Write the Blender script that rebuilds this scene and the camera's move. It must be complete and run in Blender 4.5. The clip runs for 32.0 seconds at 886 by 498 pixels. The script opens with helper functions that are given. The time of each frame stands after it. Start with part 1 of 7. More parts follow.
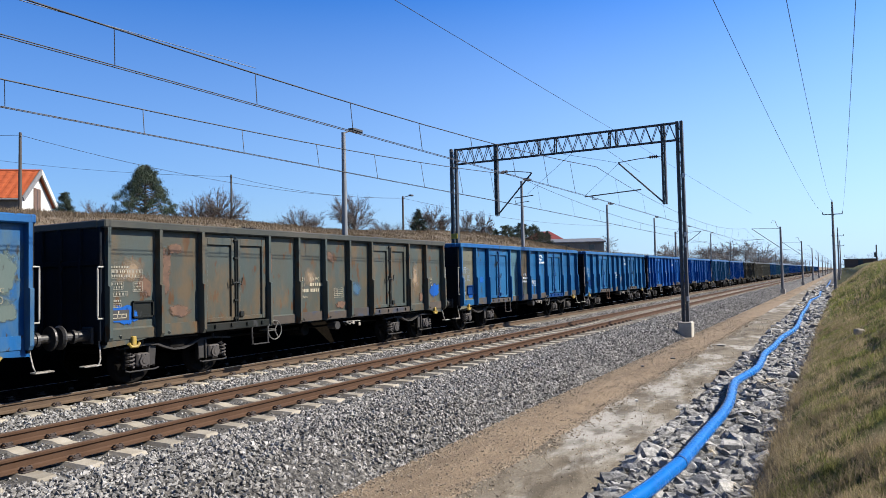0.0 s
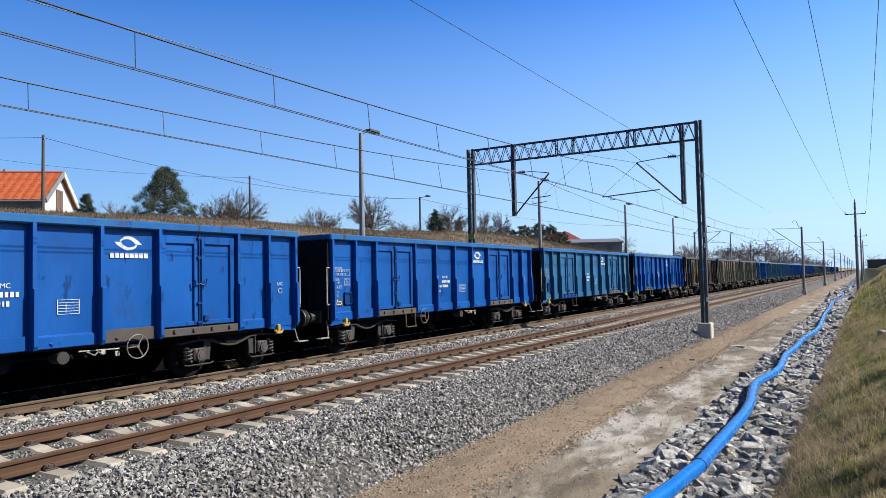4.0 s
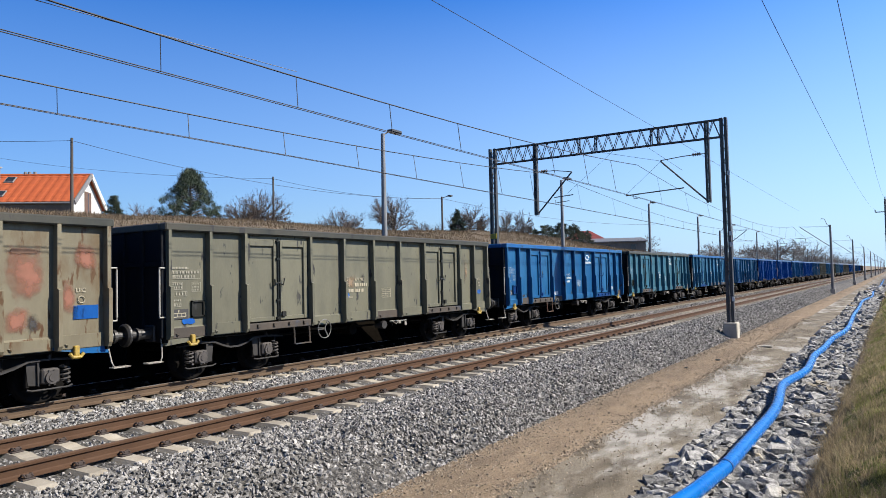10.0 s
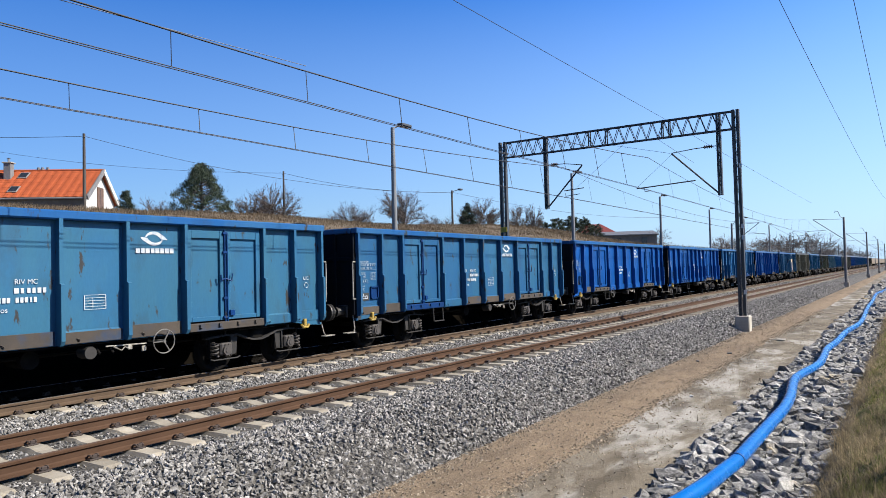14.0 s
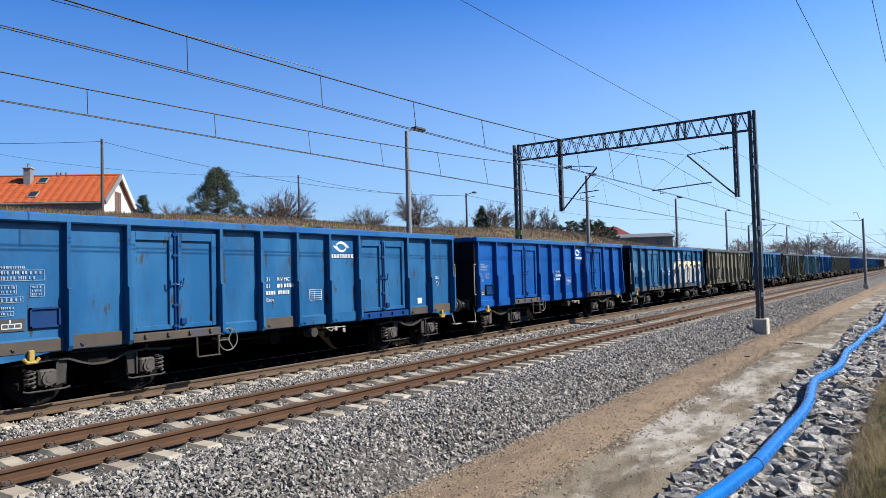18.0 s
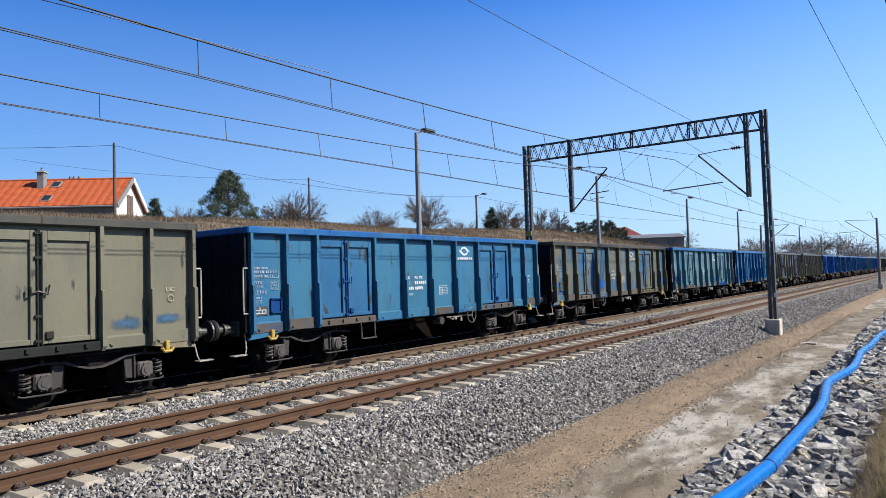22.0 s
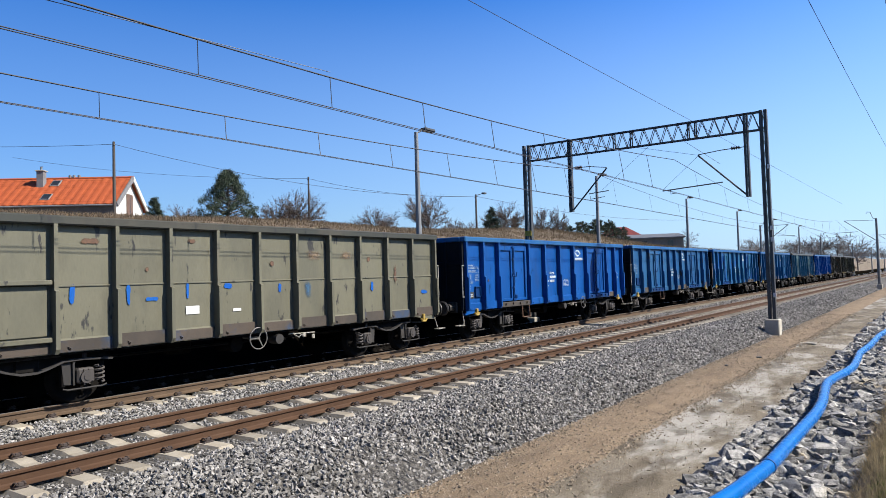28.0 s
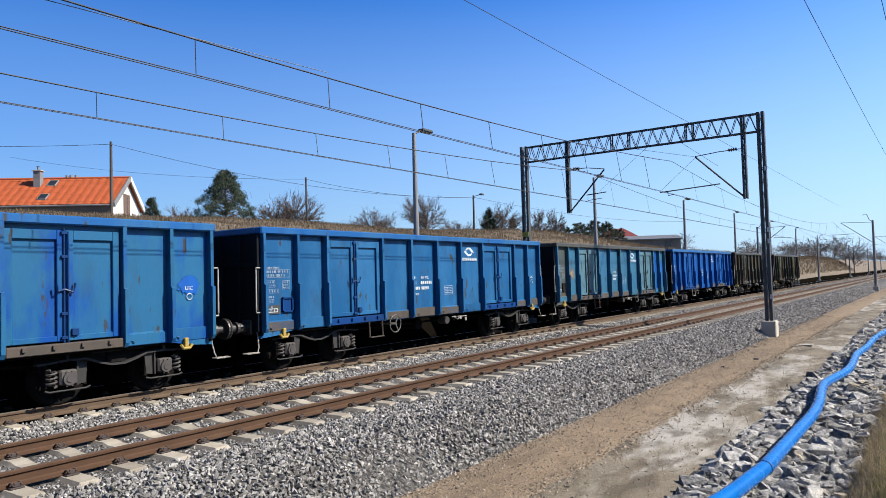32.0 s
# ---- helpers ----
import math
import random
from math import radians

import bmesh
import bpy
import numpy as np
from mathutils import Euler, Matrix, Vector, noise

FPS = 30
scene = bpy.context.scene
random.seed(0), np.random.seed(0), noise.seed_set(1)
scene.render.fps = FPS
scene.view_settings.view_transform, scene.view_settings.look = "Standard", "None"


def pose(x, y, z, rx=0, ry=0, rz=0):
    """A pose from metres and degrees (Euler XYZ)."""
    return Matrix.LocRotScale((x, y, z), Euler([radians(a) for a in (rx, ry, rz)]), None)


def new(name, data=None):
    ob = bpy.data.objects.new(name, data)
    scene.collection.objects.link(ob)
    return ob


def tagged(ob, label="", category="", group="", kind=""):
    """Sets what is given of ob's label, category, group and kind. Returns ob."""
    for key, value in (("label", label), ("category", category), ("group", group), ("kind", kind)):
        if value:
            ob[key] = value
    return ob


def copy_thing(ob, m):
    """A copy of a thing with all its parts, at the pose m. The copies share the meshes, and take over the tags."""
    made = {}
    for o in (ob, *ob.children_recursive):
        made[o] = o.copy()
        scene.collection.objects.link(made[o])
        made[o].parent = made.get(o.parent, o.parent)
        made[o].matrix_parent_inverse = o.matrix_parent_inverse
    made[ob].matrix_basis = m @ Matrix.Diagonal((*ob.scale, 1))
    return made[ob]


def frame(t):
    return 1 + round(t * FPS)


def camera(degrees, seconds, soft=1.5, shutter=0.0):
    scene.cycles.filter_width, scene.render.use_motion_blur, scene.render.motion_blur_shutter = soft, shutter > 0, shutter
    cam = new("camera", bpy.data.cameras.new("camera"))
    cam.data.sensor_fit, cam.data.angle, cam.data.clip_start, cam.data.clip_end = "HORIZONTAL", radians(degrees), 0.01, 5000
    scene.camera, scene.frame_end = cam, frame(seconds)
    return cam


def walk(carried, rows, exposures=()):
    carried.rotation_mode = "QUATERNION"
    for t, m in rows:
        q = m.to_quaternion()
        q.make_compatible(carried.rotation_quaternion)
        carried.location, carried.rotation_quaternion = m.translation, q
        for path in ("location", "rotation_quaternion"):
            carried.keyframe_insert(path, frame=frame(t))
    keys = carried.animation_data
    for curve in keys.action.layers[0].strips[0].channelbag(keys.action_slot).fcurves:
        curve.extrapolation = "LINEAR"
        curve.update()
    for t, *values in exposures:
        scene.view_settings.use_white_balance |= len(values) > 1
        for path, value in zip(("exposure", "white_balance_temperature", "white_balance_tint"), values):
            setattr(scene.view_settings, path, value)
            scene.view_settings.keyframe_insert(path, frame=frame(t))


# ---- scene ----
EXPOSE = 1.17
# camera: held by hand, panning slowly; heading (degrees left of the track's line), tilt, lean
EYE = (9.24, 0.0, 2.01)
cam = camera(64.92, 32.0, soft=0.7)
AIM = [
    (0, 29.70, 2.26, -1.20), (0.5, 29.78, 2.27, -1.26), (1, 29.98, 2.27, -1.24), (1.5, 30.19, 2.32, -1.31),
    (2, 30.36, 2.35, -1.21), (2.5, 30.52, 2.38, -1.11), (3, 30.72, 2.38, -1.11), (3.5, 30.92, 2.37, -1.16),
    (5.5, 31.56, 2.18, -1.21), (6, 31.71, 2.16, -1.30), (6.5, 31.94, 2.18, -1.30), (7, 32.16, 2.20, -1.31),
    (7.5, 32.28, 2.22, -1.33), (8, 32.38, 2.29, -1.27), (8.5, 32.52, 2.37, -1.37), (9, 32.65, 2.38, -1.32),
    (9.5, 32.81, 2.34, -1.33), (10, 32.93, 2.35, -1.30), (10.5, 33.02, 2.37, -1.30), (11, 33.08, 2.31, -1.27),
    (11.5, 33.14, 2.17, -1.27), (12, 33.24, 2.04, -1.27), (12.5, 33.36, 1.94, -1.18), (13, 33.49, 1.90, -1.24),
    (13.5, 33.65, 1.86, -1.31), (14, 33.78, 1.86, -1.44), (14.5, 34.00, 1.90, -1.49), (16.5, 34.47, 2.13, -1.60),
    (17, 34.58, 2.15, -1.51), (17.5, 34.75, 2.14, -1.48), (18, 34.96, 2.14, -1.57), (18.5, 35.06, 2.20, -1.52),
    (19, 35.18, 2.27, -1.50), (19.5, 35.27, 2.34, -1.48), (20, 35.39, 2.42, -1.34), (20.5, 35.52, 2.42, -1.44),
    (21, 35.62, 2.39, -1.57), (21.5, 35.71, 2.34, -1.69), (22, 35.79, 2.29, -1.79), (22.5, 35.88, 2.27, -1.78),
    (23, 35.87, 2.25, -1.79), (23.5, 35.84, 2.26, -1.76), (24, 35.75, 2.23, -1.80), (24.5, 35.69, 2.23, -1.82),
    (25, 35.65, 2.32, -1.64), (25.5, 35.68, 2.45, -1.51), (27.5, 35.79, 2.32, -1.63), (28, 35.76, 2.25, -1.70),
    (28.5, 35.72, 2.15, -1.68), (29, 35.65, 2.11, -1.74), (29.5, 35.60, 2.16, -1.67), (30, 35.62, 2.29, -1.60),
    (30.5, 35.65, 2.37, -1.62), (31, 35.65, 2.35, -1.68), (31.5, 35.58, 2.33, -1.64), (32, 35.55, 2.32, -1.57),
]
walk(cam, [(t, pose(*EYE, 90 + tilt, 0, head) @ pose(0, 0, 0, 0, 0, lean)) for t, head, tilt, lean in AIM],
     exposures=[(0.0, EXPOSE), (32.0, EXPOSE)])


# ---------------------------------------------------------------- light
SUN_WAY = Vector((1.0, 0.44, 0.937)).normalized()
world = bpy.data.worlds.new("sky")
scene.world = world
world.use_nodes = True
_n = world.node_tree.nodes
_l = world.node_tree.links
_sky = _n.new("ShaderNodeTexSky")
_sky.sky_type = "NISHITA"
_sky.sun_disc = False
_sky.sun_elevation = math.asin(SUN_WAY.z)
_sky.sun_rotation = radians(66)
_sky.air_density, _sky.dust_density, _sky.ozone_density = 1.0, 1.0, 4.0
_hue = _n.new("ShaderNodeHueSaturation")
_hue.inputs["Saturation"].default_value = 1.35
_l.new(_sky.outputs[0], _hue.inputs["Color"])
_deep = _n.new("ShaderNodeMix")
_deep.data_type, _deep.blend_type = "RGBA", "MULTIPLY"
_deep.inputs[0].default_value = 1.0
_deep.inputs[7].default_value = (0.73, 1.0, 1.40, 1)
_l.new(_hue.outputs[0], _deep.inputs[6])
_tc = _n.new("ShaderNodeTexCoord")
_sep = _n.new("ShaderNodeSeparateXYZ")
_l.new(_tc.outputs["Generated"], _sep.inputs[0])
_low = _n.new("ShaderNodeMapRange")
_low.inputs[1].default_value, _low.inputs[2].default_value = -0.02, 0.40
_low.inputs[3].default_value, _low.inputs[4].default_value = 0.9, 0.0
_l.new(_sep.outputs["Z"], _low.inputs[0])
_haze = _n.new("ShaderNodeMix")
_haze.data_type = "RGBA"
_haze.inputs[7].default_value = (3.9, 5.5, 7.3, 1)
_side = _n.new("ShaderNodeVectorMath")
_side.operation = "DOT_PRODUCT"
_side.inputs[1].default_value = SUN_WAY
_l.new(_tc.outputs["Generated"], _side.inputs[0])
_far = _n.new("ShaderNodeMapRange")
_far.inputs[1].default_value, _far.inputs[2].default_value = -0.40, 0.25
_far.inputs[3].default_value, _far.inputs[4].default_value = 0.55, 1.0
_l.new(_side.outputs["Value"], _far.inputs[0])
_hz = _n.new("ShaderNodeMath")
_hz.operation = "MULTIPLY"
_l.new(_low.outputs[0], _hz.inputs[0])
_l.new(_far.outputs[0], _hz.inputs[1])
_l.new(_hz.outputs[0], _haze.inputs[0])
_l.new(_deep.outputs[2], _haze.inputs[6])
# the clear sky deepens towards the zenith and brightens towards the sun
_zen = _n.new("ShaderNodeMapRange")
_zen.inputs[1].default_value, _zen.inputs[2].default_value = 0.38, 0.85
_zen.inputs[3].default_value, _zen.inputs[4].default_value = 1.0, 0.26
_l.new(_sep.outputs["Z"], _zen.inputs[0])
_dot = _n.new("ShaderNodeVectorMath")
_dot.operation = "DOT_PRODUCT"
_dot.inputs[1].default_value = SUN_WAY
_l.new(_tc.outputs["Generated"], _dot.inputs[0])
_glow = _n.new("ShaderNodeMapRange")
_glow.inputs[1].default_value, _glow.inputs[2].default_value = -0.95, 0.75
_glow.inputs[3].default_value, _glow.inputs[4].default_value = 0.62, 1.42
_l.new(_dot.outputs["Value"], _glow.inputs[0])
_amt = _n.new("ShaderNodeMath")
_amt.operation = "MULTIPLY"
_l.new(_zen.outputs[0], _amt.inputs[0])
_l.new(_glow.outputs[0], _amt.inputs[1])
_str = _n.new("ShaderNodeMath")
_str.operation = "MULTIPLY"
_str.inputs[1].default_value = 0.06
_l.new(_amt.outputs[0], _str.inputs[0])
_l.new(_str.outputs[0], _n["Background"].inputs["Strength"])
_l.new(_haze.outputs[2], _n["Background"].inputs["Color"])
_sun = bpy.data.lights.new("sun", "SUN")
_sun.energy, _sun.angle, _sun.color = 5.0, radians(0.5), (1.0, 0.925, 0.82)
sun = new("sun", _sun)
sun.rotation_mode = "QUATERNION"
sun.rotation_quaternion = SUN_WAY.to_track_quat("Z", "Y")
sun.location = (60, 20, 80)


# ---------------------------------------------------------------- materials
def surf(name, c1, c2, scale=2.0, lo=0.35, hi=0.65, rough=0.8, bump=0.0, bscale=30.0, c3=None, scale3=6.0, lo3=0.55,
         hi3=0.7, metal=0.0, stretch=(1, 1, 1), island=0.0, rand=0.0, detail=6.0, spec=0.5, fine=0.12, c4=None, scale4=1.5, lo4=0.5, hi4=0.7, stretch4=(1, 1, 1), amount4=0.8):
    """A surface of two tones mixed by noise, a third in spots, fine grain, relief, and tone shifts from piece to piece."""
    m = bpy.data.materials.new(name)
    m.use_nodes = True
    nt = m.node_tree
    N, L = nt.nodes, nt.links
    b = N["Principled BSDF"]
    tc = N.new("ShaderNodeTexCoord")
    oi = N.new("ShaderNodeObjectInfo")
    sh = N.new("ShaderNodeVectorMath")
    sh.operation = "MULTIPLY_ADD"
    L.new(oi.outputs["Random"], sh.inputs[0])
    sh.inputs[1].default_value = (37.0, 53.0, 29.0) if rand else (0, 0, 0)
    L.new(tc.outputs["Object"], sh.inputs[2])
    mp = N.new("ShaderNodeVectorMath")
    mp.operation = "MULTIPLY"
    L.new(sh.outputs[0], mp.inputs[0])
    mp.inputs[1].default_value = stretch

    def noise_node(s, d, v=None):
        q = N.new("ShaderNodeTexNoise")
        q.inputs["Scale"].default_value, q.inputs["Detail"].default_value = s, d
        q.inputs["Roughness"].default_value = 0.6
        L.new((v or mp).outputs[0], q.inputs["Vector"])
        return q

    def step(sock, a, z):
        r = N.new("ShaderNodeMapRange")
        r.inputs[1].default_value, r.inputs[2].default_value = a, z
        r.clamp = True
        L.new(sock, r.inputs[0])
        return r.outputs[0]

    def mix(f, a, z, kind="MIX"):
        x = N.new("ShaderNodeMix")
        x.data_type, x.blend_type = "RGBA", kind
        for s, v in ((x.inputs[0], f), (x.inputs[6], a), (x.inputs[7], z)):
            if isinstance(v, bpy.types.NodeSocket):
                L.new(v, s)
            elif isinstance(v, (int, float)):
                s.default_value = v
            else:
                s.default_value = (*v, 1)
        return x.outputs[2]

    col = mix(step(noise_node(scale, detail).outputs[0], lo, hi), c1, c2)
    if c3:
        col = mix(step(noise_node(scale3, 8).outputs[0], lo3, hi3), col, c3)
    if c4:
        m4 = N.new("ShaderNodeVectorMath")
        m4.operation = "MULTIPLY_ADD"
        L.new(sh.outputs[0], m4.inputs[0])
        m4.inputs[1].default_value = stretch4
        m4.inputs[2].default_value = (3.1, 7.7, 1.3)
        r4 = N.new("ShaderNodeMath")
        r4.operation = "MULTIPLY"
        r4.inputs[1].default_value = amount4
        L.new(step(noise_node(scale4, 9, m4).outputs[0], lo4, hi4), r4.inputs[0])
        col = mix(r4.outputs[0], col, c4)
    if fine:
        g = step(noise_node(bscale * 1.7, 4).outputs[0], 0.25, 0.75)
        v = N.new("ShaderNodeMapRange")
        v.inputs[3].default_value, v.inputs[4].default_value = 1 - fine, 1 + fine
        L.new(g, v.inputs[0])
        hsv = N.new("ShaderNodeHueSaturation")
        L.new(v.outputs[0], hsv.inputs["Value"])
        L.new(col, hsv.inputs["Color"])
        col = hsv.outputs[0]
    if island or rand:
        hv = N.new("ShaderNodeHueSaturation")
        v = N.new("ShaderNodeMapRange")
        k = island or rand
        v.inputs[3].default_value, v.inputs[4].default_value = 1 - k, 1 + k
        if island:
            ge = N.new("ShaderNodeNewGeometry")
            L.new(ge.outputs["Random Per Island"], v.inputs[0])
        else:
            L.new(oi.outputs["Random"], v.inputs[0])
        L.new(v.outputs[0], hv.inputs["Value"])
        L.new(col, hv.inputs["Color"])
        col = hv.outputs[0]
    L.new(col, b.inputs["Base Color"])
    b.inputs["Metallic"].default_value = metal
    b.inputs["Specular IOR Level"].default_value = spec
    rr = N.new("ShaderNodeMapRange")
    rr.inputs[3].default_value, rr.inputs[4].default_value = max(0.05, rough - 0.12), min(1, rough + 0.1)
    L.new(noise_node(scale * 3, 4).outputs[0], rr.inputs[0])
    L.new(rr.outputs[0], b.inputs["Roughness"])
    if bump:
        bn = N.new("ShaderNodeBump")
        bn.inputs["Distance"].default_value = bump
        bn.inputs["Strength"].default_value = 1.0
        L.new(noise_node(bscale, 6).outputs[0], bn.inputs["Height"])
        L.new(bn.outputs[0], b.inputs["Normal"])
    return m


M_BALLAST_BED = surf("ballast_bed", (0.061, 0.0569, 0.0508), (0.1118, 0.1041, 0.094), 14, 0.45, 0.62, 0.95, 0.05, 18, (0.0152, 0.0143, 0.0132), 18, 0.46, 0.56, fine=0.35)
# the train's shade put into the colour of far-track ballast and rail
M_TRAIN_SHADE = surf("oil_stained_ballast", (0.006, 0.0055, 0.005), (0.010, 0.009, 0.008), 14, 0.45, 0.62, 0.95, 0.05, 18, fine=0.35, spec=0.0)
M_STONE = surf("granite_ballast", (0.2193, 0.2116, 0.1995), (0.129, 0.1247, 0.1178), 9, 0.4, 0.6, 0.92, 0.006, 50, island=0.62, spec=0.2)
M_GABION = surf("quarry_stone", (0.27, 0.267, 0.257), (0.145, 0.145, 0.142), 2.2, 0.42, 0.58, 0.9, 0.03, 4, (0.27, 0.215, 0.125), 0.5, 0.60, 0.68, spec=0.2, fine=0.3, rand=0.5)
M_GABION_I = surf("quarry_stone_joined", (0.27, 0.267, 0.257), (0.145, 0.145, 0.142), 14, 0.42, 0.58, 0.9, 0.03, 28, (0.27, 0.215, 0.125), 0.4, 0.60, 0.68, spec=0.2, fine=0.3, island=0.5)
M_GROUND = surf("soil_and_grass", (0.1663, 0.1307, 0.0713), (0.1188, 0.1109, 0.0436), 1.6, 0.4, 0.6, 0.95, 0.05, 9, (0.0792, 0.095, 0.0253), 2.4, 0.46, 0.56, fine=0.4, spec=0.1)
M_SAND = surf("sandy_service_path", (0.1959, 0.1478, 0.0998), (0.1478, 0.1109, 0.0754), 2.2, 0.35, 0.65, 0.95, 0.03, 30, (0.2661, 0.2181, 0.1589), 30, 0.56, 0.66, fine=0.45, spec=0.15, c4=(0.1109, 0.085, 0.0591), scale4=0.7, lo4=0.48, hi4=0.62, stretch4=(2.2, 0.45, 1), amount4=0.65)
M_STRIP = surf("silted_concrete_ditch", (0.1396, 0.1218, 0.095), (0.098, 0.0832, 0.0624), 1.1, 0.42, 0.6, 0.92, 0.02, 25, (0.2376, 0.2287, 0.2079), 0.75, 0.49, 0.60, fine=0.35, spec=0.15, stretch=(1.8, 0.6, 1), c4=(0.0505, 0.0416, 0.0297), scale4=1.3, lo4=0.50, hi4=0.60, stretch4=(1.5, 0.6, 1), amount4=0.7)
# verge behind the train, its shade painted in as near-black
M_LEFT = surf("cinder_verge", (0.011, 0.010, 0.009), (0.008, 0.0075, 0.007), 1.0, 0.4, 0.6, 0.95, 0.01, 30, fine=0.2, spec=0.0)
M_CONCRETE = surf("pale_concrete", (0.2948, 0.2795, 0.2338), (0.2236, 0.2084, 0.183), 3.0, 0.35, 0.65, 0.85, 0.004, 40, rand=0.15)
M_SLEEPER = surf("weathered_concrete_sleeper", (0.2489, 0.2255, 0.1814), (0.197, 0.1711, 0.1296), 2.5, 0.35, 0.65, 0.88, 0.004, 40, (0.1762, 0.1399, 0.1037), 4, 0.58, 0.7, rand=0.2)
M_RAIL = surf("rusty_rail_side", (0.0458, 0.0242, 0.0134), (0.0585, 0.0318, 0.0178), 3.0, 0.35, 0.65, 0.85, 0.002, 60, spec=0.2)
M_RAILTOP = surf("worn_rail_head", (0.0563, 0.0299, 0.0158), (0.0739, 0.0422, 0.0246), 3.0, 0.35, 0.65, 0.7)
M_RAILSHINE = surf("polished_rail_head", (0.3659, 0.3557, 0.3456), (0.3049, 0.2948, 0.2846), 3.0, 0.35, 0.65, 0.3, metal=0.6)
M_CLIP = surf("dark_rusty_clip", (0.0254, 0.0178, 0.0152), (0.0457, 0.0305, 0.0229), 8, 0.4, 0.6, 0.8)
M_STEEL = surf("dark_painted_steel", (0.0223, 0.0265, 0.0305), (0.0346, 0.0366, 0.0386), 2.5, 0.35, 0.65, 0.55, 0.001, 50, (0.065, 0.0447, 0.0326), 5, 0.62, 0.72)
M_MESHWIRE = surf("dull_mesh_wire", (0.0305, 0.0305, 0.0305), (0.0508, 0.0508, 0.0483), 2.0, 0.35, 0.65, 0.6, metal=0.3)
M_GALV = surf("dull_galvanised_steel", (0.1626, 0.1667, 0.1707), (0.1301, 0.1342, 0.1382), 2.0, 0.35, 0.65, 0.5, metal=0.2)
M_WIRE = surf("dark_copper_wire", (0.0021, 0.0021, 0.0027), (0.0036, 0.0032, 0.0036), 1.0, 0.4, 0.6, 0.5)
M_POLE = surf("grey_concrete_pole", (0.1626, 0.1575, 0.1525), (0.122, 0.1194, 0.1169), 2.0, 0.4, 0.6, 0.85, 0.003, 30)
M_WOODPOLE = surf("dark_weathered_pole", (0.0366, 0.0305, 0.0259), (0.0549, 0.0488, 0.0427), 3.0, 0.4, 0.6, 0.85, stretch=(1, 1, 0.1))
M_PIPE = surf("blue_plastic_pipe", (0.0, 0.0813, 0.3049), (0.0005, 0.0966, 0.3456), 1.5, 0.4, 0.6, 0.27, 0.001, 30, fine=0.05, spec=0.5)
M_JOINT = surf("dark_blue_joint", (0.002, 0.0254, 0.1118), (0.003, 0.0356, 0.1423), 3, 0.4, 0.6, 0.5)
M_YELLOW = surf("yellow_paint", (0.3812, 0.2795, 0.0152), (0.3049, 0.2134, 0.0254), 5, 0.4, 0.65, 0.5)
M_WHITE = surf("white_paint", (0.4909, 0.4909, 0.4778), (0.4058, 0.4058, 0.3927), 4, 0.4, 0.65, 0.6)


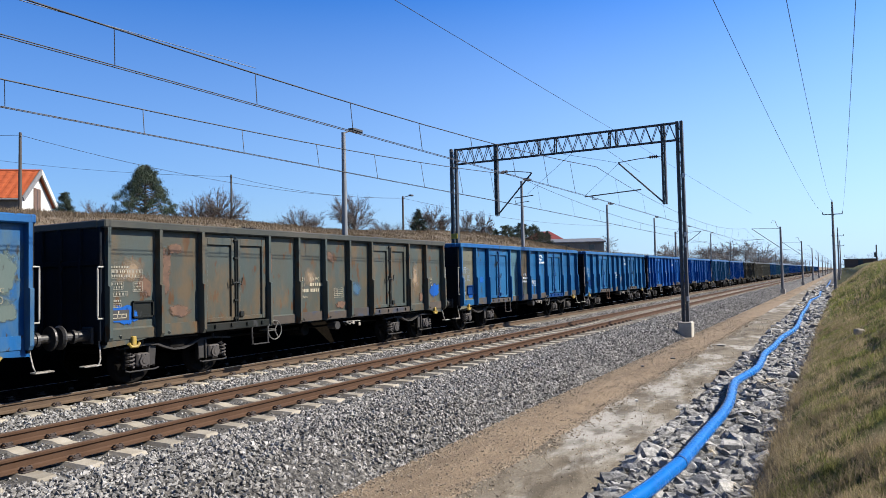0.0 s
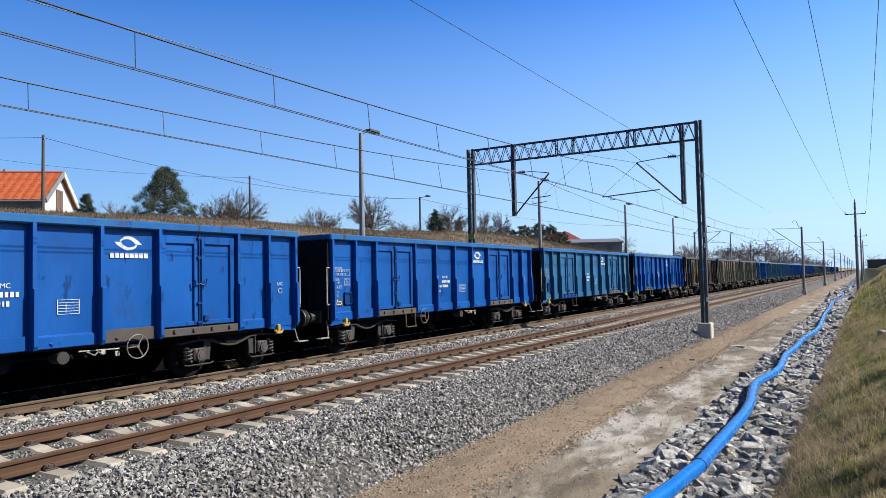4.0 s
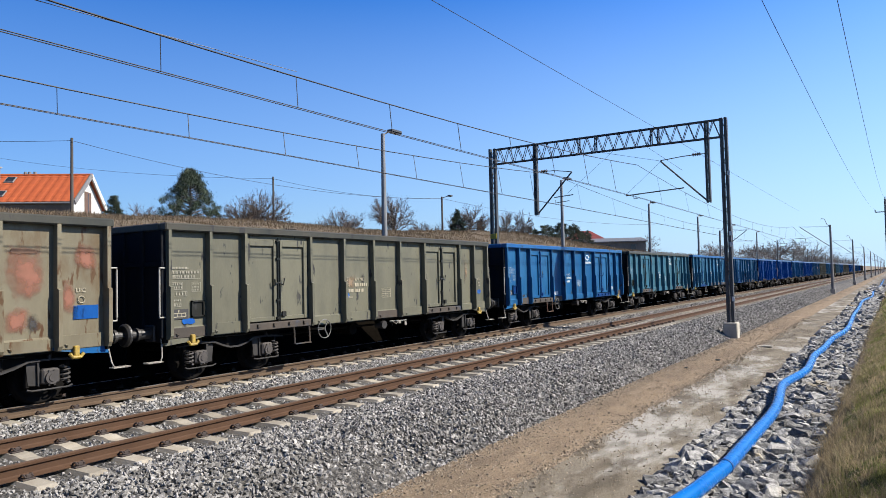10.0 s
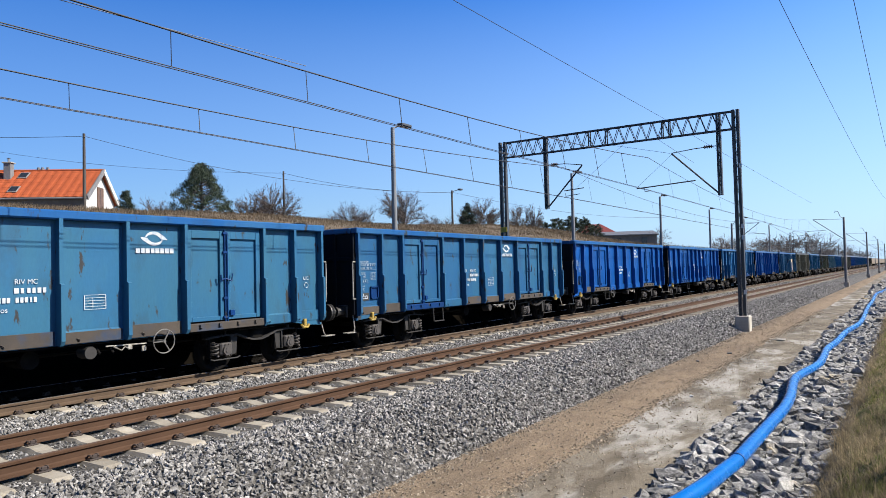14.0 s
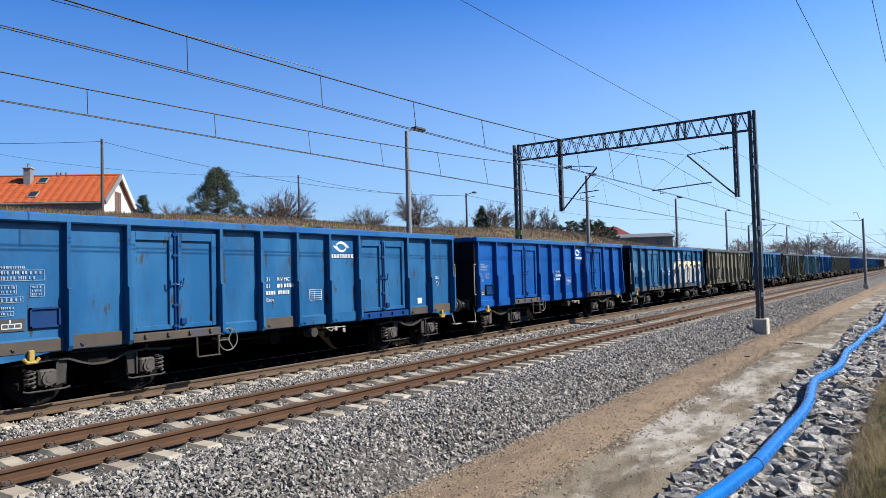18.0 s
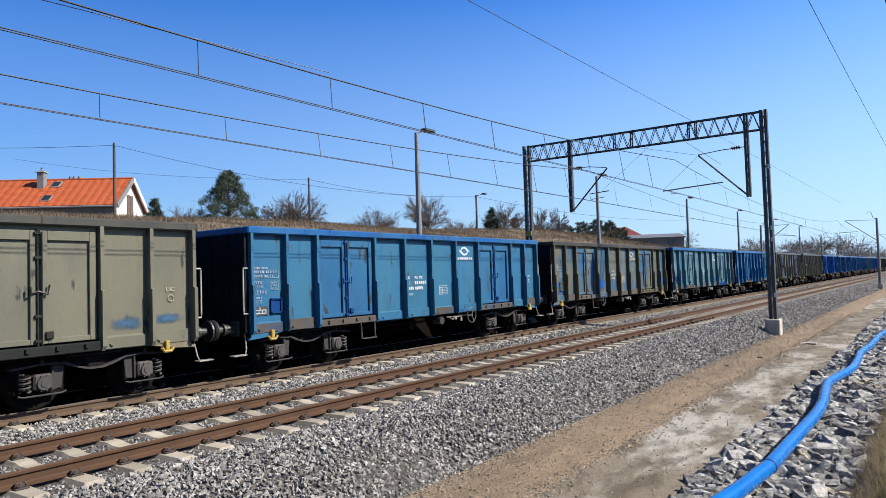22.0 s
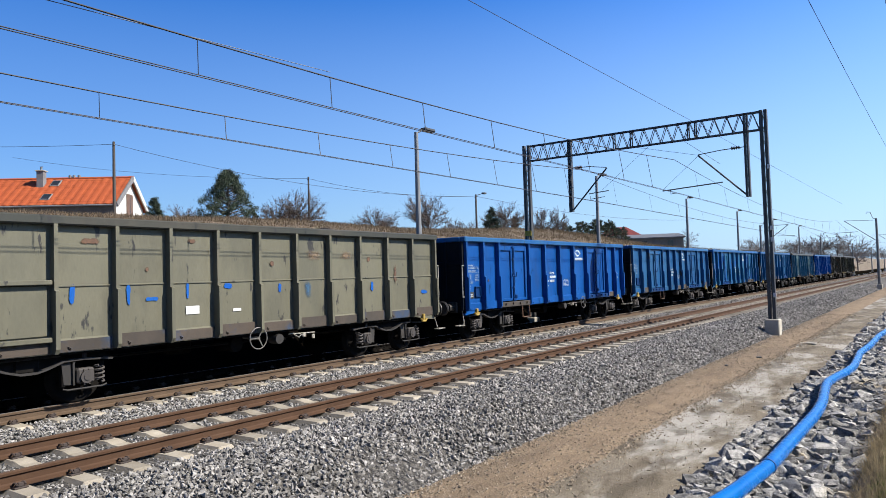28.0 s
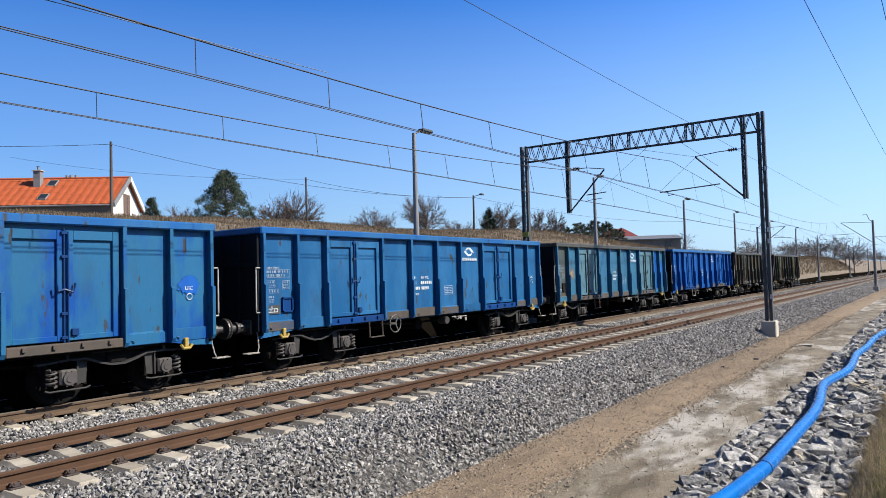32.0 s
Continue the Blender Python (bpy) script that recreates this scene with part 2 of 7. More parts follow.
# ---------------------------------------------------------------- mesh tools
class Geo:
    """Collects vertices and faces of one mesh."""

    def __init__(self):
        self.v, self.f = [], []

    def add(self, vs, fs):
        k = len(self.v)
        self.v += [tuple(x) for x in vs]
        self.f += [tuple(i + k for i in q) for q in fs]
        return self

    def box(self, x0, x1, y0, y1, z0, z1, c=0.0):
        """A box, its edges chamfered by c."""
        if c <= 0:
            return self.add([(x, y, z) for x in (x0, x1) for y in (y0, y1) for z in (z0, z1)],
                            [(0, 1, 3, 2), (4, 6, 7, 5), (0, 4, 5, 1), (2, 3, 7, 6), (0, 2, 6, 4), (1, 5, 7, 3)])
        vs, fs, idx = [], [], {}
        for i, x in enumerate((x0, x1)):
            for j, y in enumerate((y0, y1)):
                for k, z in enumerate((z0, z1)):
                    sx, sy, sz = (c, -c)[i], (c, -c)[j], (c, -c)[k]
                    idx[i, j, k, 0] = len(vs)
                    idx[i, j, k, 1] = len(vs) + 1
                    idx[i, j, k, 2] = len(vs) + 2
                    vs += [(x, y + sy, z + sz), (x + sx, y, z + sz), (x + sx, y + sy, z)]
        for i in (0, 1):
            q = [idx[i, 0, 0, 0], idx[i, 1, 0, 0], idx[i, 1, 1, 0], idx[i, 0, 1, 0]]
            fs.append(q if i else q[::-1])
            q = [idx[0, i, 0, 1], idx[1, i, 0, 1], idx[1, i, 1, 1], idx[0, i, 1, 1]]
            fs.append(q[::-1] if i else q)
            q = [idx[0, 0, i, 2], idx[1, 0, i, 2], idx[1, 1, i, 2], idx[0, 1, i, 2]]
            fs.append(q if i else q[::-1])
        for i in (0, 1):
            for j in (0, 1):
                fs.append((idx[i, j, 0, 0], idx[i, j, 1, 0], idx[i, j, 1, 1], idx[i, j, 0, 1]))
                fs.append((idx[i, 0, j, 0], idx[i, 1, j, 0], idx[i, 1, j, 2], idx[i, 0, j, 2]))
                fs.append((idx[0, i, j, 1], idx[1, i, j, 1], idx[1, i, j, 2], idx[0, i, j, 2]))
                for k in (0, 1):
                    fs.append((idx[i, j, k, 0], idx[i, j, k, 1], idx[i, j, k, 2]))
        return self.add(vs, fs)

    def beam(self, a, b, w, h=None):
        """A square or flat bar from a to b."""
        h = h or w
        a, b = Vector(a), Vector(b)
        d = (b - a).normalized()
        s = d.cross(Vector((0, 0, 1)))
        s = s.normalized() if s.length > 1e-3 else Vector((1, 0, 0))
        u = s.cross(d)
        vs = [p + s * (w / 2 * i) + u * (h / 2 * j) for p in (a, b) for i, j in ((-1, -1), (1, -1), (1, 1), (-1, 1))]
        return self.add(vs, [(0, 1, 2, 3), (7, 6, 5, 4), (0, 4, 5, 1), (1, 5, 6, 2), (2, 6, 7, 3), (3, 7, 4, 0)])

    def tube(self, pts, r, seg=8, radii=None, cap=True):
        """A round tube along points."""
        pts = [Vector(p) for p in pts]
        vs, fs, n = [], [], len(pts)
        ref = Vector((0.13, 0.21, 1.0))
        for i, p in enumerate(pts):
            d = (pts[min(i + 1, n - 1)] - pts[max(i - 1, 0)]).normalized()
            s = d.cross(ref if abs(d.dot(ref.normalized())) < 0.96 else Vector((1, 0.2, 0))).normalized()
            u = s.cross(d)
            q = radii[i] if radii else r
            for k in range(seg):
                a = 2 * math.pi * k / seg
                vs.append(p + (s * math.cos(a) + u * math.sin(a)) * q)
        for i in range(n - 1):
            for k in range(seg):
                m = (k + 1) % seg
                fs.append((i * seg + k, i * seg + m, (i + 1) * seg + m, (i + 1) * seg + k))
        if cap:
            fs.append(tuple(range(seg))[::-1])
            fs.append(tuple(range((n - 1) * seg, n * seg)))
        return self.add(vs, fs)

    def extrude(self, prof, y0, y1):
        """A closed outline in x and z, pulled along y."""
        n = len(prof)
        vs = [(x, y, z) for y in (y0, y1) for x, z in prof]
        fs = [(i, (i + 1) % n, n + (i + 1) % n, n + i) for i in range(n)]
        return self.add(vs, fs + [tuple(range(n))[::-1], tuple(range(n, 2 * n))])

    def ring(self, c, axis, r, t, seg=24, sub=6):
        c = Vector(c)
        e1 = Vector((0, 0, 1)) if axis == "x" else Vector((1, 0, 0))
        e2 = Vector((0, 1, 0))
        pts = [c + (e1 * math.cos(2 * math.pi * i / seg) + e2 * math.sin(2 * math.pi * i / seg)) * r for i in range(seg + 1)]
        return self.tube(pts, t, sub, cap=False)

    def disc(self, c, r, half, seg=20, axis="x"):
        c = Vector(c)
        o = Vector((half, 0, 0)) if axis == "x" else Vector((0, half, 0))
        return self.tube([c - o, c + o], r, seg)

    def mesh(self, name, mat, smooth=False):
        me = bpy.data.meshes.new(name)
        me.from_pydata(self.v, [], self.f)
        me.materials.append(mat)
        if smooth:
            me.polygons.foreach_set("use_smooth", [True] * len(me.polygons))
        me.validate()
        me.update()
        bm = bmesh.new()
        bm.from_mesh(me)
        bmesh.ops.recalc_face_normals(bm, faces=bm.faces)
        bm.to_mesh(me)
        bm.free()
        return me


def part(name, geo, mat, parent=None, label="", smooth=False):
    ob = new(name, geo if isinstance(geo, bpy.types.Mesh) else geo.mesh(name, mat, smooth))
    if parent:
        ob.parent = parent
    return tagged(ob, label)


def thing(name, x=0, y=0, z=0, label="", category="", group="", kind=""):
    ob = new(name)
    ob.location = (x, y, z)
    ob.empty_display_size = 0.2
    return tagged(ob, label, category, group, kind)


def raw_mesh(name, verts, tris, mat, smooth=False):
    """A large mesh from arrays of vertices and triangles."""
    me = bpy.data.meshes.new(name)
    me.vertices.add(len(verts))
    me.vertices.foreach_set("co", np.asarray(verts, dtype=np.float32).ravel())
    tris = np.asarray(tris, dtype=np.int32)
    me.loops.add(tris.size)
    me.loops.foreach_set("vertex_index", tris.ravel())
    me.polygons.add(len(tris))
    me.polygons.foreach_set("loop_start", np.arange(0, tris.size, tris.shape[1], dtype=np.int32))
    me.materials.append(mat)
    me.update(calc_edges=True)
    me.validate()
    me.polygons.foreach_set("use_smooth", [smooth] * len(me.polygons))
    return me


# ---------------------------------------------------------------- ground
PROFILE = [(-3000, 7), (-300, 7), (-90, 6.4), (-45, 5.6), (-25, 5.1), (-17, 4.6), (-13.4, 4.15), (-12.2, 3.8), (-10.4, 2.7), (-8.4, 1.1), (-7.2, -0.2),
           (-6.8, -0.6), (-6.4, -0.7), (-6.0, -0.75), (3.5, -0.75), (3.7, -0.68), (4.4, -0.69), (5.0, -0.72), (5.2, -0.76), (6.3, -0.84),
           (6.4, -0.9), (8.15, -0.88), (8.25, -0.72), (8.6, -0.48), (9.2, -0.08), (9.8, 0.3), (10.6, 0.9), (11.6, 1.75), (12.6, 2.35),
           (14.5, 2.95), (18, 3.2), (40, 3.6), (300, 4.2), (3000, 7)]
_px = np.array([q[0] for q in PROFILE], float)
_pz = np.array([q[1] for q in PROFILE], float)


def rough_bank(x, y):
    w = min(1, max(0, (abs(x) - (8.3 if x > 0 else 9.0)) / 3.0))
    if x > 0 and abs(y) < 6 and x < 11:
        w *= 0.3
    return w * (0.30 * noise.noise((x * 0.13, y * 0.07, 3)) + 0.10 * noise.noise((x * 0.5, y * 0.4, 9)))


def ridge(x, y):
    """An overgrown hump along the top of the far bank."""
    return float(np.interp(y, [5, 16, 21, 30, 38, 46, 57, 63, 76], [0.1, 0.2, 0.3, 0.35, 0.5, 0.78, 0.78, 0.55, 0.0])) * max(0.0, 1 - ((x + 17.2) / 4.6) ** 2) if -22 < x < -12 else 0.0


def hummock(x, y):
    """Small lumps of turf on the near bank."""
    k = min(1.0, max(0.0, (x - 8.35) / 0.5))
    return k * (0.09 * noise.noise((x * 1.3, y * 1.1, 21)) + 0.055 * noise.noise((x * 3.1, y * 2.7, 5)) + 0.03 * noise.noise((x * 7, y * 6, 8))) if 8.35 < x < 16 and -2 < y < 60 else 0.0


def gz(x, y):
    """The ground's height; the far bank draws back from the tracks further on."""
    u = x + 4.0 * min(1, max(0, (y - 72) / 40)) if x < -6.8 else x
    return float(np.interp(min(u, -6.8) if x < -6.8 else x, _px, _pz)) + rough_bank(x, y) + ridge(x, y) + hummock(x, y)


def build_ground():
    xs = sorted(set([q[0] for q in PROFILE] + list(np.arange(-24, -9, 0.6)) + list(np.arange(8.3, 12, 0.16)) + list(np.arange(12, 18, 0.5)) + list(np.arange(-90, -24, 6.0))))
    ys = [-600, -200, -80] + list(np.arange(-40, 0, 2.0)) + list(np.arange(0, 24, 0.16)) + list(np.arange(24, 40, 0.4)) + list(np.arange(40, 60, 1.0)) + list(np.arange(60, 160, 2.5)) + list(np.arange(160, 420, 10)) + [500, 700, 1000, 1600, 3000]
    def sway(x, y):
        return x + (0.13 * noise.noise((1, y * 0.8, 2)) + 0.07 * noise.noise((4, y * 2.6, 2)) if 4.9 < x < 5.3 else 0.16 * noise.noise((7, y * 0.7, 2)) + 0.08 * noise.noise((9, y * 2.4, 2)) if 8.1 < x < 8.65 else 0.0)

    vs = [(sway(x, y), y, gz(x, y)) for y in ys for x in xs]
    n = len(xs)
    fs, mi = [], []
    for j in range(len(ys) - 1):
        for i in range(n - 1):
            fs.append((j * n + i, j * n + i + 1, (j + 1) * n + i + 1, (j + 1) * n + i))
            c = (xs[i] + xs[i + 1]) / 2
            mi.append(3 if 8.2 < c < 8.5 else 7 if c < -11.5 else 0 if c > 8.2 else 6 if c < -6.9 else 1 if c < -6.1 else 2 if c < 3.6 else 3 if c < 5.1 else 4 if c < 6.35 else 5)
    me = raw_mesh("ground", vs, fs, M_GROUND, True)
    for m in (M_LEFT, M_BALLAST_BED, M_SAND, M_STRIP, M_SOIL, M_BANK_SHADE, M_BANK):
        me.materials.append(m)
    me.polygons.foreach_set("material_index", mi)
    return tagged(new("ground", me), "grassy banks, gravel verge and sandy path beside the railway", "ground", kind="structure")


# foot of the far bank, coloured near-black for the train's shade
M_BANK_SHADE = surf("bare_brown_bank", (0.0036, 0.003, 0.0024), (0.0053, 0.0045, 0.0034), 0.8, 0.4, 0.6, 0.95, 0.04, 7, (0.0043, 0.0043, 0.0026), 0.9, 0.55, 0.68, fine=0.3, spec=0.0)
M_BANK = surf("dry_brown_bank", (0.1122, 0.0825, 0.0541), (0.0726, 0.0561, 0.0363), 0.9, 0.4, 0.6, 0.95, 0.05, 6, (0.0627, 0.0594, 0.0277), 1.3, 0.54, 0.66, fine=0.4)
M_SOIL = surf("dark_soil", (0.0813, 0.0711, 0.061), (0.0508, 0.0457, 0.0407), 3, 0.4, 0.6, 0.95, 0.02, 20, fine=0.25)
ground = build_ground()

BED = [(-6.5, -0.74), (-5.4, -0.235), (-3.1, -0.232), (-2.8, -0.23), (-2.0, -0.26), (-1.3, -0.225), (1.35, -0.225), (2.35, -0.215), (2.7, -0.27), (3.15, -0.46), (3.62, -0.72)]


def bed_z(x):
    return float(np.interp(x, [b[0] for b in BED], [b[1] for b in BED]))


def build_bed():
    ys = list(np.arange(-30, 60, 0.5)) + list(np.arange(60, 200, 4)) + list(np.arange(200, 1300, 50))
    vs, fs, n = [], [], len(BED)
    for y in ys:
        w = 0.10 * noise.noise((0, y * 0.35, 1)) + 0.05 * noise.noise((0, y * 1.3, 4))
        for i, (x, z) in enumerate(BED):
            k = 1 if i >= n - 2 else 0.4 if i == n - 3 else 0
            vs.append((x + w * k, y, z))
    for j in range(len(ys) - 1):
        for i in range(n - 1):
            fs.append((j * n + i, j * n + i + 1, (j + 1) * n + i + 1, (j + 1) * n + i))
    me = raw_mesh("ballast_bed", vs, fs, M_BALLAST_BED)
    # far-track side of the bed painted black for the train's shade
    me.materials.append(M_TRAIN_SHADE)
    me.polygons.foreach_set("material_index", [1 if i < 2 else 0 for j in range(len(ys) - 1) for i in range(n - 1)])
    return tagged(new("ballast_bed", me), "grey crushed granite ballast bed under two tracks", "ballast", kind="structure")


ballast_bed = build_bed()


def hull(points):
    """The angular stone that wraps points: its vertices and triangles."""
    bm = bmesh.new()
    for q in points:
        bm.verts.new(q)
    r = bmesh.ops.convex_hull(bm, input=bm.verts)
    bmesh.ops.delete(bm, geom=[q for q in bm.verts if not q.link_faces], context="VERTS")
    bmesh.ops.triangulate(bm, faces=bm.faces)
    bmesh.ops.recalc_face_normals(bm, faces=bm.faces)
    bm.verts.index_update()
    v = np.array([q.co for q in bm.verts])
    f = np.array([[p.index for p in q.verts] for q in bm.faces])
    bm.free()
    return v, f


_rng = np.random.default_rng(77)


def ball_points(n):
    q = _rng.normal(size=(n, 3))
    return q / np.linalg.norm(q, axis=1)[:, None] * _rng.uniform(0.7, 1.05, (n, 1))


CHIPS = [hull(ball_points(9)) for _ in range(14)]
def slab_points():
    """A broken block: points thrown into a box and pushed out towards its faces."""
    q = _rng.uniform(-1, 1, (15, 3))
    return q / np.max(np.abs(q), axis=1)[:, None] ** 0.65


SLABS = [hull(slab_points()) for _ in range(20)]


def rubble(name, pos, size, mat, rng, flat=0.8):
    """Angular stones, joined into one mesh."""
    pick = rng.integers(0, len(CHIPS), len(pos))
    V, T, base = [], [], 0
    for s, (sv, st) in enumerate(CHIPS):
        k = np.nonzero(pick == s)[0]
        n = len(k)
        if not n:
            continue
        v = sv[None] * (size[k][:, None, None] * rng.uniform(0.65, 1.3, (n, 1, 3)) * np.array([1, 1, flat]))
        q = rng.normal(size=(n, 4))
        q /= np.linalg.norm(q, axis=1)[:, None]
        w, x, y, z = q.T
        R = np.stack([np.stack([1 - 2 * (y * y + z * z), 2 * (x * y - z * w), 2 * (x * z + y * w)], -1),
                      np.stack([2 * (x * y + z * w), 1 - 2 * (x * x + z * z), 2 * (y * z - x * w)], -1),
                      np.stack([2 * (x * z - y * w), 2 * (y * z + x * w), 1 - 2 * (x * x + y * y)], -1)], 1)
        v = np.einsum("nij,nkj->nki", R, v) + pos[k][:, None, :]
        V.append(v.reshape(-1, 3))
        T.append((st[None] + (base + np.arange(n) * len(sv))[:, None, None]).reshape(-1, 3))
        base += n * len(sv)
    return raw_mesh(name, np.concatenate(V), np.concatenate(T), mat)


SL_NEAR, SL_FAR, SL_STEP, FAR_X = 4.726, 6.322, 0.599, -4.0


def build_ballast_stones():
    rng = np.random.default_rng(4)
    P, S = [], []
    for x0, x1, y0, y1, dens, s in ((1.34, 3.72, -10, 2.5, 200, 0.05), (1.34, 3.72, 2.5, 14, 680, 0.036), (1.34, 3.70, 14, 26, 540, 0.039), (1.34, 3.66, 26, 45, 280, 0.046), (1.34, 3.64, 45, 90, 110, 0.066),
                                    (-2.75, -1.3, 3, 18, 520, 0.034), (-2.75, -1.3, 18, 45, 300, 0.041), (-2.75, -1.3, 45, 90, 100, 0.062),
                                    (-1.3, 1.3, 2.5, 16, 420, 0.028), (-1.3, 1.3, 16, 34, 200, 0.034), (-3.2, -2.7, 4, 30, 300, 0.034)):
        k = int((x1 - x0) * (y1 - y0) * dens)
        x, y = rng.uniform(x0, x1, k), rng.uniform(y0, y1, k)
        u = (y - SL_NEAR) / SL_STEP
        keep = (np.abs(x) > 1.3) | (np.abs(u - np.round(u)) > 0.24)
        for r in (-0.753, 0.753, FAR_X + 0.753):
            keep &= np.abs(x - r) > 0.1
        x, y = x[keep], y[keep]
        z = np.interp(x, [b[0] for b in BED], [b[1] for b in BED]) + rng.uniform(-0.015, 0.034, len(x))
        z = np.where(np.abs(x) < 1.3, z - 0.022, z)
        P.append(np.stack([x, y, z], 1))
        S.append(rng.uniform(0.7, 1.35, len(x)) * s)
    me = rubble("ballast_stones", np.concatenate(P), np.concatenate(S), M_STONE, rng)
    tagged(new("ballast_stones", me), "loose angular grey granite ballast stones", "ballast", kind="stuff")


build_ballast_stones()


def build_path_pebbles():
    rng = np.random.default_rng(9)
    k = 26000
    x = np.concatenate([rng.normal(5.0, 0.10, k // 4), rng.normal(3.75, 0.13, k // 4), rng.uniform(3.6, 5.2, k // 4), rng.uniform(3.6, 6.4, k - 3 * (k // 4))])
    y = 4 + 40 * rng.random(k) ** 1.4
    z = np.interp(x, _px, _pz) + 0.004
    me = rubble("path_pebbles", np.stack([x, y, z], 1), rng.uniform(0.006, 0.02, k) * rng.choice([0.8, 1.0, 1.5], k), M_PEBBLE, rng, 0.7)
    tagged(new("path_pebbles", me), "small tan pebbles strewn along the sandy path", "gravel", kind="stuff")


M_PEBBLE = surf("tan_pebble", (0.2376, 0.198, 0.1485), (0.1848, 0.1518, 0.1122), 6, 0.4, 0.6, 0.9, island=0.45)
build_path_pebbles()


# ---------------------------------------------------------------- tracks
RAIL = [(-0.075, -0.172), (0.075, -0.172), (0.075, -0.160), (0.02, -0.142), (0.0085, -0.125), (0.0085, -0.052), (0.034, -0.038), (0.036, -0.010), (0.028, 0.0),
        (-0.028, 0.0), (-0.036, -0.010), (-0.034, -0.038), (-0.0085, -0.052), (-0.0085, -0.125), (-0.02, -0.142), (-0.075, -0.160)]


def rail_mesh(name, side, top):
    g = Geo()
    ys = [-40] + list(range(0, 200, 20)) + [300, 500, 1300]
    n = len(RAIL)
    g.add([(x, y, z) for y in ys for x, z in RAIL], [(j * n + i, j * n + (i + 1) % n, (j + 1) * n + (i + 1) % n, (j + 1) * n + i) for j in range(len(ys) - 1) for i in range(n)])
    me = g.mesh(name, side)
    me.materials.append(top)
    for p in me.polygons:
        if p.normal.z > 0.9 and p.center.z > -0.006:
            p.material_index = 1
    return me


def sleeper_mesh():
    g = Geo()
    prof = [(-1.3, -0.40), (-1.3, -0.215), (-1.27, -0.178), (-0.45, -0.178), (-0.3, -0.205), (0.3, -0.205), (0.45, -0.178), (1.27, -0.178), (1.3, -0.215), (1.3, -0.40)]
    n = len(prof)
    vs = []
    for y, k in ((-0.145, 1), (-0.105, 0), (0.105, 0), (0.145, 1)):
        for x, z in prof:
            vs.append((x, y, z - 0.05 * k if z > -0.3 else z))
    fs = []
    for j in range(3):
        for i in range(n - 1):
            fs.append((j * n + i, j * n + i + 1, (j + 1) * n + i + 1, (j + 1) * n + i))
    fs += [tuple(range(n)), tuple(range(3 * n, 4 * n))[::-1]]
    return g.add(vs, fs).mesh("sleeper", M_SLEEPER)


def clip_mesh():
    """A pair of sprung clips and the pad on one side of a rail's foot."""
    g = Geo()
    g.box(0.05, 0.17, -0.075, 0.075, -0.178, -0.158, 0.006)
    for s in (-0.045, 0.045):
        g.tube([(0.05, s, -0.15), (0.075, s, -0.125), (0.12, s, -0.118), (0.15, s, -0.135), (0.14, s * 0.5, -0.15), (0.10, s * 0.5, -0.13)], 0.013, 6)
    g.box(0.12, 0.15, -0.03, 0.03, -0.16, -0.11, 0.006)
    return g.mesh("rail_clip", M_CLIP)


SLEEPER, CLIP = sleeper_mesh(), clip_mesh()


def build_track(name, cx, phase, near, side, top, label, count):
    tr = thing(name, cx, 0, 0, label, "railway track", kind="structure")
    rm = rail_mesh("rail", side, top)
    for x in (-0.753, 0.753):
        r = part("rail", rm, side, tr)
        r.location.x = x
        # rear rail of the far track blackened for the shade under the wagons
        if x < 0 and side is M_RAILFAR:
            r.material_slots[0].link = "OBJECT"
            r.material_slots[0].material = M_TRAIN_SHADE
    for k in range(-2, count):
        s = part("sleeper", SLEEPER, M_SLEEPER, tr)
        s.location.y = phase + SL_STEP * k
        s.rotation_euler.z = random.uniform(-0.006, 0.006)
    g = Geo()
    for k in range(count, count + 420):
        y = phase + SL_STEP * k
        g.box(-1.3, 1.3, y - 0.12, y + 0.12, -0.3, -0.178)
    me = g.mesh("far_sleepers", M_SLEEPER)
    tagged(part("far_sleepers", me, M_SLEEPER, tr), "distant row of concrete sleepers", kind="stuff")
    for k in range(-2, near):
        for x in (-0.753, 0.753):
            for flip in ((0, 180) if k < near * 0.4 else (0,)):
                c = part("rail_clip", CLIP, M_CLIP, tr)
                c.location = (x, phase + SL_STEP * k, 0)
                c.rotation_euler.z = radians(flip)
    return tr


M_RAILFAR = surf("dusty_rail_side", (0.0774, 0.0524, 0.033), (0.0599, 0.04, 0.025), 3.0, 0.35, 0.65, 0.85, 0.002, 60, spec=0.2)
track_near = build_track("track_near", 0.0, SL_NEAR, 46, M_RAIL, M_RAILTOP, "rusty rails clipped to pale concrete sleepers in grey ballast", 150)
track_far = build_track("track_far", FAR_X, SL_FAR, 34, M_RAILFAR, M_RAILSHINE, "busy track with polished rail heads on concrete sleepers", 120)


def build_shade_strip():
    """A black strip between the busy track's rails, added for the shade under the train."""
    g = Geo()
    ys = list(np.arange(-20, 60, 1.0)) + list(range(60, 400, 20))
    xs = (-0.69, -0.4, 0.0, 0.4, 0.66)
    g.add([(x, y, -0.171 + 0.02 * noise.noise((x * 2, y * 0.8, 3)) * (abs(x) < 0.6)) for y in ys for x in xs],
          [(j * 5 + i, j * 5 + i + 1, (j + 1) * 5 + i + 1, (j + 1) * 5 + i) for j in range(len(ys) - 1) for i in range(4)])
    sp = part("coal_spill", g, M_SHADE_STRIP)
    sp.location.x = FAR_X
    tagged(sp, "black strip between the rails, added for the train's shade", "coal", kind="stuff")


# flat black where only the train's shade lies
M_SHADE_STRIP = surf("coal_dust", (0.006, 0.006, 0.006), (0.010, 0.0095, 0.009), 8, 0.4, 0.6, 0.95, 0.02, 30, fine=0.4, spec=0.0)
build_shade_strip()


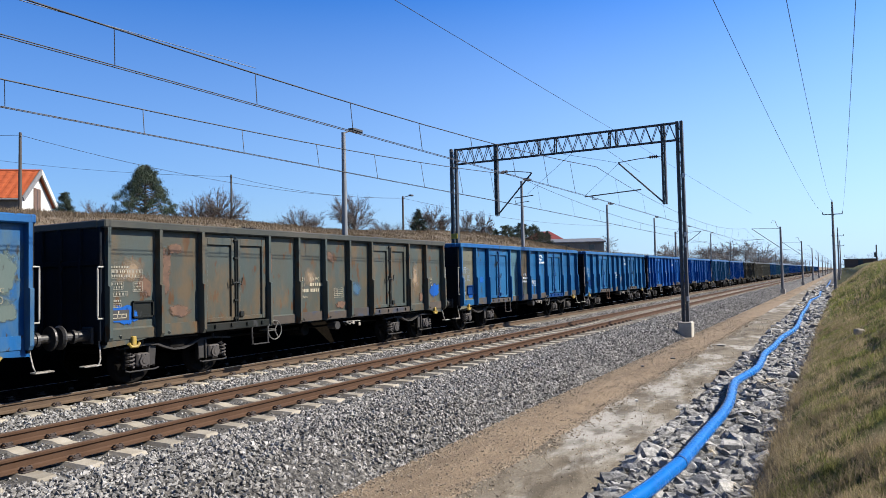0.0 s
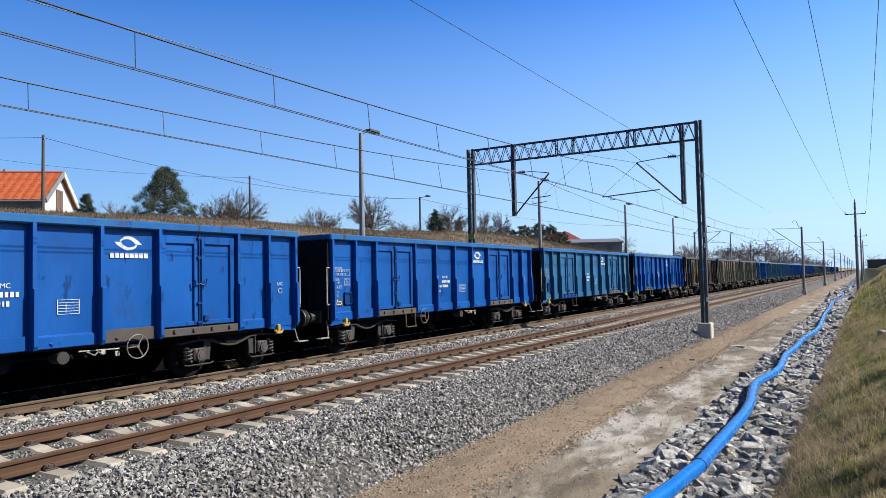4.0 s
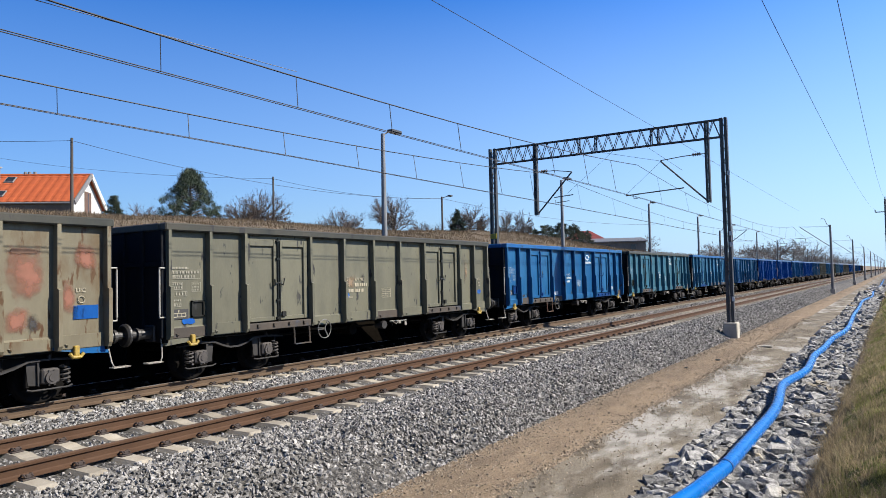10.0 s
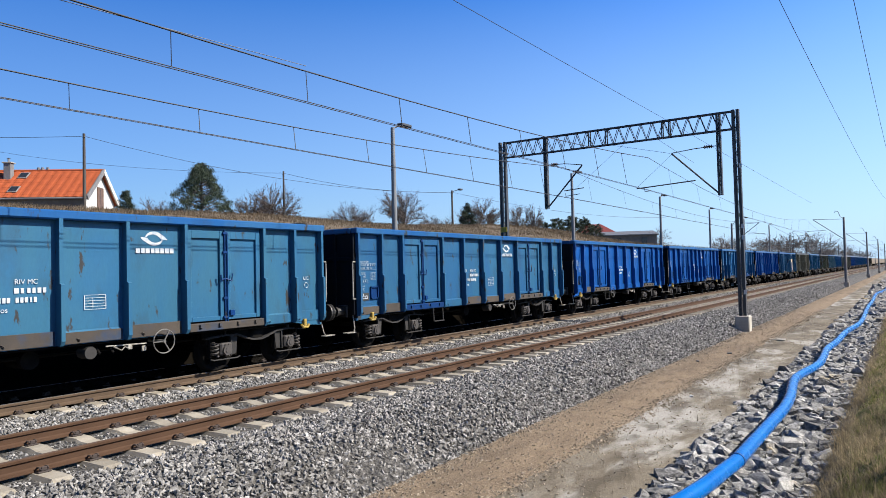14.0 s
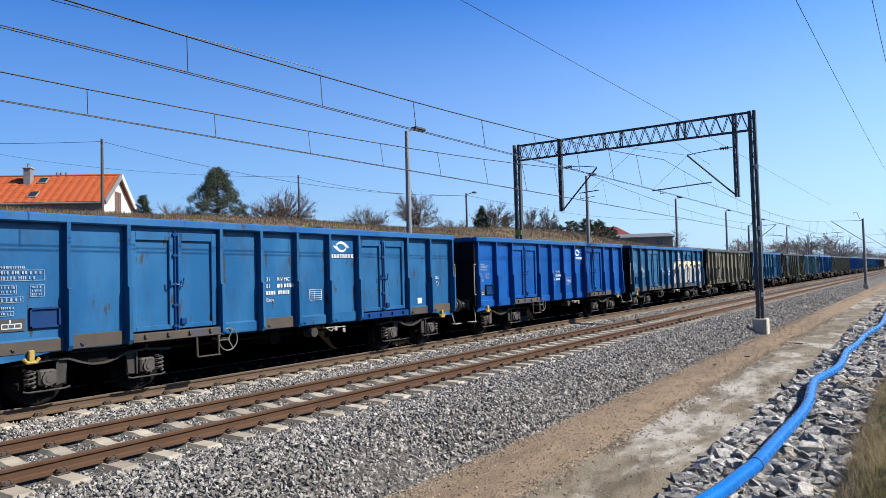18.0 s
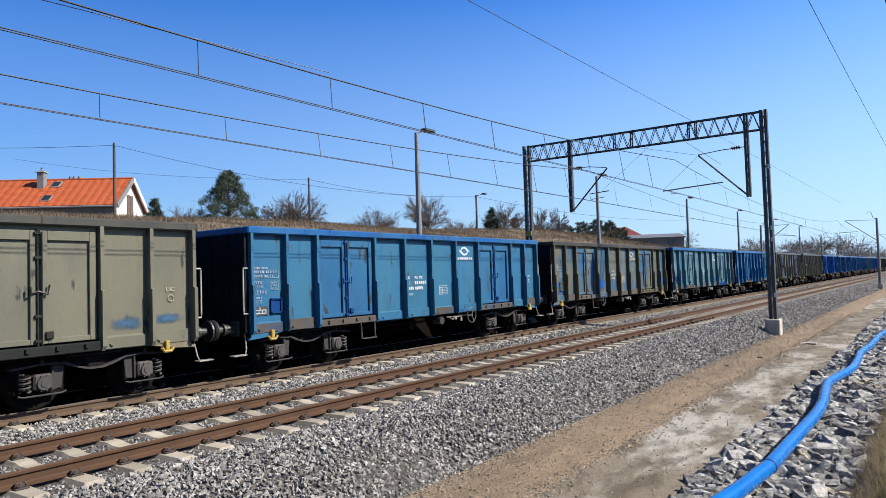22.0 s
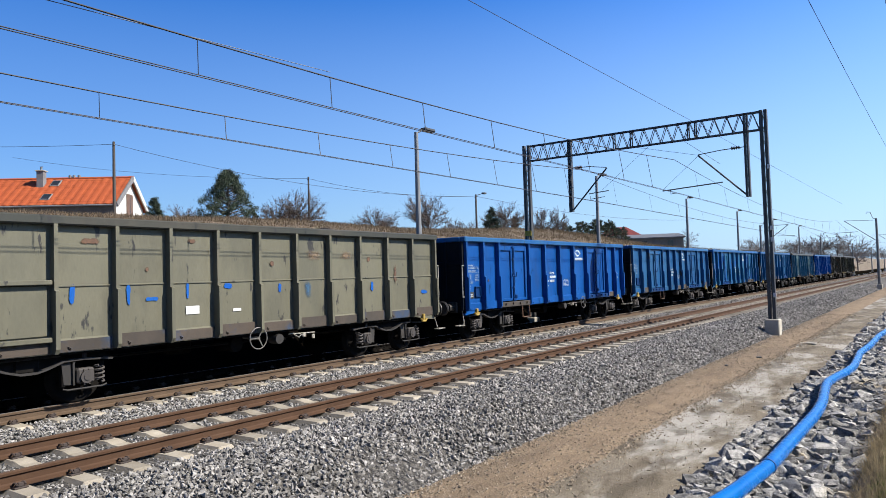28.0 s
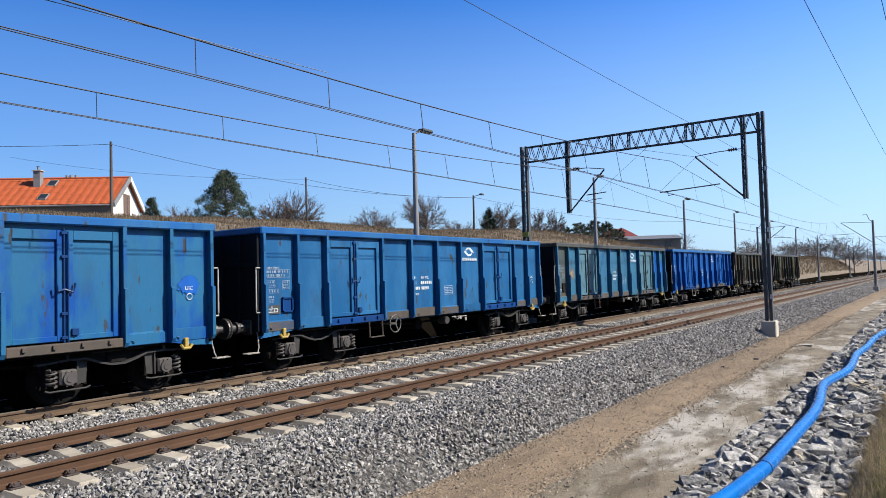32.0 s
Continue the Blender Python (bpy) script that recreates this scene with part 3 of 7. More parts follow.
# ---------------------------------------------------------------- stone mattress beside the path
def build_mattress():
    rng = np.random.default_rng(12)
    mat = thing("stone_mattress", 7.3, 20, -0.9, "grey quarry stones packed in a wire mattress beside the path", "gabion", kind="structure")
    shapes = []
    for sv, st in SLABS:
        shapes.append(raw_mesh("stone", sv, st, M_GABION))
    cells = []
    y = -8.0
    while y < 130:
        step = 0.215 if y < 34 else 0.32 if y < 70 else 0.55
        for x in np.arange(6.44, 8.2, step * 0.95):
            cells.append((x + rng.uniform(-0.3, 0.3) * step, y + rng.uniform(-0.3, 0.3) * step, step))
            if y < 34 and rng.random() < 0.9:
                cells.append((x + rng.uniform(-0.5, 0.5) * step, y + rng.uniform(-0.5, 0.5) * step, step * 0.55))
        y += step * 0.68
    V, T, k, made = [], [], 0, 0
    for x, y, step in cells:
        s = step * rng.choice([0.42, 0.55, 0.68, 0.85], p=[0.34, 0.34, 0.22, 0.10])
        sc = np.array([s * rng.uniform(0.9, 1.35), s * rng.uniform(0.6, 0.95), s * rng.uniform(0.4, 0.75)])
        z = -0.885 + rng.uniform(0.0, 0.06) + 0.05 * noise.noise((x * 0.7, y * 0.4, 2))
        a = rng.normal(0.2, 0.7) + math.pi * rng.integers(2)
        tilt = (rng.normal(0, 0.3), rng.normal(0, 0.3))
        if made < 295 and y > 6.0:
            o = part("stone", shapes[rng.integers(20)], M_GABION, mat)
            o.location = (x - 7.3, y - 20, z + 0.9)
            o.rotation_euler = (*tilt, a)
            o.scale = sc
            made += 1
        else:
            m = np.array(Euler((*tilt, a)).to_matrix())
            sv, st = SLABS[rng.integers(20)]
            V.append((sv * sc) @ m.T + np.array([x - 7.3, y - 20, z + 0.9]))
            T.append(st + k)
            k += len(sv)
    tagged(part("packed_stones", raw_mesh("packed_stones", np.concatenate(V), np.concatenate(T), M_GABION_I), M_GABION_I, mat), "packed grey quarry stones", kind="stuff")
    g = Geo()
    for i, x in enumerate(np.arange(6.42, 8.2, 0.1)):
        s = 1 if i % 2 else -1
        pts = []
        for k, y in enumerate(np.arange(5.5, 17, 0.06)):
            pts.append((x - 7.3 + s * (0.022 if k % 4 < 2 else -0.022), y - 20, 0.115 + 0.03 * noise.noise((x * 3, y * 3, 5))))
        g.tube(pts, 0.0016, 3, cap=False)
    part("wire_mesh", g, M_MESHWIRE, mat, "thin galvanised wire mesh over the stones")
    return mat


mattress = build_mattress()


def build_kerb():
    g = Geo()
    y = 31.0
    while y < 112:
        w = 0.03 * noise.noise((0, y * 0.2, 8))
        g.box(6.37 + w, 6.42 + w, y, y + 1.94, -0.92, -0.81, 0.01)
        y += 2.0
    tagged(part("ditch_edging", g, M_CONCRETE), "bleached white edging strip along the stone mattress", "kerb", kind="structure")


build_kerb()


def spline(pts, per=8):
    """A smooth line through points."""
    out = []
    P = [Vector(q) for q in pts]
    for i in range(len(P) - 1):
        a, b, c, d = P[max(i - 1, 0)], P[i], P[i + 1], P[min(i + 2, len(P) - 1)]
        for k in range(per):
            t = k / per
            out.append(0.5 * ((2 * b) + (c - a) * t + (2 * a - 5 * b + 4 * c - d) * t * t + (3 * b - a - 3 * c + d) * t ** 3))
    return out + [P[-1]]


def build_pipe():
    way = [(4.9, -9.0), (5.3, -3.0), (5.9, 3.0), (6.6, 6.2), (7.0, 8.4), (7.13, 9.7), (7.17, 10.22), (7.18, 11.36), (7.19, 12.62), (7.2, 14.15), (7.14, 15.53), (6.94, 17.74), (6.97, 18.8), (7.14, 20.74), (7.09, 22.8),
           (7.02, 24.5), (7.1, 26.9), (7.12, 30.7), (7.33, 34.7), (7.32, 38.6), (7.14, 46.6), (7.07, 55.3), (6.92, 66.8), (7.34, 75.9), (7.12, 92.0), (7.34, 116.5), (7.09, 180.0)]
    pts = spline([(x, y, -0.68) for x, y in way])
    pipe = part("water_pipe", Geo().tube(pts, 0.1, 18), M_PIPE, None, smooth=True)
    tagged(pipe, "long bright blue plastic pipe lying wavily on stones", "pipe")
    for i in (6 * 8, 17 * 8, 22 * 8):
        d = (pts[i + 1] - pts[i]).normalized()
        part("joint", Geo().tube([pts[i] - d * 0.022, pts[i] + d * 0.022], 0.107, 18), M_JOINT, pipe, "dark welded joint ring")


build_pipe()


# ---------------------------------------------------------------- overhead line
GY = 30.0


def lattice(g, a, b, h, panels, t=0.05):
    """A flat lattice girder from a to b: two chords and zigzag bars."""
    a, b = Vector(a), Vector(b)
    up = Vector((0, 0, h))
    g.beam(a, b, t * 1.4, t * 1.4)
    g.beam(a + up, b + up, t * 1.4, t * 1.4)
    for i in range(panels):
        p, q = a.lerp(b, i / panels), a.lerp(b, (i + 0.5) / panels)
        r = a.lerp(b, (i + 1) / panels)
        g.beam(p, q + up, t * 0.62)
        g.beam(q + up, r, t * 0.62)
    return g


def column(g, x, y, z0, z1, w=0.3, lace=0.5, c=0.055):
    """Two channels with flat lacing bars between them."""
    for s in (-1, 1):
        g.box(x + s * w / 2 - c, x + s * w / 2 + c, y - 0.1, y + 0.1, z0, z1, 0.008)
    z, d = z0 + 0.3, 1
    while z < z1 - lace:
        for e in (-0.095, 0.095):
            g.beam((x - d * w / 2, y + e, z), (x + d * w / 2, y + e, z + lace), 0.05, 0.012)
        z += lace
        d = -d


def build_gantry():
    ga = thing("catenary_gantry", 3.6, GY, -0.68, "dark steel lattice gantry spanning both tracks", "gantry")
    ox, oy, oz = 3.6, GY, -0.68

    def put(name, g, m, label=""):
        g.v = [(x - ox, y - oy, z - oz) for x, y, z in g.v]
        return part(name, g, m, ga, label)

    for x, z in ((3.6, -0.06), (-7.15, -0.1)):
        g = Geo()
        column(g, x, GY, z, 8.28, 0.17 if x > 0 else 0.25, 0.5, 0.06)
        put("column", g, M_STEEL)
        g = Geo().box(x - 0.27, x + 0.27, GY - 0.27, GY + 0.27, -0.95, z, 0.03)
        put("foundation", g, M_CONCRETE, "pale concrete foundation block")
    for dy in (-0.09, 0.09):
        g = lattice(Geo(), (-7.0, GY + dy, 7.5), (3.45, GY + dy, 7.5), 0.72, 21, 0.04)
        put("girder", g, M_STEEL)
    for i in range(12):
        x = -7.0 + 10.45 * i / 11
        for z in (7.5, 8.22):
            put("cross_bar", Geo().beam((x, GY - 0.12, z), (x, GY + 0.12, z), 0.04), M_STEEL)
    for x in (-2.65, -1.85, 0.65, 0.95):
        for dy in (-0.12, 0.12):
            put("splice_plate", Geo().beam((x, GY + dy, 7.49), (x, GY + dy, 8.24), 0.045), M_STEEL)
    for x, zl in ((2.93, 4.85), (-4.85, 4.85)):
        g = Geo()
        column(g, x, GY, zl, 8.26, 0.11, 0.4, 0.034)
        put("drop_post", g, M_STEEL)
    for x, tip, zt, s in ((2.85, 1.0, 6.78, -1), (-4.75, -3.05, 6.72, 1)):
        g = Geo().tube([(x, GY, 4.95), (tip, GY, zt)], 0.035, 8)
        g.tube([(x, GY, 6.9), ((x + tip) / 2, GY, 6.88), (tip, GY, zt + 0.02)], 0.018, 6)
        put("cantilever", g, M_STEEL)
        us = [x + (tip - x) * (0.1 + 0.012 * k) for k in range(17)]
        g = Geo().tube([(u, GY, 6.9) for u in us], 0.05, 10, radii=[0.075 if k % 4 in (1, 2) else 0.03 for k in range(17)])
        put("insulator", g, M_INSUL, "dark ribbed insulator")
        if s < 0:
            g = Geo().tube([(1.95, GY, 5.55), (-0.55, GY, 5.42)], 0.025, 6)
            g.tube([(-0.2, GY, 5.42), (-0.2, GY, 5.26), (0.05, GY, 5.28)], 0.015, 6)
        else:
            g = Geo().tube([(-3.95, GY, 5.62), (-3.0, GY, 5.68)], 0.022, 6)
            g.tube([(-3.9, GY, 5.5), (-3.9, GY, 5.36), (-3.2, GY, 5.42)], 0.015, 6)
        put("steady_arm", g, M_STEEL)
    for xa, xb, zb in ((-1.75, 0.95, 6.8), (-1.0, -3.3, 5.75), (-0.55, 1.0, 6.75), (0.4, 1.9, 6.3)):
        za = 7.5 if xa != -0.55 else 5.45
        put("stay_wire", Geo().tube([(xa, GY, za), (xb, GY, zb)], 0.007, 4), M_WIRE)
    # white marks painted for the light that shows through the column's lacing
    for x, m in ((3.6, M_WHITE),):
        for z in (0.8, 3.0, 3.45, 5.9):
            put("paint_mark", Geo().box(x + 0.08, x + 0.19, GY - 0.112, GY - 0.101, z, z + 0.18), M_WHITE, "white mark standing in for light through the lacing")
    g = Geo().box(-7.32, -6.98, GY - 0.13, GY - 0.101, 3.85, 4.1)
    put("sign_plate", g, M_YELLOW, "small yellow plate")


M_INSUL = surf("brown_ceramic", (0.0254, 0.0152, 0.0127), (0.0356, 0.0229, 0.0178), 5, 0.4, 0.6, 0.3)
build_gantry()


def sag(a, b, drop, n=24):
    a, b = Vector(a), Vector(b)
    return [a.lerp(b, i / n) - Vector((0, 0, drop * 4 * (i / n) * (1 - i / n))) for i in range(n + 1)]


SUPPORTS = [-20.0, 30.0, 85.0, 132.0, 181.0, 230.0, 280.0, 330.0, 380.0, 430.0, 485.0, 540.0]


def build_catenary(cx, name, zc, zm, first, gap, label):
    c = thing(name, cx, 30, zc, label, "overhead wire")
    for i, (a, b) in enumerate(zip(SUPPORTS, SUPPORTS[1:])):
        st = 0.22 if i % 2 else -0.22
        n = 1 if i < 2 else 0
        for dx in (-0.04, 0.04) if n else (0,):
            part("contact_wire", Geo().tube([(st + dx, a - 30, 0), (-st + dx, b - 30, 0)], 0.0085 if n else 0.014, 5), M_WIRE, c)
        pts = sag((0, a - 30, zm - zc), (0, b - 30, zm - zc), 0.93)
        part("messenger_wire", Geo().tube(pts, 0.014 if i < 1 else 0.011, 5), M_WIRE, c)
        if i < 3:
            for y in np.arange(first if i < 1 else a + 3.0, b - 1.5, gap if i < 1 else 5.2):
                t = (y - a) / (b - a)
                z = (zm - zc) - 0.93 * 4 * t * (1 - t)
                part("dropper", Geo().tube([(st + (-2 * st) * t, y - 30, 0.01), (0, y - 30, z)], 0.009 if i < 1 else 0.005, 4), M_WIRE, c)


build_catenary(0.0, "catenary_wires", 5.22, 6.72, -16.48, 2.87, "dark contact and messenger wires hung with short droppers")
build_catenary(-4.0, "catenary_wires", 5.28, 6.72, -16.39, 2.93, "dark contact and messenger wires above the train")
_s = part("stitch_wire", Geo().tube([(-0.1, -14, 5.75), (-0.06, 2.0, 5.66), (-0.02, 9.38, 5.93)], 0.006, 4), M_GALV)
tagged(_s, "thin bright wire slung under the messenger wire", "overhead wire")
_f = part("feeder_wire", Geo().tube(sag((0.7, -20, 8.3), (0.7, 30, 8.35), 0.05) + sag((0.7, 30, 8.35), (0.7, 85, 8.4), 0.05), 0.008, 5), M_WIRE)
tagged(_f, "thin dark feeder wire hung above the gantry", "overhead wire")


def build_mast(x, y, s, h=6.75):
    """A single mast with a raked cantilever and a curled top bracket."""
    m = thing("catenary_mast", x, y, -0.68, "slim grey steel mast with a raked cantilever", "mast", "catenary masts")
    g = Geo().tube([(0, 0, 0.5), (0, 0, h + 0.65)], 0.12, 10, radii=[0.16, 0.1])
    part("pole", g, M_POLE, m)
    part("foundation", Geo().box(-0.25, 0.25, -0.25, 0.25, -0.1, 0.55, 0.03), M_CONCRETE, m)
    g = Geo().tube([(s * 0.1, 0, 5.1), (s * 2.9, 0, 7.3)], 0.035, 6)
    g.tube([(s * 0.1, 0, 7.2), (s * 2.9, 0, 7.32)], 0.02, 6)
    part("cantilever", g, M_STEEL, m)
    g = Geo().tube([(0, 0, h + 0.5), (s * 0.3, 0, h + 0.7), (s * 0.5, 0, h + 1.3), (s * 0.8, 0, h + 1.35), (s * 0.85, 0, h + 1.15)], 0.03, 6)
    part("top_bracket", g, M_STEEL, m)
    part("steady_arm", Geo().tube([(s * 1.7, 0, 6.1), (s * 3.5, 0, 6.05)], 0.02, 6), M_STEEL, m)


for _y in SUPPORTS[2:]:
    build_mast(3.6, _y, -1)
    build_mast(-7.6, _y, 1)


# ---------------------------------------------------------------- lamp posts, power poles
def build_lamp(x, y, top, arm=1):
    z = gz(x, y)
    p = thing("street_lamp", x, y, z, "slim grey lamp post with a small flat head", "lamp post", "lamp posts on the bank")
    part("post", Geo().tube([(0, 0, -0.2), (0, 0, top - z)], 0.08, 12, radii=[0.14, 0.085]), M_GALV, p)
    part("arm", Geo().tube([(0, 0, top - z - 0.05), (0.15, 0.25, top - z + 0.1), (0.25, 0.5, top - z + 0.14)], 0.035, 6), M_GALV, p)
    part("lamp_head", Geo().box(0.0, 0.36, 0.25, 0.95, top - z + 0.08, top - z + 0.22, 0.04), M_STEEL, p, "dark flat lamp head")


for _x, _y, _t in ((-9.0, 23.6, 8.25), (-9.0, 42.7, 8.25), (-9.0, 62.2, 8.2), (-9.0, 80.6, 8.15), (-9.0, 100, 8.1), (-9.0, 120, 8.1)):
    build_lamp(_x, _y, _t)


def build_pole(x, y, top, r=0.09, name="utility_pole", label="dark weathered utility pole on the bank", lamp=False, mat=None):
    z = gz(x, y)
    p = thing(name, x, y, z, label, "utility pole", "utility poles")
    part("pole", Geo().tube([(0, 0, -0.3), (0, 0, top - z)], r, 10, radii=[r * 1.15, r * 0.8]), mat or M_WOODPOLE, p)
    part("insulator_bracket", Geo().tube([(-0.12, 0, top - z - 0.25), (0.12, 0, top - z - 0.2)], 0.03, 6), M_STEEL, p)
    if lamp:
        g = Geo().tube([(0, 0, top - z - 0.1), (0.5, 0.5, top - z + 0.1)], 0.03, 6)
        g.box(0.35, 0.65, 0.35, 0.75, top - z + 0.02, top - z + 0.16, 0.03)
        part("lamp_head", g, M_STEEL, p)
    return p


POLES = [(-30.1, 21.8, 10.5), (-34.3, 41.2, 10.8), (-23.4, 50.4, 9.0)]
for _i, (_x, _y, _t) in enumerate(POLES):
    build_pole(_x, _y, _t, lamp=_i == 2)
for _a, _b, _drop in (((-44, -2, 10.6), POLES[0], 0.7), (POLES[0], POLES[2], 0.9), (POLES[2], (-16.5, 90, 8.4), 0.7), ((-69.2, 32.6, 15.9), POLES[1], 0.6), (POLES[1], POLES[2], 0.5)):
    _g = Geo().tube(sag((_a[0], _a[1], _a[2] - 0.15), (_b[0], _b[1], _b[2] - 0.15), _drop), 0.012, 4)
    tagged(part("service_cable", _g, M_WIRE), "thin dark cable slung between poles", "cable")


def build_power_pole(x, y, top, zc, half):
    z = gz(x, y)
    p = thing("power_pole", x, y, z, "tall grey concrete power pole with a crossarm", "power pole", "power poles")
    part("pole", Geo().tube([(0, 0, -0.4), (0, 0, top - z)], 0.15, 10, radii=[0.2, 0.11]), M_POLE, p)
    part("crossarm", Geo().beam((-half, 0, zc - z), (half, 0, zc - z), 0.1), M_STEEL, p)
    for s in (-half, half):
        part("insulator", Geo().tube([(s, 0, zc - z), (s, 0, zc - z + 0.3)], 0.05, 8), M_INSUL, p)
    part("insulator", Geo().tube([(0, 0, top - z), (0, 0, top - z + 0.3)], 0.05, 8), M_INSUL, p)


build_power_pole(8.6, 95, 9.9, 8.45, 1.02)
build_power_pole(8.9, 160, 9.9, 8.45, 1.02)
build_power_pole(9.2, 230, 9.9, 8.45, 1.02)
for _x, _z in ((7.58, 8.75), (8.6, 10.2), (9.62, 8.75)):
    _g = Geo().tube(sag((_x, -60, _z), (_x, 95, _z), 2.3 if _z < 9 else 3.6, 40), 0.006, 4)
    tagged(part("power_line", _g, M_WIRE), "thin power line running beside the railway", "cable")


# ---------------------------------------------------------------- houses
M_TILE = surf("orange_roof_tile", (0.3049, 0.0636, 0.0152), (0.2643, 0.0534, 0.0132), 2.5, 0.4, 0.6, 0.7, 0.003, 20, rand=0.05)
M_EAVES_SHADE = surf("grey_brown_side_wall", (0.122, 0.0966, 0.0711), (0.0915, 0.0737, 0.0559), 1.5, 0.4, 0.6, 0.9, 0.002, 30)
M_PLASTER = surf("white_plaster", (0.4712, 0.4647, 0.4451), (0.4058, 0.3992, 0.3796), 1.0, 0.4, 0.6, 0.9, 0.002, 30)
M_BARGE = surf("grey_barge_board", (0.1118, 0.1118, 0.1169), (0.1423, 0.1372, 0.1372), 2, 0.4, 0.6, 0.8)
M_BROWNWOOD = surf("brown_window_wood", (0.0813, 0.0457, 0.0305), (0.1067, 0.061, 0.0407), 3, 0.4, 0.6, 0.7)
M_GLASS = surf("dark_window_glass", (0.0152, 0.0203, 0.0254), (0.0229, 0.0254, 0.0305), 1, 0.4, 0.6, 0.12)
M_GREYWALL = surf("grey_render_wall", (0.1372, 0.127, 0.1118), (0.1016, 0.094, 0.0838), 1.0, 0.4, 0.6, 0.9)
M_GREYROOF = surf("grey_sheet_roof", (0.0864, 0.0889, 0.0915), (0.1118, 0.1118, 0.1118), 1.0, 0.4, 0.6, 0.6)
M_REDROOF = surf("dark_red_roof", (0.1525, 0.0254, 0.0203), (0.122, 0.0203, 0.0178), 1.0, 0.4, 0.6, 0.7)


def build_house():
    """Local x runs along the ridge towards the gable, local y away from the tracks; the origin is under the gable's foot."""
    ang = math.degrees(math.atan2(0.643, 0.766))
    h = thing("house", -51.2, 35.3, 5.4, "white house with an orange tiled saddle roof", "house")
    h.rotation_euler.z = radians(ang)
    L, W, ze, zr = 19.0, 3.8, 3.75, 6.55
    g = Geo()
    prof = [(-W + 0.35, -1), (-W + 0.35, ze + 0.1), (0, zr - 0.2), (W - 0.35, ze + 0.1), (W - 0.35, -1)]
    n = len(prof)
    vs = [(x, y, z) for x in (-L + 0.3, -0.35) for y, z in prof]
    g.add(vs, [(i, (i + 1) % n, n + (i + 1) % n, n + i) for i in range(n)] + [tuple(range(n)), tuple(range(n, 2 * n))])
    part("wall", g, M_PLASTER, h)
    # added board over the white wall, its colour standing for the eaves' shadow
    part("eaves_board", Geo().box(-L + 0.3, -0.35, -W + 0.1, -W + 0.33, 0.5, ze - 0.02), M_EAVES_SHADE, h, "brown-grey board on the side wall, coloured for the eaves' shade")
    sl = math.hypot(W, zr - ze)
    for s in (-1, 1):
        rf = part("roof", Geo().add([(x, s * y, z) for x in (-L, 0) for y, z in ((0.0, zr), (W, ze), (W, ze - 0.12), (0.0, zr - 0.12))],
                                    [(0, 1, 2, 3), (7, 6, 5, 4), (0, 4, 5, 1), (1, 5, 6, 2), (2, 6, 7, 3), (3, 7, 4, 0)]), M_TILE, h)
        if s < 0:
            rows, cols = 11, 27
            g = Geo()
            tw, tl = L / cols, sl / rows
            prof = [(0, 0.02), (0.25, 0.02), (0.4, 0.045), (0.65, 0.05), (0.85, 0.04), (1.0, 0.02)]
            vs = []
            for v, lift in ((0.0, 0.0), (1.04, 0.02)):
                for u, hh in prof:
                    vs.append((u * tw, -v * tl, hh + lift))
            m = len(prof)
            g.add(vs, [(i, i + 1, m + i + 1, m + i) for i in range(m - 1)])
            tile = g.mesh("roof_tile", M_TILE)
            for r in range(rows):
                for c in range(cols):
                    t = part("roof_tile", tile, M_TILE, rf)
                    f = r / rows
                    t.location = (-L + c * tw, -W * f, zr - (zr - ze) * f)
                    t.rotation_euler.x = math.atan2(zr - ze, W)
    part("ridge_cap", Geo().tube([(-L, 0, zr + 0.03), (0.05, 0, zr + 0.03)], 0.13, 8), M_TILE, h)
    for s in (-1, 1):
        g = Geo().beam((0.02, 0, zr - 0.05), (0.02, s * (W + 0.05), ze - 0.08), 0.12, 0.42)
        part("barge_board", g, M_BARGE if s < 0 else M_PLASTER, h)
    part("gutter", Geo().tube([(-L, -W - 0.05, ze - 0.1), (0, -W - 0.05, ze - 0.1)], 0.09, 8), M_BARGE, h)
    ch = part("chimney", Geo().box(-7.95, -7.35, -1.3, -0.7, zr - 1.6, zr + 0.55, 0.02), M_BARGE, h, "grey rendered chimney")
    part("chimney_cap", Geo().box(-8.05, -7.25, -1.4, -0.6, zr + 0.55, zr + 0.65, 0.02), M_CONCRETE, ch)
    part("flue", Geo().tube([(-7.65, -1.0, zr + 0.65), (-7.65, -1.0, zr + 0.95), (-7.65, -1.0, zr + 1.0)], 0.09, 8, radii=[0.09, 0.09, 0.16]), M_GALV, ch)
    k = (zr - ze) / W
    for x, y in ((-6.5, -0.75), (-6.4, -2.75)):
        z = zr + y * k
        a = math.atan2(zr - ze, W)
        sk = part("skylight", Geo().box(-0.4, 0.4, -0.5, 0.5, 0.0, 0.12, 0.02), M_BARGE, h)
        sk.location, sk.rotation_euler.x = (x, y, z), a
        gl = part("pane", Geo().box(-0.32, 0.32, -0.42, 0.42, 0.12, 0.13), M_GLASS, sk)
    wi = part("window", Geo().box(-0.36, -0.26, -0.75, 0.65, 3.0, 5.0, 0.02), M_BROWNWOOD, h, "brown shuttered gable window")
    part("pane", Geo().box(-0.262, -0.255, -0.1, 0.0, 3.1, 4.9), M_GLASS, wi)
    for x in (-5.6, -5.25, -4.8):
        part("ridge_vent", Geo().tube([(x, 0, zr + 0.1), (x, 0, zr + 0.32)], 0.13, 8), M_BARGE, h)


build_house()


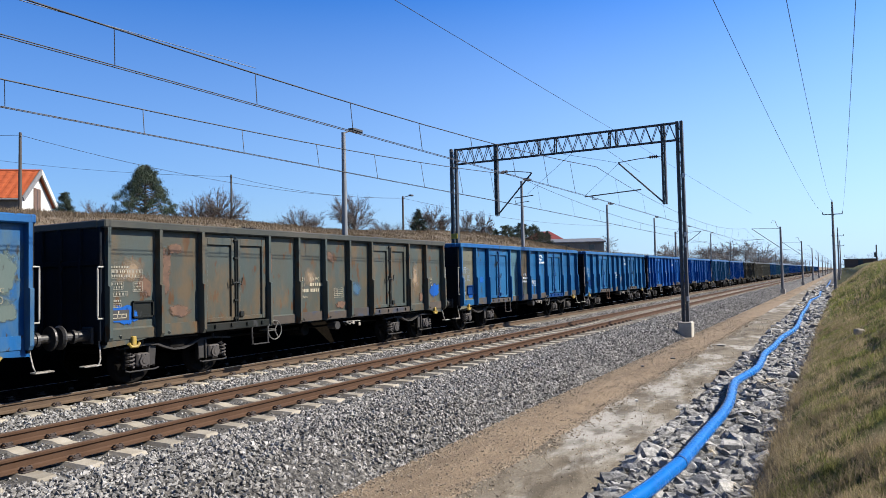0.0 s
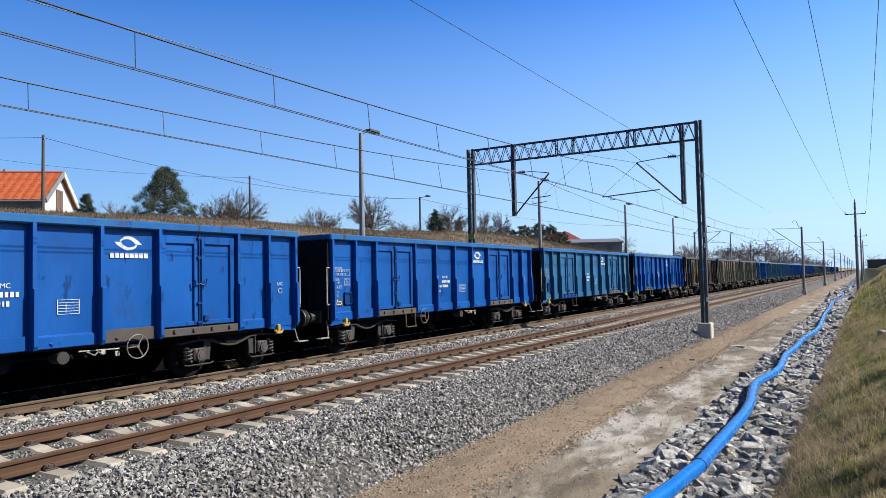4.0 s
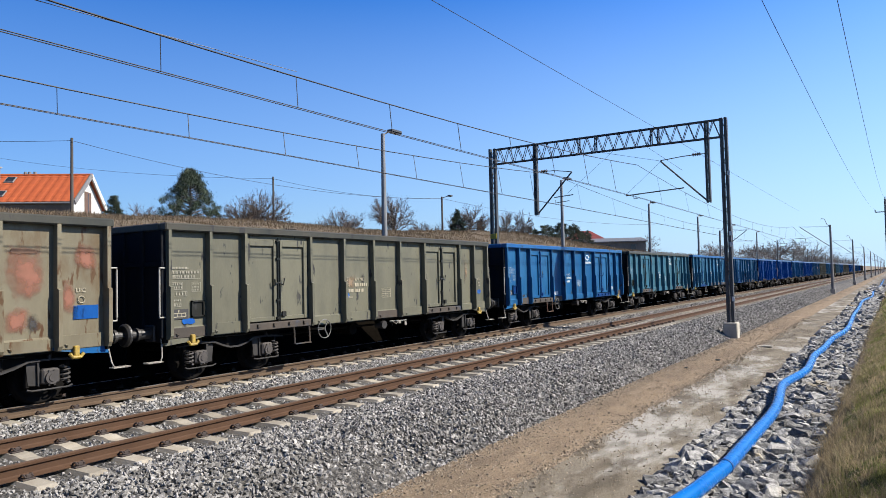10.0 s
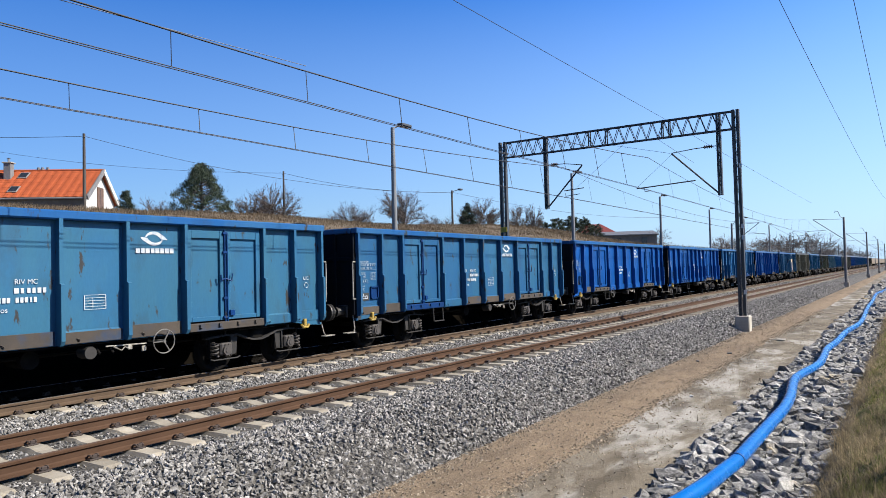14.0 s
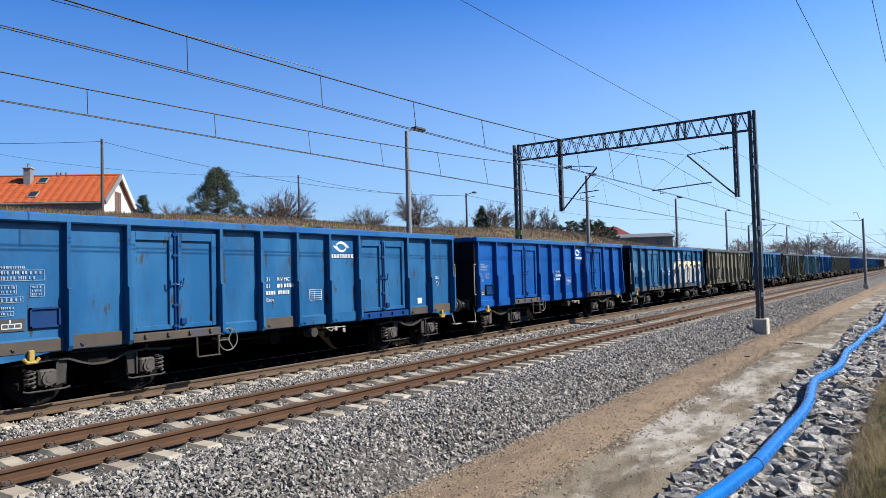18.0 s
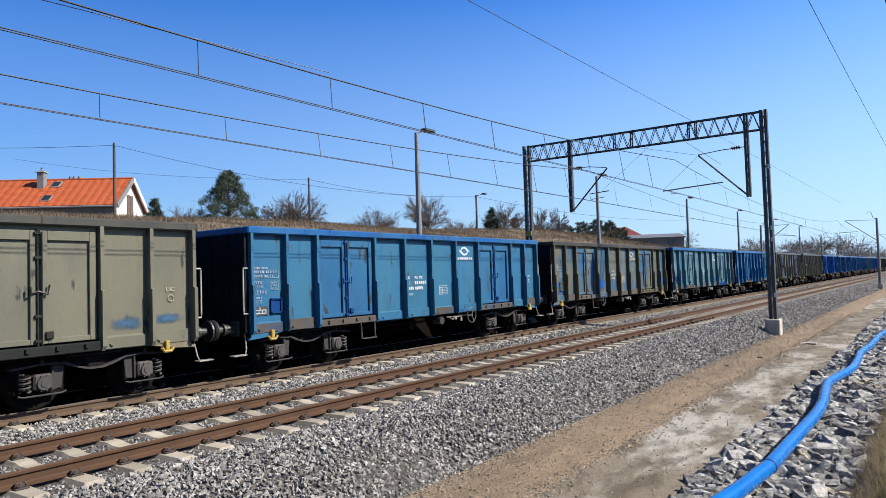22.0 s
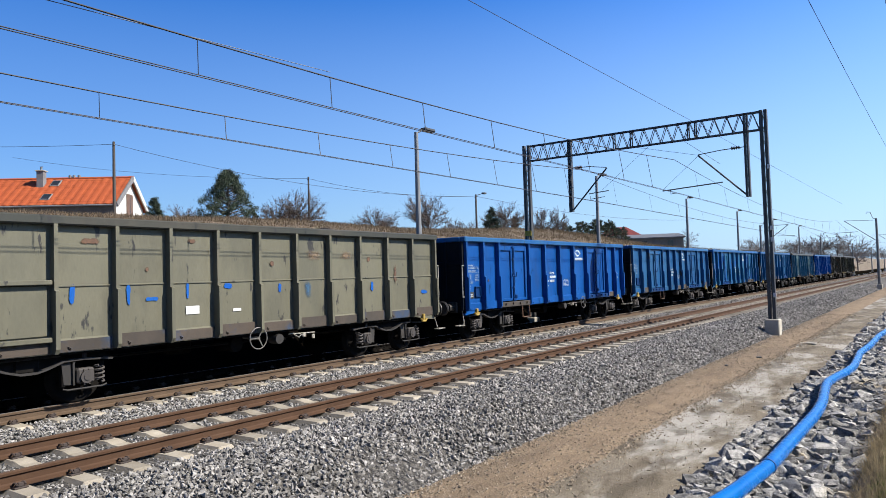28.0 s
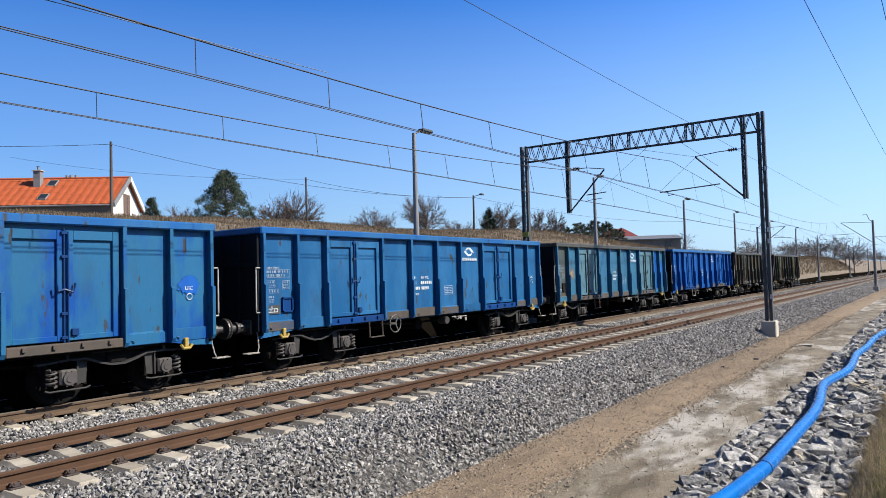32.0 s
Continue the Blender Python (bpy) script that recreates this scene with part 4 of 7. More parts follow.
def build_far_house(name, x, y, z, w, d, h, roof_h, wall, roof, label, ang=0):
    b = thing(name, x, y, z, label, "building")
    b.rotation_euler.z = radians(ang)
    part("wall", Geo().box(-w / 2, w / 2, -d / 2, d / 2, -1.5, h), wall, b)
    g = Geo()
    o = 0.4
    if roof_h > 1.2:
        g.add([(-w / 2 - o, -d / 2 - o, h), (w / 2 + o, -d / 2 - o, h), (w / 2 + o, d / 2 + o, h), (-w / 2 - o, d / 2 + o, h), (-w / 6, 0, h + roof_h), (w / 6, 0, h + roof_h)],
              [(0, 1, 5, 4), (1, 2, 5), (2, 3, 4, 5), (3, 0, 4), (3, 2, 1, 0)])
    else:
        g.add([(-w / 2 - o, -d / 2 - o, h), (w / 2 + o, -d / 2 - o, h), (w / 2 + o, d / 2 + o, h + roof_h), (-w / 2 - o, d / 2 + o, h + roof_h),
               (-w / 2 - o, -d / 2 - o, h - 0.2), (w / 2 + o, -d / 2 - o, h - 0.2), (w / 2 + o, d / 2 + o, h - 0.2), (-w / 2 - o, d / 2 + o, h - 0.2)],
              [(0, 1, 2, 3), (7, 6, 5, 4), (0, 4, 5, 1), (1, 5, 6, 2), (2, 6, 7, 3), (3, 7, 4, 0)])
    part("roof", g, roof, b)
    for i in range(3):
        part("window", Geo().box(-w / 3 + i * w / 3 - 0.5, -w / 3 + i * w / 3 + 0.5, -d / 2 - 0.03, -d / 2 + 0.05, h - 2.0, h - 0.7, 0.02), M_GLASS, b)
    return b


build_far_house("shed", -41.5, 141.5, 6.4, 15, 8, 2.2, 1.1, M_GREYWALL, M_GREYROOF, "long low grey shed with a sheet roof", 25)
build_far_house("house", -52.5, 157, 6.5, 9, 9, 3.6, 2.2, M_GREYWALL, M_REDROOF, "distant house with a dark red hipped roof", 20)


# ---------------------------------------------------------------- trees and scrub
M_BARK = surf("grey_brown_bark", (0.0661, 0.0508, 0.0432), (0.0966, 0.0787, 0.0661), 6, 0.4, 0.6, 0.95)
M_TWIG = surf("fine_brown_twigs", (0.0661, 0.0483, 0.0407), (0.0966, 0.0711, 0.0585), 2, 0.4, 0.6, 0.95, island=0.25)
# distance haze mixed into the far trees' twig and bark colours
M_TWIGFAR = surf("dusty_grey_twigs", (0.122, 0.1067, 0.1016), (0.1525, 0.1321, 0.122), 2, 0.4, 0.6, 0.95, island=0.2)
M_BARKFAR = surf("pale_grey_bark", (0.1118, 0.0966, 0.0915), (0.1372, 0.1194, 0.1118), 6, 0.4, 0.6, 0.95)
M_NEEDLE = surf("dark_pine_needles", (0.0132, 0.0254, 0.0127), (0.0279, 0.0432, 0.0213), 2, 0.4, 0.6, 0.8, island=0.45)
M_SCRUB = surf("brown_scrub", (0.0966, 0.0711, 0.0508), (0.0762, 0.0559, 0.0432), 1, 0.4, 0.6, 0.95, island=0.35)


def blades(n, rng, pos, length, width, lean=0.5, up=1.0):
    """Thin pointed triangles that stand on pos."""
    a = rng.uniform(0, 2 * math.pi, n)
    d = np.stack([np.cos(a), np.sin(a), np.zeros(n)], 1)
    b = rng.uniform(0, 2 * math.pi, n)
    t = np.stack([np.cos(b), np.sin(b), np.zeros(n)], 1) * rng.uniform(0, lean, (n, 1)) + np.array([0, 0, up])
    t /= np.linalg.norm(t, axis=1)[:, None]
    v = np.stack([pos - d * width[:, None], pos + d * width[:, None], pos + t * length[:, None]], 1)
    return v.reshape(-1, 3), np.arange(3 * n).reshape(-1, 3)


def bare_tree(x, y, height, width, seed, label="leafless tree with a fine brown twig crown"):
    """Limbs leave the trunk low and high and bend upwards into a rounded, airy crown of twigs."""
    rng = random.Random(seed)
    z = gz(x, y) - 0.2
    t = thing("bare_tree", x, y, z, label, "tree", "leafless trees on the bank")
    near = y < 110
    bush = height < 3.2
    g, tips = Geo(), []
    lean = Vector((rng.uniform(-0.08, 0.08), rng.uniform(-0.08, 0.08), 1)) * height
    r0 = height * (0.016 if bush else 0.02)
    g.tube([(0, 0, 0), lean * 0.3, lean * 0.6 + Vector((rng.uniform(-0.1, 0.1), 0, 0)), lean * 0.93], r0, 6, radii=[r0, r0 * 0.75, r0 * 0.45, r0 * 0.12], cap=False)
    low = 0.05 if bush else 0.16
    for i in range(46 if near else 20):
        f = low + (0.7 - low) * rng.random() * (0.6 if rng.random() < 0.3 else 1.0)
        a = rng.uniform(0, 6.283)
        e = rng.uniform(-0.75, 1.0)
        k = rng.uniform(0.72, 1.0)
        end = Vector((math.cos(a) * width / 2 * k * math.sqrt(max(0.1, 1 - e * e * 0.9)), math.sin(a) * width / 2 * k * math.sqrt(max(0.1, 1 - e * e * 0.9)), height * (0.55 + 0.43 * e * k)))
        st = lean * f
        mid = st.lerp(end, 0.5) + Vector((0, 0, -0.05 * height * rng.random())) + Vector((rng.uniform(-1, 1), rng.uniform(-1, 1), 0)) * 0.05 * width
        r = r0 * rng.uniform(0.3, 0.5)
        g.tube([st, mid, end], r, 4, radii=[r, r * 0.6, r * 0.18], cap=False)
        for j in range(17 if near else 5):
            u = rng.uniform(0.25, 1.0)
            p = st.lerp(mid, u * 2) if u < 0.5 else mid.lerp(end, u * 2 - 1)
            d = (end - st).normalized() + Vector((rng.uniform(-1, 1), rng.uniform(-1, 1), rng.uniform(-0.4, 1))) * 1.1
            q = p + d.normalized() * width * rng.uniform(0.07, 0.17)
            g.tube([p, p.lerp(q, 0.5) + Vector((0, 0, 0.02 * height)), q], r * 0.3, 3, radii=[r * 0.3, r * 0.2, r * 0.08], cap=False)
            tips.append((p, q))
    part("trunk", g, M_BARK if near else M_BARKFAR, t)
    r2 = np.random.default_rng(seed)
    P, D = [], []
    for p, q in tips:
        for k in range(8 if near else 12):
            c = p.lerp(q, r2.uniform(0.1, 1.05))
            P.append(c)
            D.append((q - p).normalized() + Vector(r2.uniform(-1, 1, 3)) * 0.9 + Vector((0, 0, 0.25)))
    P, D = np.array(P), np.array(D)
    D /= np.linalg.norm(D, axis=1)[:, None]
    n = len(P)
    L = r2.uniform(0.05, 0.13, (n, 1)) * width
    side = np.cross(D, r2.normal(size=(n, 3)))
    side /= np.linalg.norm(side, axis=1)[:, None]
    w = (0.0016 if near else 0.0022) * width
    v = np.stack([P - side * w, P + side * w, P + D * L], 1).reshape(-1, 3)
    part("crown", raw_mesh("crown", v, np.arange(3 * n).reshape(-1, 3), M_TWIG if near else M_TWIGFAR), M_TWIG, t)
    return t


def conifer(x, y, height, width, seed, bare=0.25, label="dark green pine with ragged clumps of needles", pointed=False):
    rng = random.Random(seed)
    r2 = np.random.default_rng(seed)
    z = gz(x, y) - 0.2
    t = thing("pine_tree", x, y, z, label, "tree")
    g = Geo().tube([(0, 0, 0), (0.1, 0, height * 0.5), (0, 0.1, height * 0.97)], 0.1, 7, radii=[0.16 * height / 7, 0.11 * height / 7, 0.02])
    P = []
    for i in range(int(60 + height * 9)):
        f = bare + (1 - bare) * (i / (60 + height * 9)) ** 0.9
        a = rng.uniform(0, 6.28)
        if pointed:
            w = width / 2 * ((1 - f) / (1 - bare)) ** 0.9 * rng.uniform(0.55, 1.05) + 0.12
        else:
            w = width / 2 * max(0.05, 1 - ((f - 0.46) / 0.58) ** 2) ** 0.5 * (1.2 - 0.75 * f) * (0.74 + 0.16 * noise.noise((math.cos(a) * 1.8 + seed, math.sin(a) * 1.8, f * 5)) + rng.uniform(-0.25, 0.25)) + 0.12
        e = Vector((math.cos(a) * w, math.sin(a) * w, f * height + 0.12 * w + rng.uniform(-0.2, 0.3)))
        b = Vector((0, 0, f * height - 0.15 * w))
        g.tube([b, b.lerp(e, 0.6) + Vector((0, 0, -0.05)), e], 0.02, 3, radii=[0.035, 0.02, 0.01], cap=False)
        for k in range(4 if pointed else 5):
            c = b.lerp(e, rng.uniform(0.5, 1.08))
            m = 46
            P.append(np.array(c) + r2.normal(size=(m, 3)) * np.array([0.22, 0.22, 0.16]) * height / 8)
    part("trunk", g, M_BARK, t)
    P = np.concatenate(P)
    n = len(P)
    v, f = blades(n, r2, P, r2.uniform(0.14, 0.34, n) * height / 8, np.full(n, 0.042 * height / 8), 2.0, 0.7)
    part("crown", raw_mesh("crown", v, f, M_NEEDLE), M_NEEDLE, t)
    return t


def old_pine(x, y, height, width, seed):
    """A rounded pine: lobes of needles heaped round an egg-shaped crown, one low bough reaching out."""
    rng, r2 = random.Random(seed), np.random.default_rng(seed)
    t = thing("pine_tree", x, y, gz(x, y) - 0.2, "dark green rounded pine with ragged lobes of needles", "tree")
    g = Geo().tube([(0, 0, 0), (0.1, 0, height * 0.5), (0, 0.1, height * 0.96)], 0.1, 7, radii=[0.15, 0.1, 0.02])
    P = []

    def lobe(c, size, m):
        c = Vector(c)
        b = Vector((0, 0, max(0.2, c.z - 0.35 * math.hypot(c.x, c.y))))
        g.tube([b, b.lerp(c, 0.55) + Vector((0, 0, -0.06)), c], 0.03, 4, radii=[0.045, 0.03, 0.012], cap=False)
        P.append(np.array(c) + r2.normal(size=(m, 3)) * np.array([1, 1, 0.75]) * size)

    for i in range(190):
        f = ((i + rng.random()) / 190) ** 0.9
        w = width / 2 * (math.sin(math.pi * min(1, (0.16 + 0.84 * f) ** 0.78)) ** 0.85 * 1.0 + 0.06)
        a = i * 2.4 + rng.uniform(-0.5, 0.5)
        k = w * (0.88 + 0.38 * noise.noise((math.cos(a) * 2 + seed, math.sin(a) * 2, f * 4))) * rng.uniform(0.6, 1.12)
        lobe((math.cos(a) * k, math.sin(a) * k, height * (0.06 + 0.95 * f) + 0.12 * k), rng.uniform(0.12, 0.2), 150)
    for i in range(9):
        u = 1.4 + 0.2 * i
        lobe((-0.6 * u, -0.8 * u, height * 0.34 + rng.uniform(-0.12, 0.2)), 0.14, 110)
    part("trunk", g, M_BARK, t)
    P = np.concatenate(P)
    n = len(P)
    v, f = blades(n, r2, P, r2.uniform(0.12, 0.28, n), np.full(n, 0.018), 1.6, 0.9)
    part("crown", raw_mesh("crown", v, f, M_NEEDLE), M_NEEDLE, t)
    return t


old_pine(-38.6, 36.2, 5.75, 4.5, 3)
conifer(-45.2, 33.7, 3.9, 2.8, 5, 0.05, "small dark spruce beside the house", True)
conifer(-25.4, 56.1, 3.3, 3.0, 6, 0.05, "small pointed spruce on the bank", True)
conifer(-25.5, 60.8, 2.8, 2.0, 8, 0.05, "small pointed spruce on the bank", True)
FAR_TREES = [(-25.7, 232.4, 9.4), (-23.0, 232.8, 10.5), (-19.9, 233.2, 11.4), (-16.3, 233.6, 11.9), (-13.5, 233.9, 11.3), (-11.4, 234.1, 10.5), (-37.3, 230.3, 11.1), (-31.3, 231.5, 9.1)]
# leafless trees: place, height, width
BARE = [(-36.1, 39.3, 3.6, 3.8), (-34.9, 40.5, 4.4, 4.6), (-30.3, 45.1, 2.9, 3.9), (-28.1, 49.5, 4.4, 4.4), (-43.9, 35.7, 3.4, 3.6), (-24.9, 57.6, 3.9, 4.6), (-24.2, 63.8, 4.0, 3.4), (-22.7, 64.5, 4.2, 2.4),
        (-26.9, 52.8, 2.1, 3.6), (-33.4, 143.8, 4.6, 6.0), (-25.9, 166.3, 3.6, 6.0), (-31.5, 42.4, 1.6, 3.0), (-39.8, 37.6, 2.0, 3.2)]
for _i, (_x, _y, _h, _w) in enumerate(BARE):
    bare_tree(_x, _y, _h, _w, 20 + _i)
for _i, (_x, _y, _h) in enumerate(((-36.0, 94.6, 3.6), (-34.2, 95.6, 4.2), (-33.5, 99.2, 4.6), (-32.5, 101.8, 4.4), (-31.2, 103.5, 3.6))):
    conifer(_x, _y, _h, 4.6, 40 + _i, 0.06, "dark pine in a dense clump")
for _i, (_x, _y, _t) in enumerate(FAR_TREES):
    bare_tree(_x, _y, _t - gz(_x, _y) + 0.2, 11 + 2 * math.sin(_i * 2.1), 60 + _i, "tall leafless tree beyond the cutting")
for _i in range(16):
    _r = random.Random(300 + _i)
    _y = 290 + _i * 16 + _r.uniform(-6, 6)
    bare_tree(-20 - _r.uniform(0, 40), _y, _r.uniform(5, 10), _r.uniform(8, 12), 80 + _i, "distant leafless tree beyond the cutting")


def build_woods():
    """Hazy scrub and woods along the skyline."""
    rng = np.random.default_rng(31)
    P = []
    for k in range(420):
        x = rng.uniform(-330, 170)
        y = rng.uniform(430, 760)
        if -14 < x < 14:
            continue
        h, w = rng.uniform(3, 9), rng.uniform(4, 9)
        m = 130
        q = rng.normal(size=(m, 3))
        q = q / np.linalg.norm(q, axis=1)[:, None] * rng.uniform(0.3, 1, (m, 1)) * np.array([w, w, h * 0.5])
        P.append(q + np.array([x, y, gz(x, y) + h * 0.45]))
    P = np.concatenate(P)
    n = len(P)
    v, f = blades(n, rng, P, rng.uniform(0.7, 2.0, n), np.full(n, 0.12), 1.8, 0.7)
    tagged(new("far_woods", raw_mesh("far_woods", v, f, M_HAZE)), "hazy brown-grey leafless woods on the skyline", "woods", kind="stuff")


# haze put straight into the colour of the skyline twigs
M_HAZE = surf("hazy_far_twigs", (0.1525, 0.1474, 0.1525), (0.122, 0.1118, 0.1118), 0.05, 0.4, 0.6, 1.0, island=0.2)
build_woods()


# ---------------------------------------------------------------- goods wagons
def paint(name, c1, c2, amount=0.5, rust=0.0, scale=0.9, rough=0.42, streak=0.35):
    """Old wagon paint: two tones in blotches, rust in spots."""
    e = 0.5 + (0.5 - amount) * 0.5
    return surf(name, c1, c2, scale, e - 0.07, e + 0.09, rough, 0.0015, 18, (0.062, 0.034, 0.018) if rust > 0.15 else (0.03, 0.03, 0.03) if rust else tuple(v * 0.55 for v in c1), 4.6, 0.625 - rust * 0.13, 0.665 - rust * 0.12,
                stretch=(1, 1, streak), rand=0.06, fine=0.06, spec=0.16, c4=(0.085, 0.058, 0.032) if rust > 0.12 else tuple(v * 0.55 + 0.01 for v in c1), scale4=1.7, lo4=0.54 - rust * 0.13, hi4=0.68 - rust * 0.13,
                stretch4=(1, 1.2, 0.55), amount4=min(0.75, 0.45 + rust))


BLUE = paint("bright_blue_paint", (0.0026, 0.0437, 0.1748), (0.0044, 0.0547, 0.2098), 0.5, 0.0)
BLUE2 = paint("mid_blue_paint", (0.0071, 0.0582, 0.1476), (0.0152, 0.0782, 0.1744), 0.5, 0.08)
BLUE3 = paint("faded_blue_paint", (0.0196, 0.0771, 0.1449), (0.014, 0.0654, 0.1496), 0.5, 0.12)
TEAL = paint("faded_teal_paint", (0.024, 0.088, 0.145), (0.019, 0.082, 0.158), 0.5, 0.12)
TEAL2 = paint("pale_teal_grey_paint", (0.052, 0.112, 0.142), (0.058, 0.112, 0.132), 0.5, 0.1)
GREY = paint("worn_grey_paint", (0.044, 0.055, 0.0513), (0.0477, 0.0495, 0.0404), 0.5, 0.36)
BEIGE = paint("worn_beige_paint", (0.1306, 0.1176, 0.0816), (0.1078, 0.0947, 0.0653), 0.45, 0.22)
BEIGE2 = paint("beige_grey_paint", (0.1019, 0.0989, 0.0719), (0.0853, 0.0839, 0.0629), 0.5, 0.04)
OLIVE = paint("dull_olive_paint", (0.0534, 0.0597, 0.0342), (0.0704, 0.064, 0.0384), 0.5, 0.3, 1.6)
BROWN = paint("brown_worn_paint", (0.0363, 0.032, 0.0213), (0.064, 0.0449, 0.0234), 0.5, 0.35, 1.8)
PATCHC = paint("pale_blue_paint_with_vivid_blotches", (0.0128, 0.0769, 0.1579), (0.0034, 0.0427, 0.1835), 0.4, 0.05, 1.7)
NAVY = paint("grimy_navy_paint", (0.010, 0.058, 0.155), (0.016, 0.066, 0.150), 0.5, 0.1)
TEAL3 = paint("grey_teal_paint", (0.026, 0.088, 0.132), (0.036, 0.094, 0.126), 0.5, 0.08)
PATCHY = paint("grey_brown_paint_with_blue_patches", (0.0853, 0.0874, 0.064), (0.0256, 0.0704, 0.1323), 0.56, 0.07, 1.5)
PATCHB = paint("blue_paint_with_grey_patches", (0.0077, 0.064, 0.1793), (0.0597, 0.0939, 0.0939), 0.42, 0.1, 0.9)
RUSTY = paint("pale_blue_paint_with_rust", (0.0299, 0.0853, 0.1622), (0.0213, 0.0726, 0.1537), 0.5, 0.6, 1.1)
DARK = paint("sooty_olive_paint", (0.0213, 0.0231, 0.0188), (0.0299, 0.0299, 0.0222), 0.5, 0.2)
STEELBLUE = paint("dark_blue_frame_paint", (0.0026, 0.0279, 0.1118), (0.0041, 0.0229, 0.0813), 0.5, 0.03)
STEELGREY = paint("dark_grey_frame_paint", (0.0102, 0.012, 0.0107), (0.0154, 0.0154, 0.0133), 0.5, 0.08)
RIMBLUE = paint("faded_blue_rim_paint", (0.008, 0.062, 0.185), (0.018, 0.078, 0.18), 0.5, 0.1)
RIMGREY = paint("faded_grey_rim_paint", (0.0363, 0.0384, 0.0333), (0.0491, 0.047, 0.0384), 0.5, 0.1)
# blackened colour in place of shade on ends, far side and door gaps
END_SHADE = surf("sooty_end_wall_paint", (0.0051, 0.0081, 0.0132), (0.0092, 0.0092, 0.0102), 1.5, 0.4, 0.6, 0.85, 0.001, 30, rand=0.2, spec=0.1)
SILL = surf("dirty_rusted_sill", (0.0262, 0.021, 0.0158), (0.0402, 0.0298, 0.021), 1.5, 0.4, 0.6, 0.8, 0.001, 30, (0.0105, 0.0245, 0.0524), 1.1, 0.56, 0.66, rand=0.2)
# soot colour taken down to near-black for the shade under the wagons
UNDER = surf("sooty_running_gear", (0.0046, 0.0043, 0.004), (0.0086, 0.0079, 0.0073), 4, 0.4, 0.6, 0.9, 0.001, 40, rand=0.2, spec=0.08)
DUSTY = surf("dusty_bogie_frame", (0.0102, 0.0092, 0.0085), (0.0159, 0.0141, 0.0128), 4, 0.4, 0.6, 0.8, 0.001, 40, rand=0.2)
# wheel dirt darkened further for the shade the wheels turn in
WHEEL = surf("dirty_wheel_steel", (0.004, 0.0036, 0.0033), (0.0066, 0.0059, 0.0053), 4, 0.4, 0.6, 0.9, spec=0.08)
BUFFER = surf("greasy_buffer_steel", (0.0336, 0.0322, 0.0307), (0.0196, 0.0184, 0.0173), 6, 0.4, 0.6, 0.5, metal=0.2)
RAILING = surf("pale_grab_rail_paint", (0.2484, 0.2403, 0.2123), (0.1923, 0.1843, 0.1602), 8, 0.4, 0.6, 0.6)
WHEELRIM = surf("dusty_brake_wheel_paint", (0.1089, 0.1053, 0.0944), (0.0726, 0.069, 0.0617), 8, 0.4, 0.6, 0.6)
DECAL = surf("faded_white_lettering", (0.4058, 0.4254, 0.432), (0.2487, 0.2945, 0.3403), 7, 0.42, 0.62, 0.7)
DECALF = surf("worn_small_print", (0.1963, 0.2422, 0.288), (0.1047, 0.1505, 0.2029), 9, 0.42, 0.62, 0.7)
DECALG = surf("worn_small_print_on_grey", (0.2225, 0.2094, 0.1636), (0.1702, 0.1636, 0.1309), 9, 0.42, 0.62, 0.7)
DECALY = surf("faded_cream_lettering", (0.3011, 0.2683, 0.1898), (0.216, 0.1963, 0.144), 7, 0.42, 0.62, 0.7)
BLACK = surf("black_label_paint", (0.0152, 0.0152, 0.0162), (0.0254, 0.0254, 0.0254), 6, 0.4, 0.6, 0.7)
RUSTLAD = surf("rust_red_ladder_paint", (0.1067, 0.0533, 0.0285), (0.0711, 0.0391, 0.0249), 8, 0.4, 0.6, 0.7)

PITCH, LONG, XO, XP = 14.04, 12.78, 1.42, 1.255
# upright ribs of the three builds: short end bays, long end bays, and many narrow bays with a hatch
PLANS = {"doors": [0.08, 1.05, 1.98, 4.0, 5.22, 6.43, 7.64, 8.87, 10.88, 11.81, 12.70],
         "wide": [0.08, 1.22, 2.29, 4.29, 5.34, 6.39, 7.44, 8.49, 10.49, 11.56, 12.70],
         "hatch": [0.08 + 12.62 * i / 12 for i in range(13)]}
WIDE = (0, 1, 2, 15, 16, 17, 18, 23, 27)


def build_of(n):
    return "hatch" if n == 25 else "wide" if n in WIDE else "doors"


Z_SOLE, Z_PAN, Z_TOP, Z_RIM = 0.90, 1.16, 3.02, 3.21
TEXTS = {}


def text_mesh(s, size, mat):
    """Flat raised letters, upright in the plane of a wagon's side."""
    if (s, mat.name) in TEXTS:
        return TEXTS[s, mat.name]
    cu = bpy.data.curves.new("lettering", "FONT")
    cu.body, cu.size, cu.extrude = s, size, 0.002
    ob = new("lettering", cu)
    me = bpy.data.meshes.new_from_object(ob.evaluated_get(bpy.context.evaluated_depsgraph_get()))
    bpy.data.objects.remove(ob)
    me.transform(Matrix(((0, 0, 1, 0), (1, 0, 0, 0), (0, 1, 0, 0), (0, 0, 0, 1))))
    me.materials.clear()
    me.materials.append(mat)
    TEXTS[s, mat.name] = me
    return me


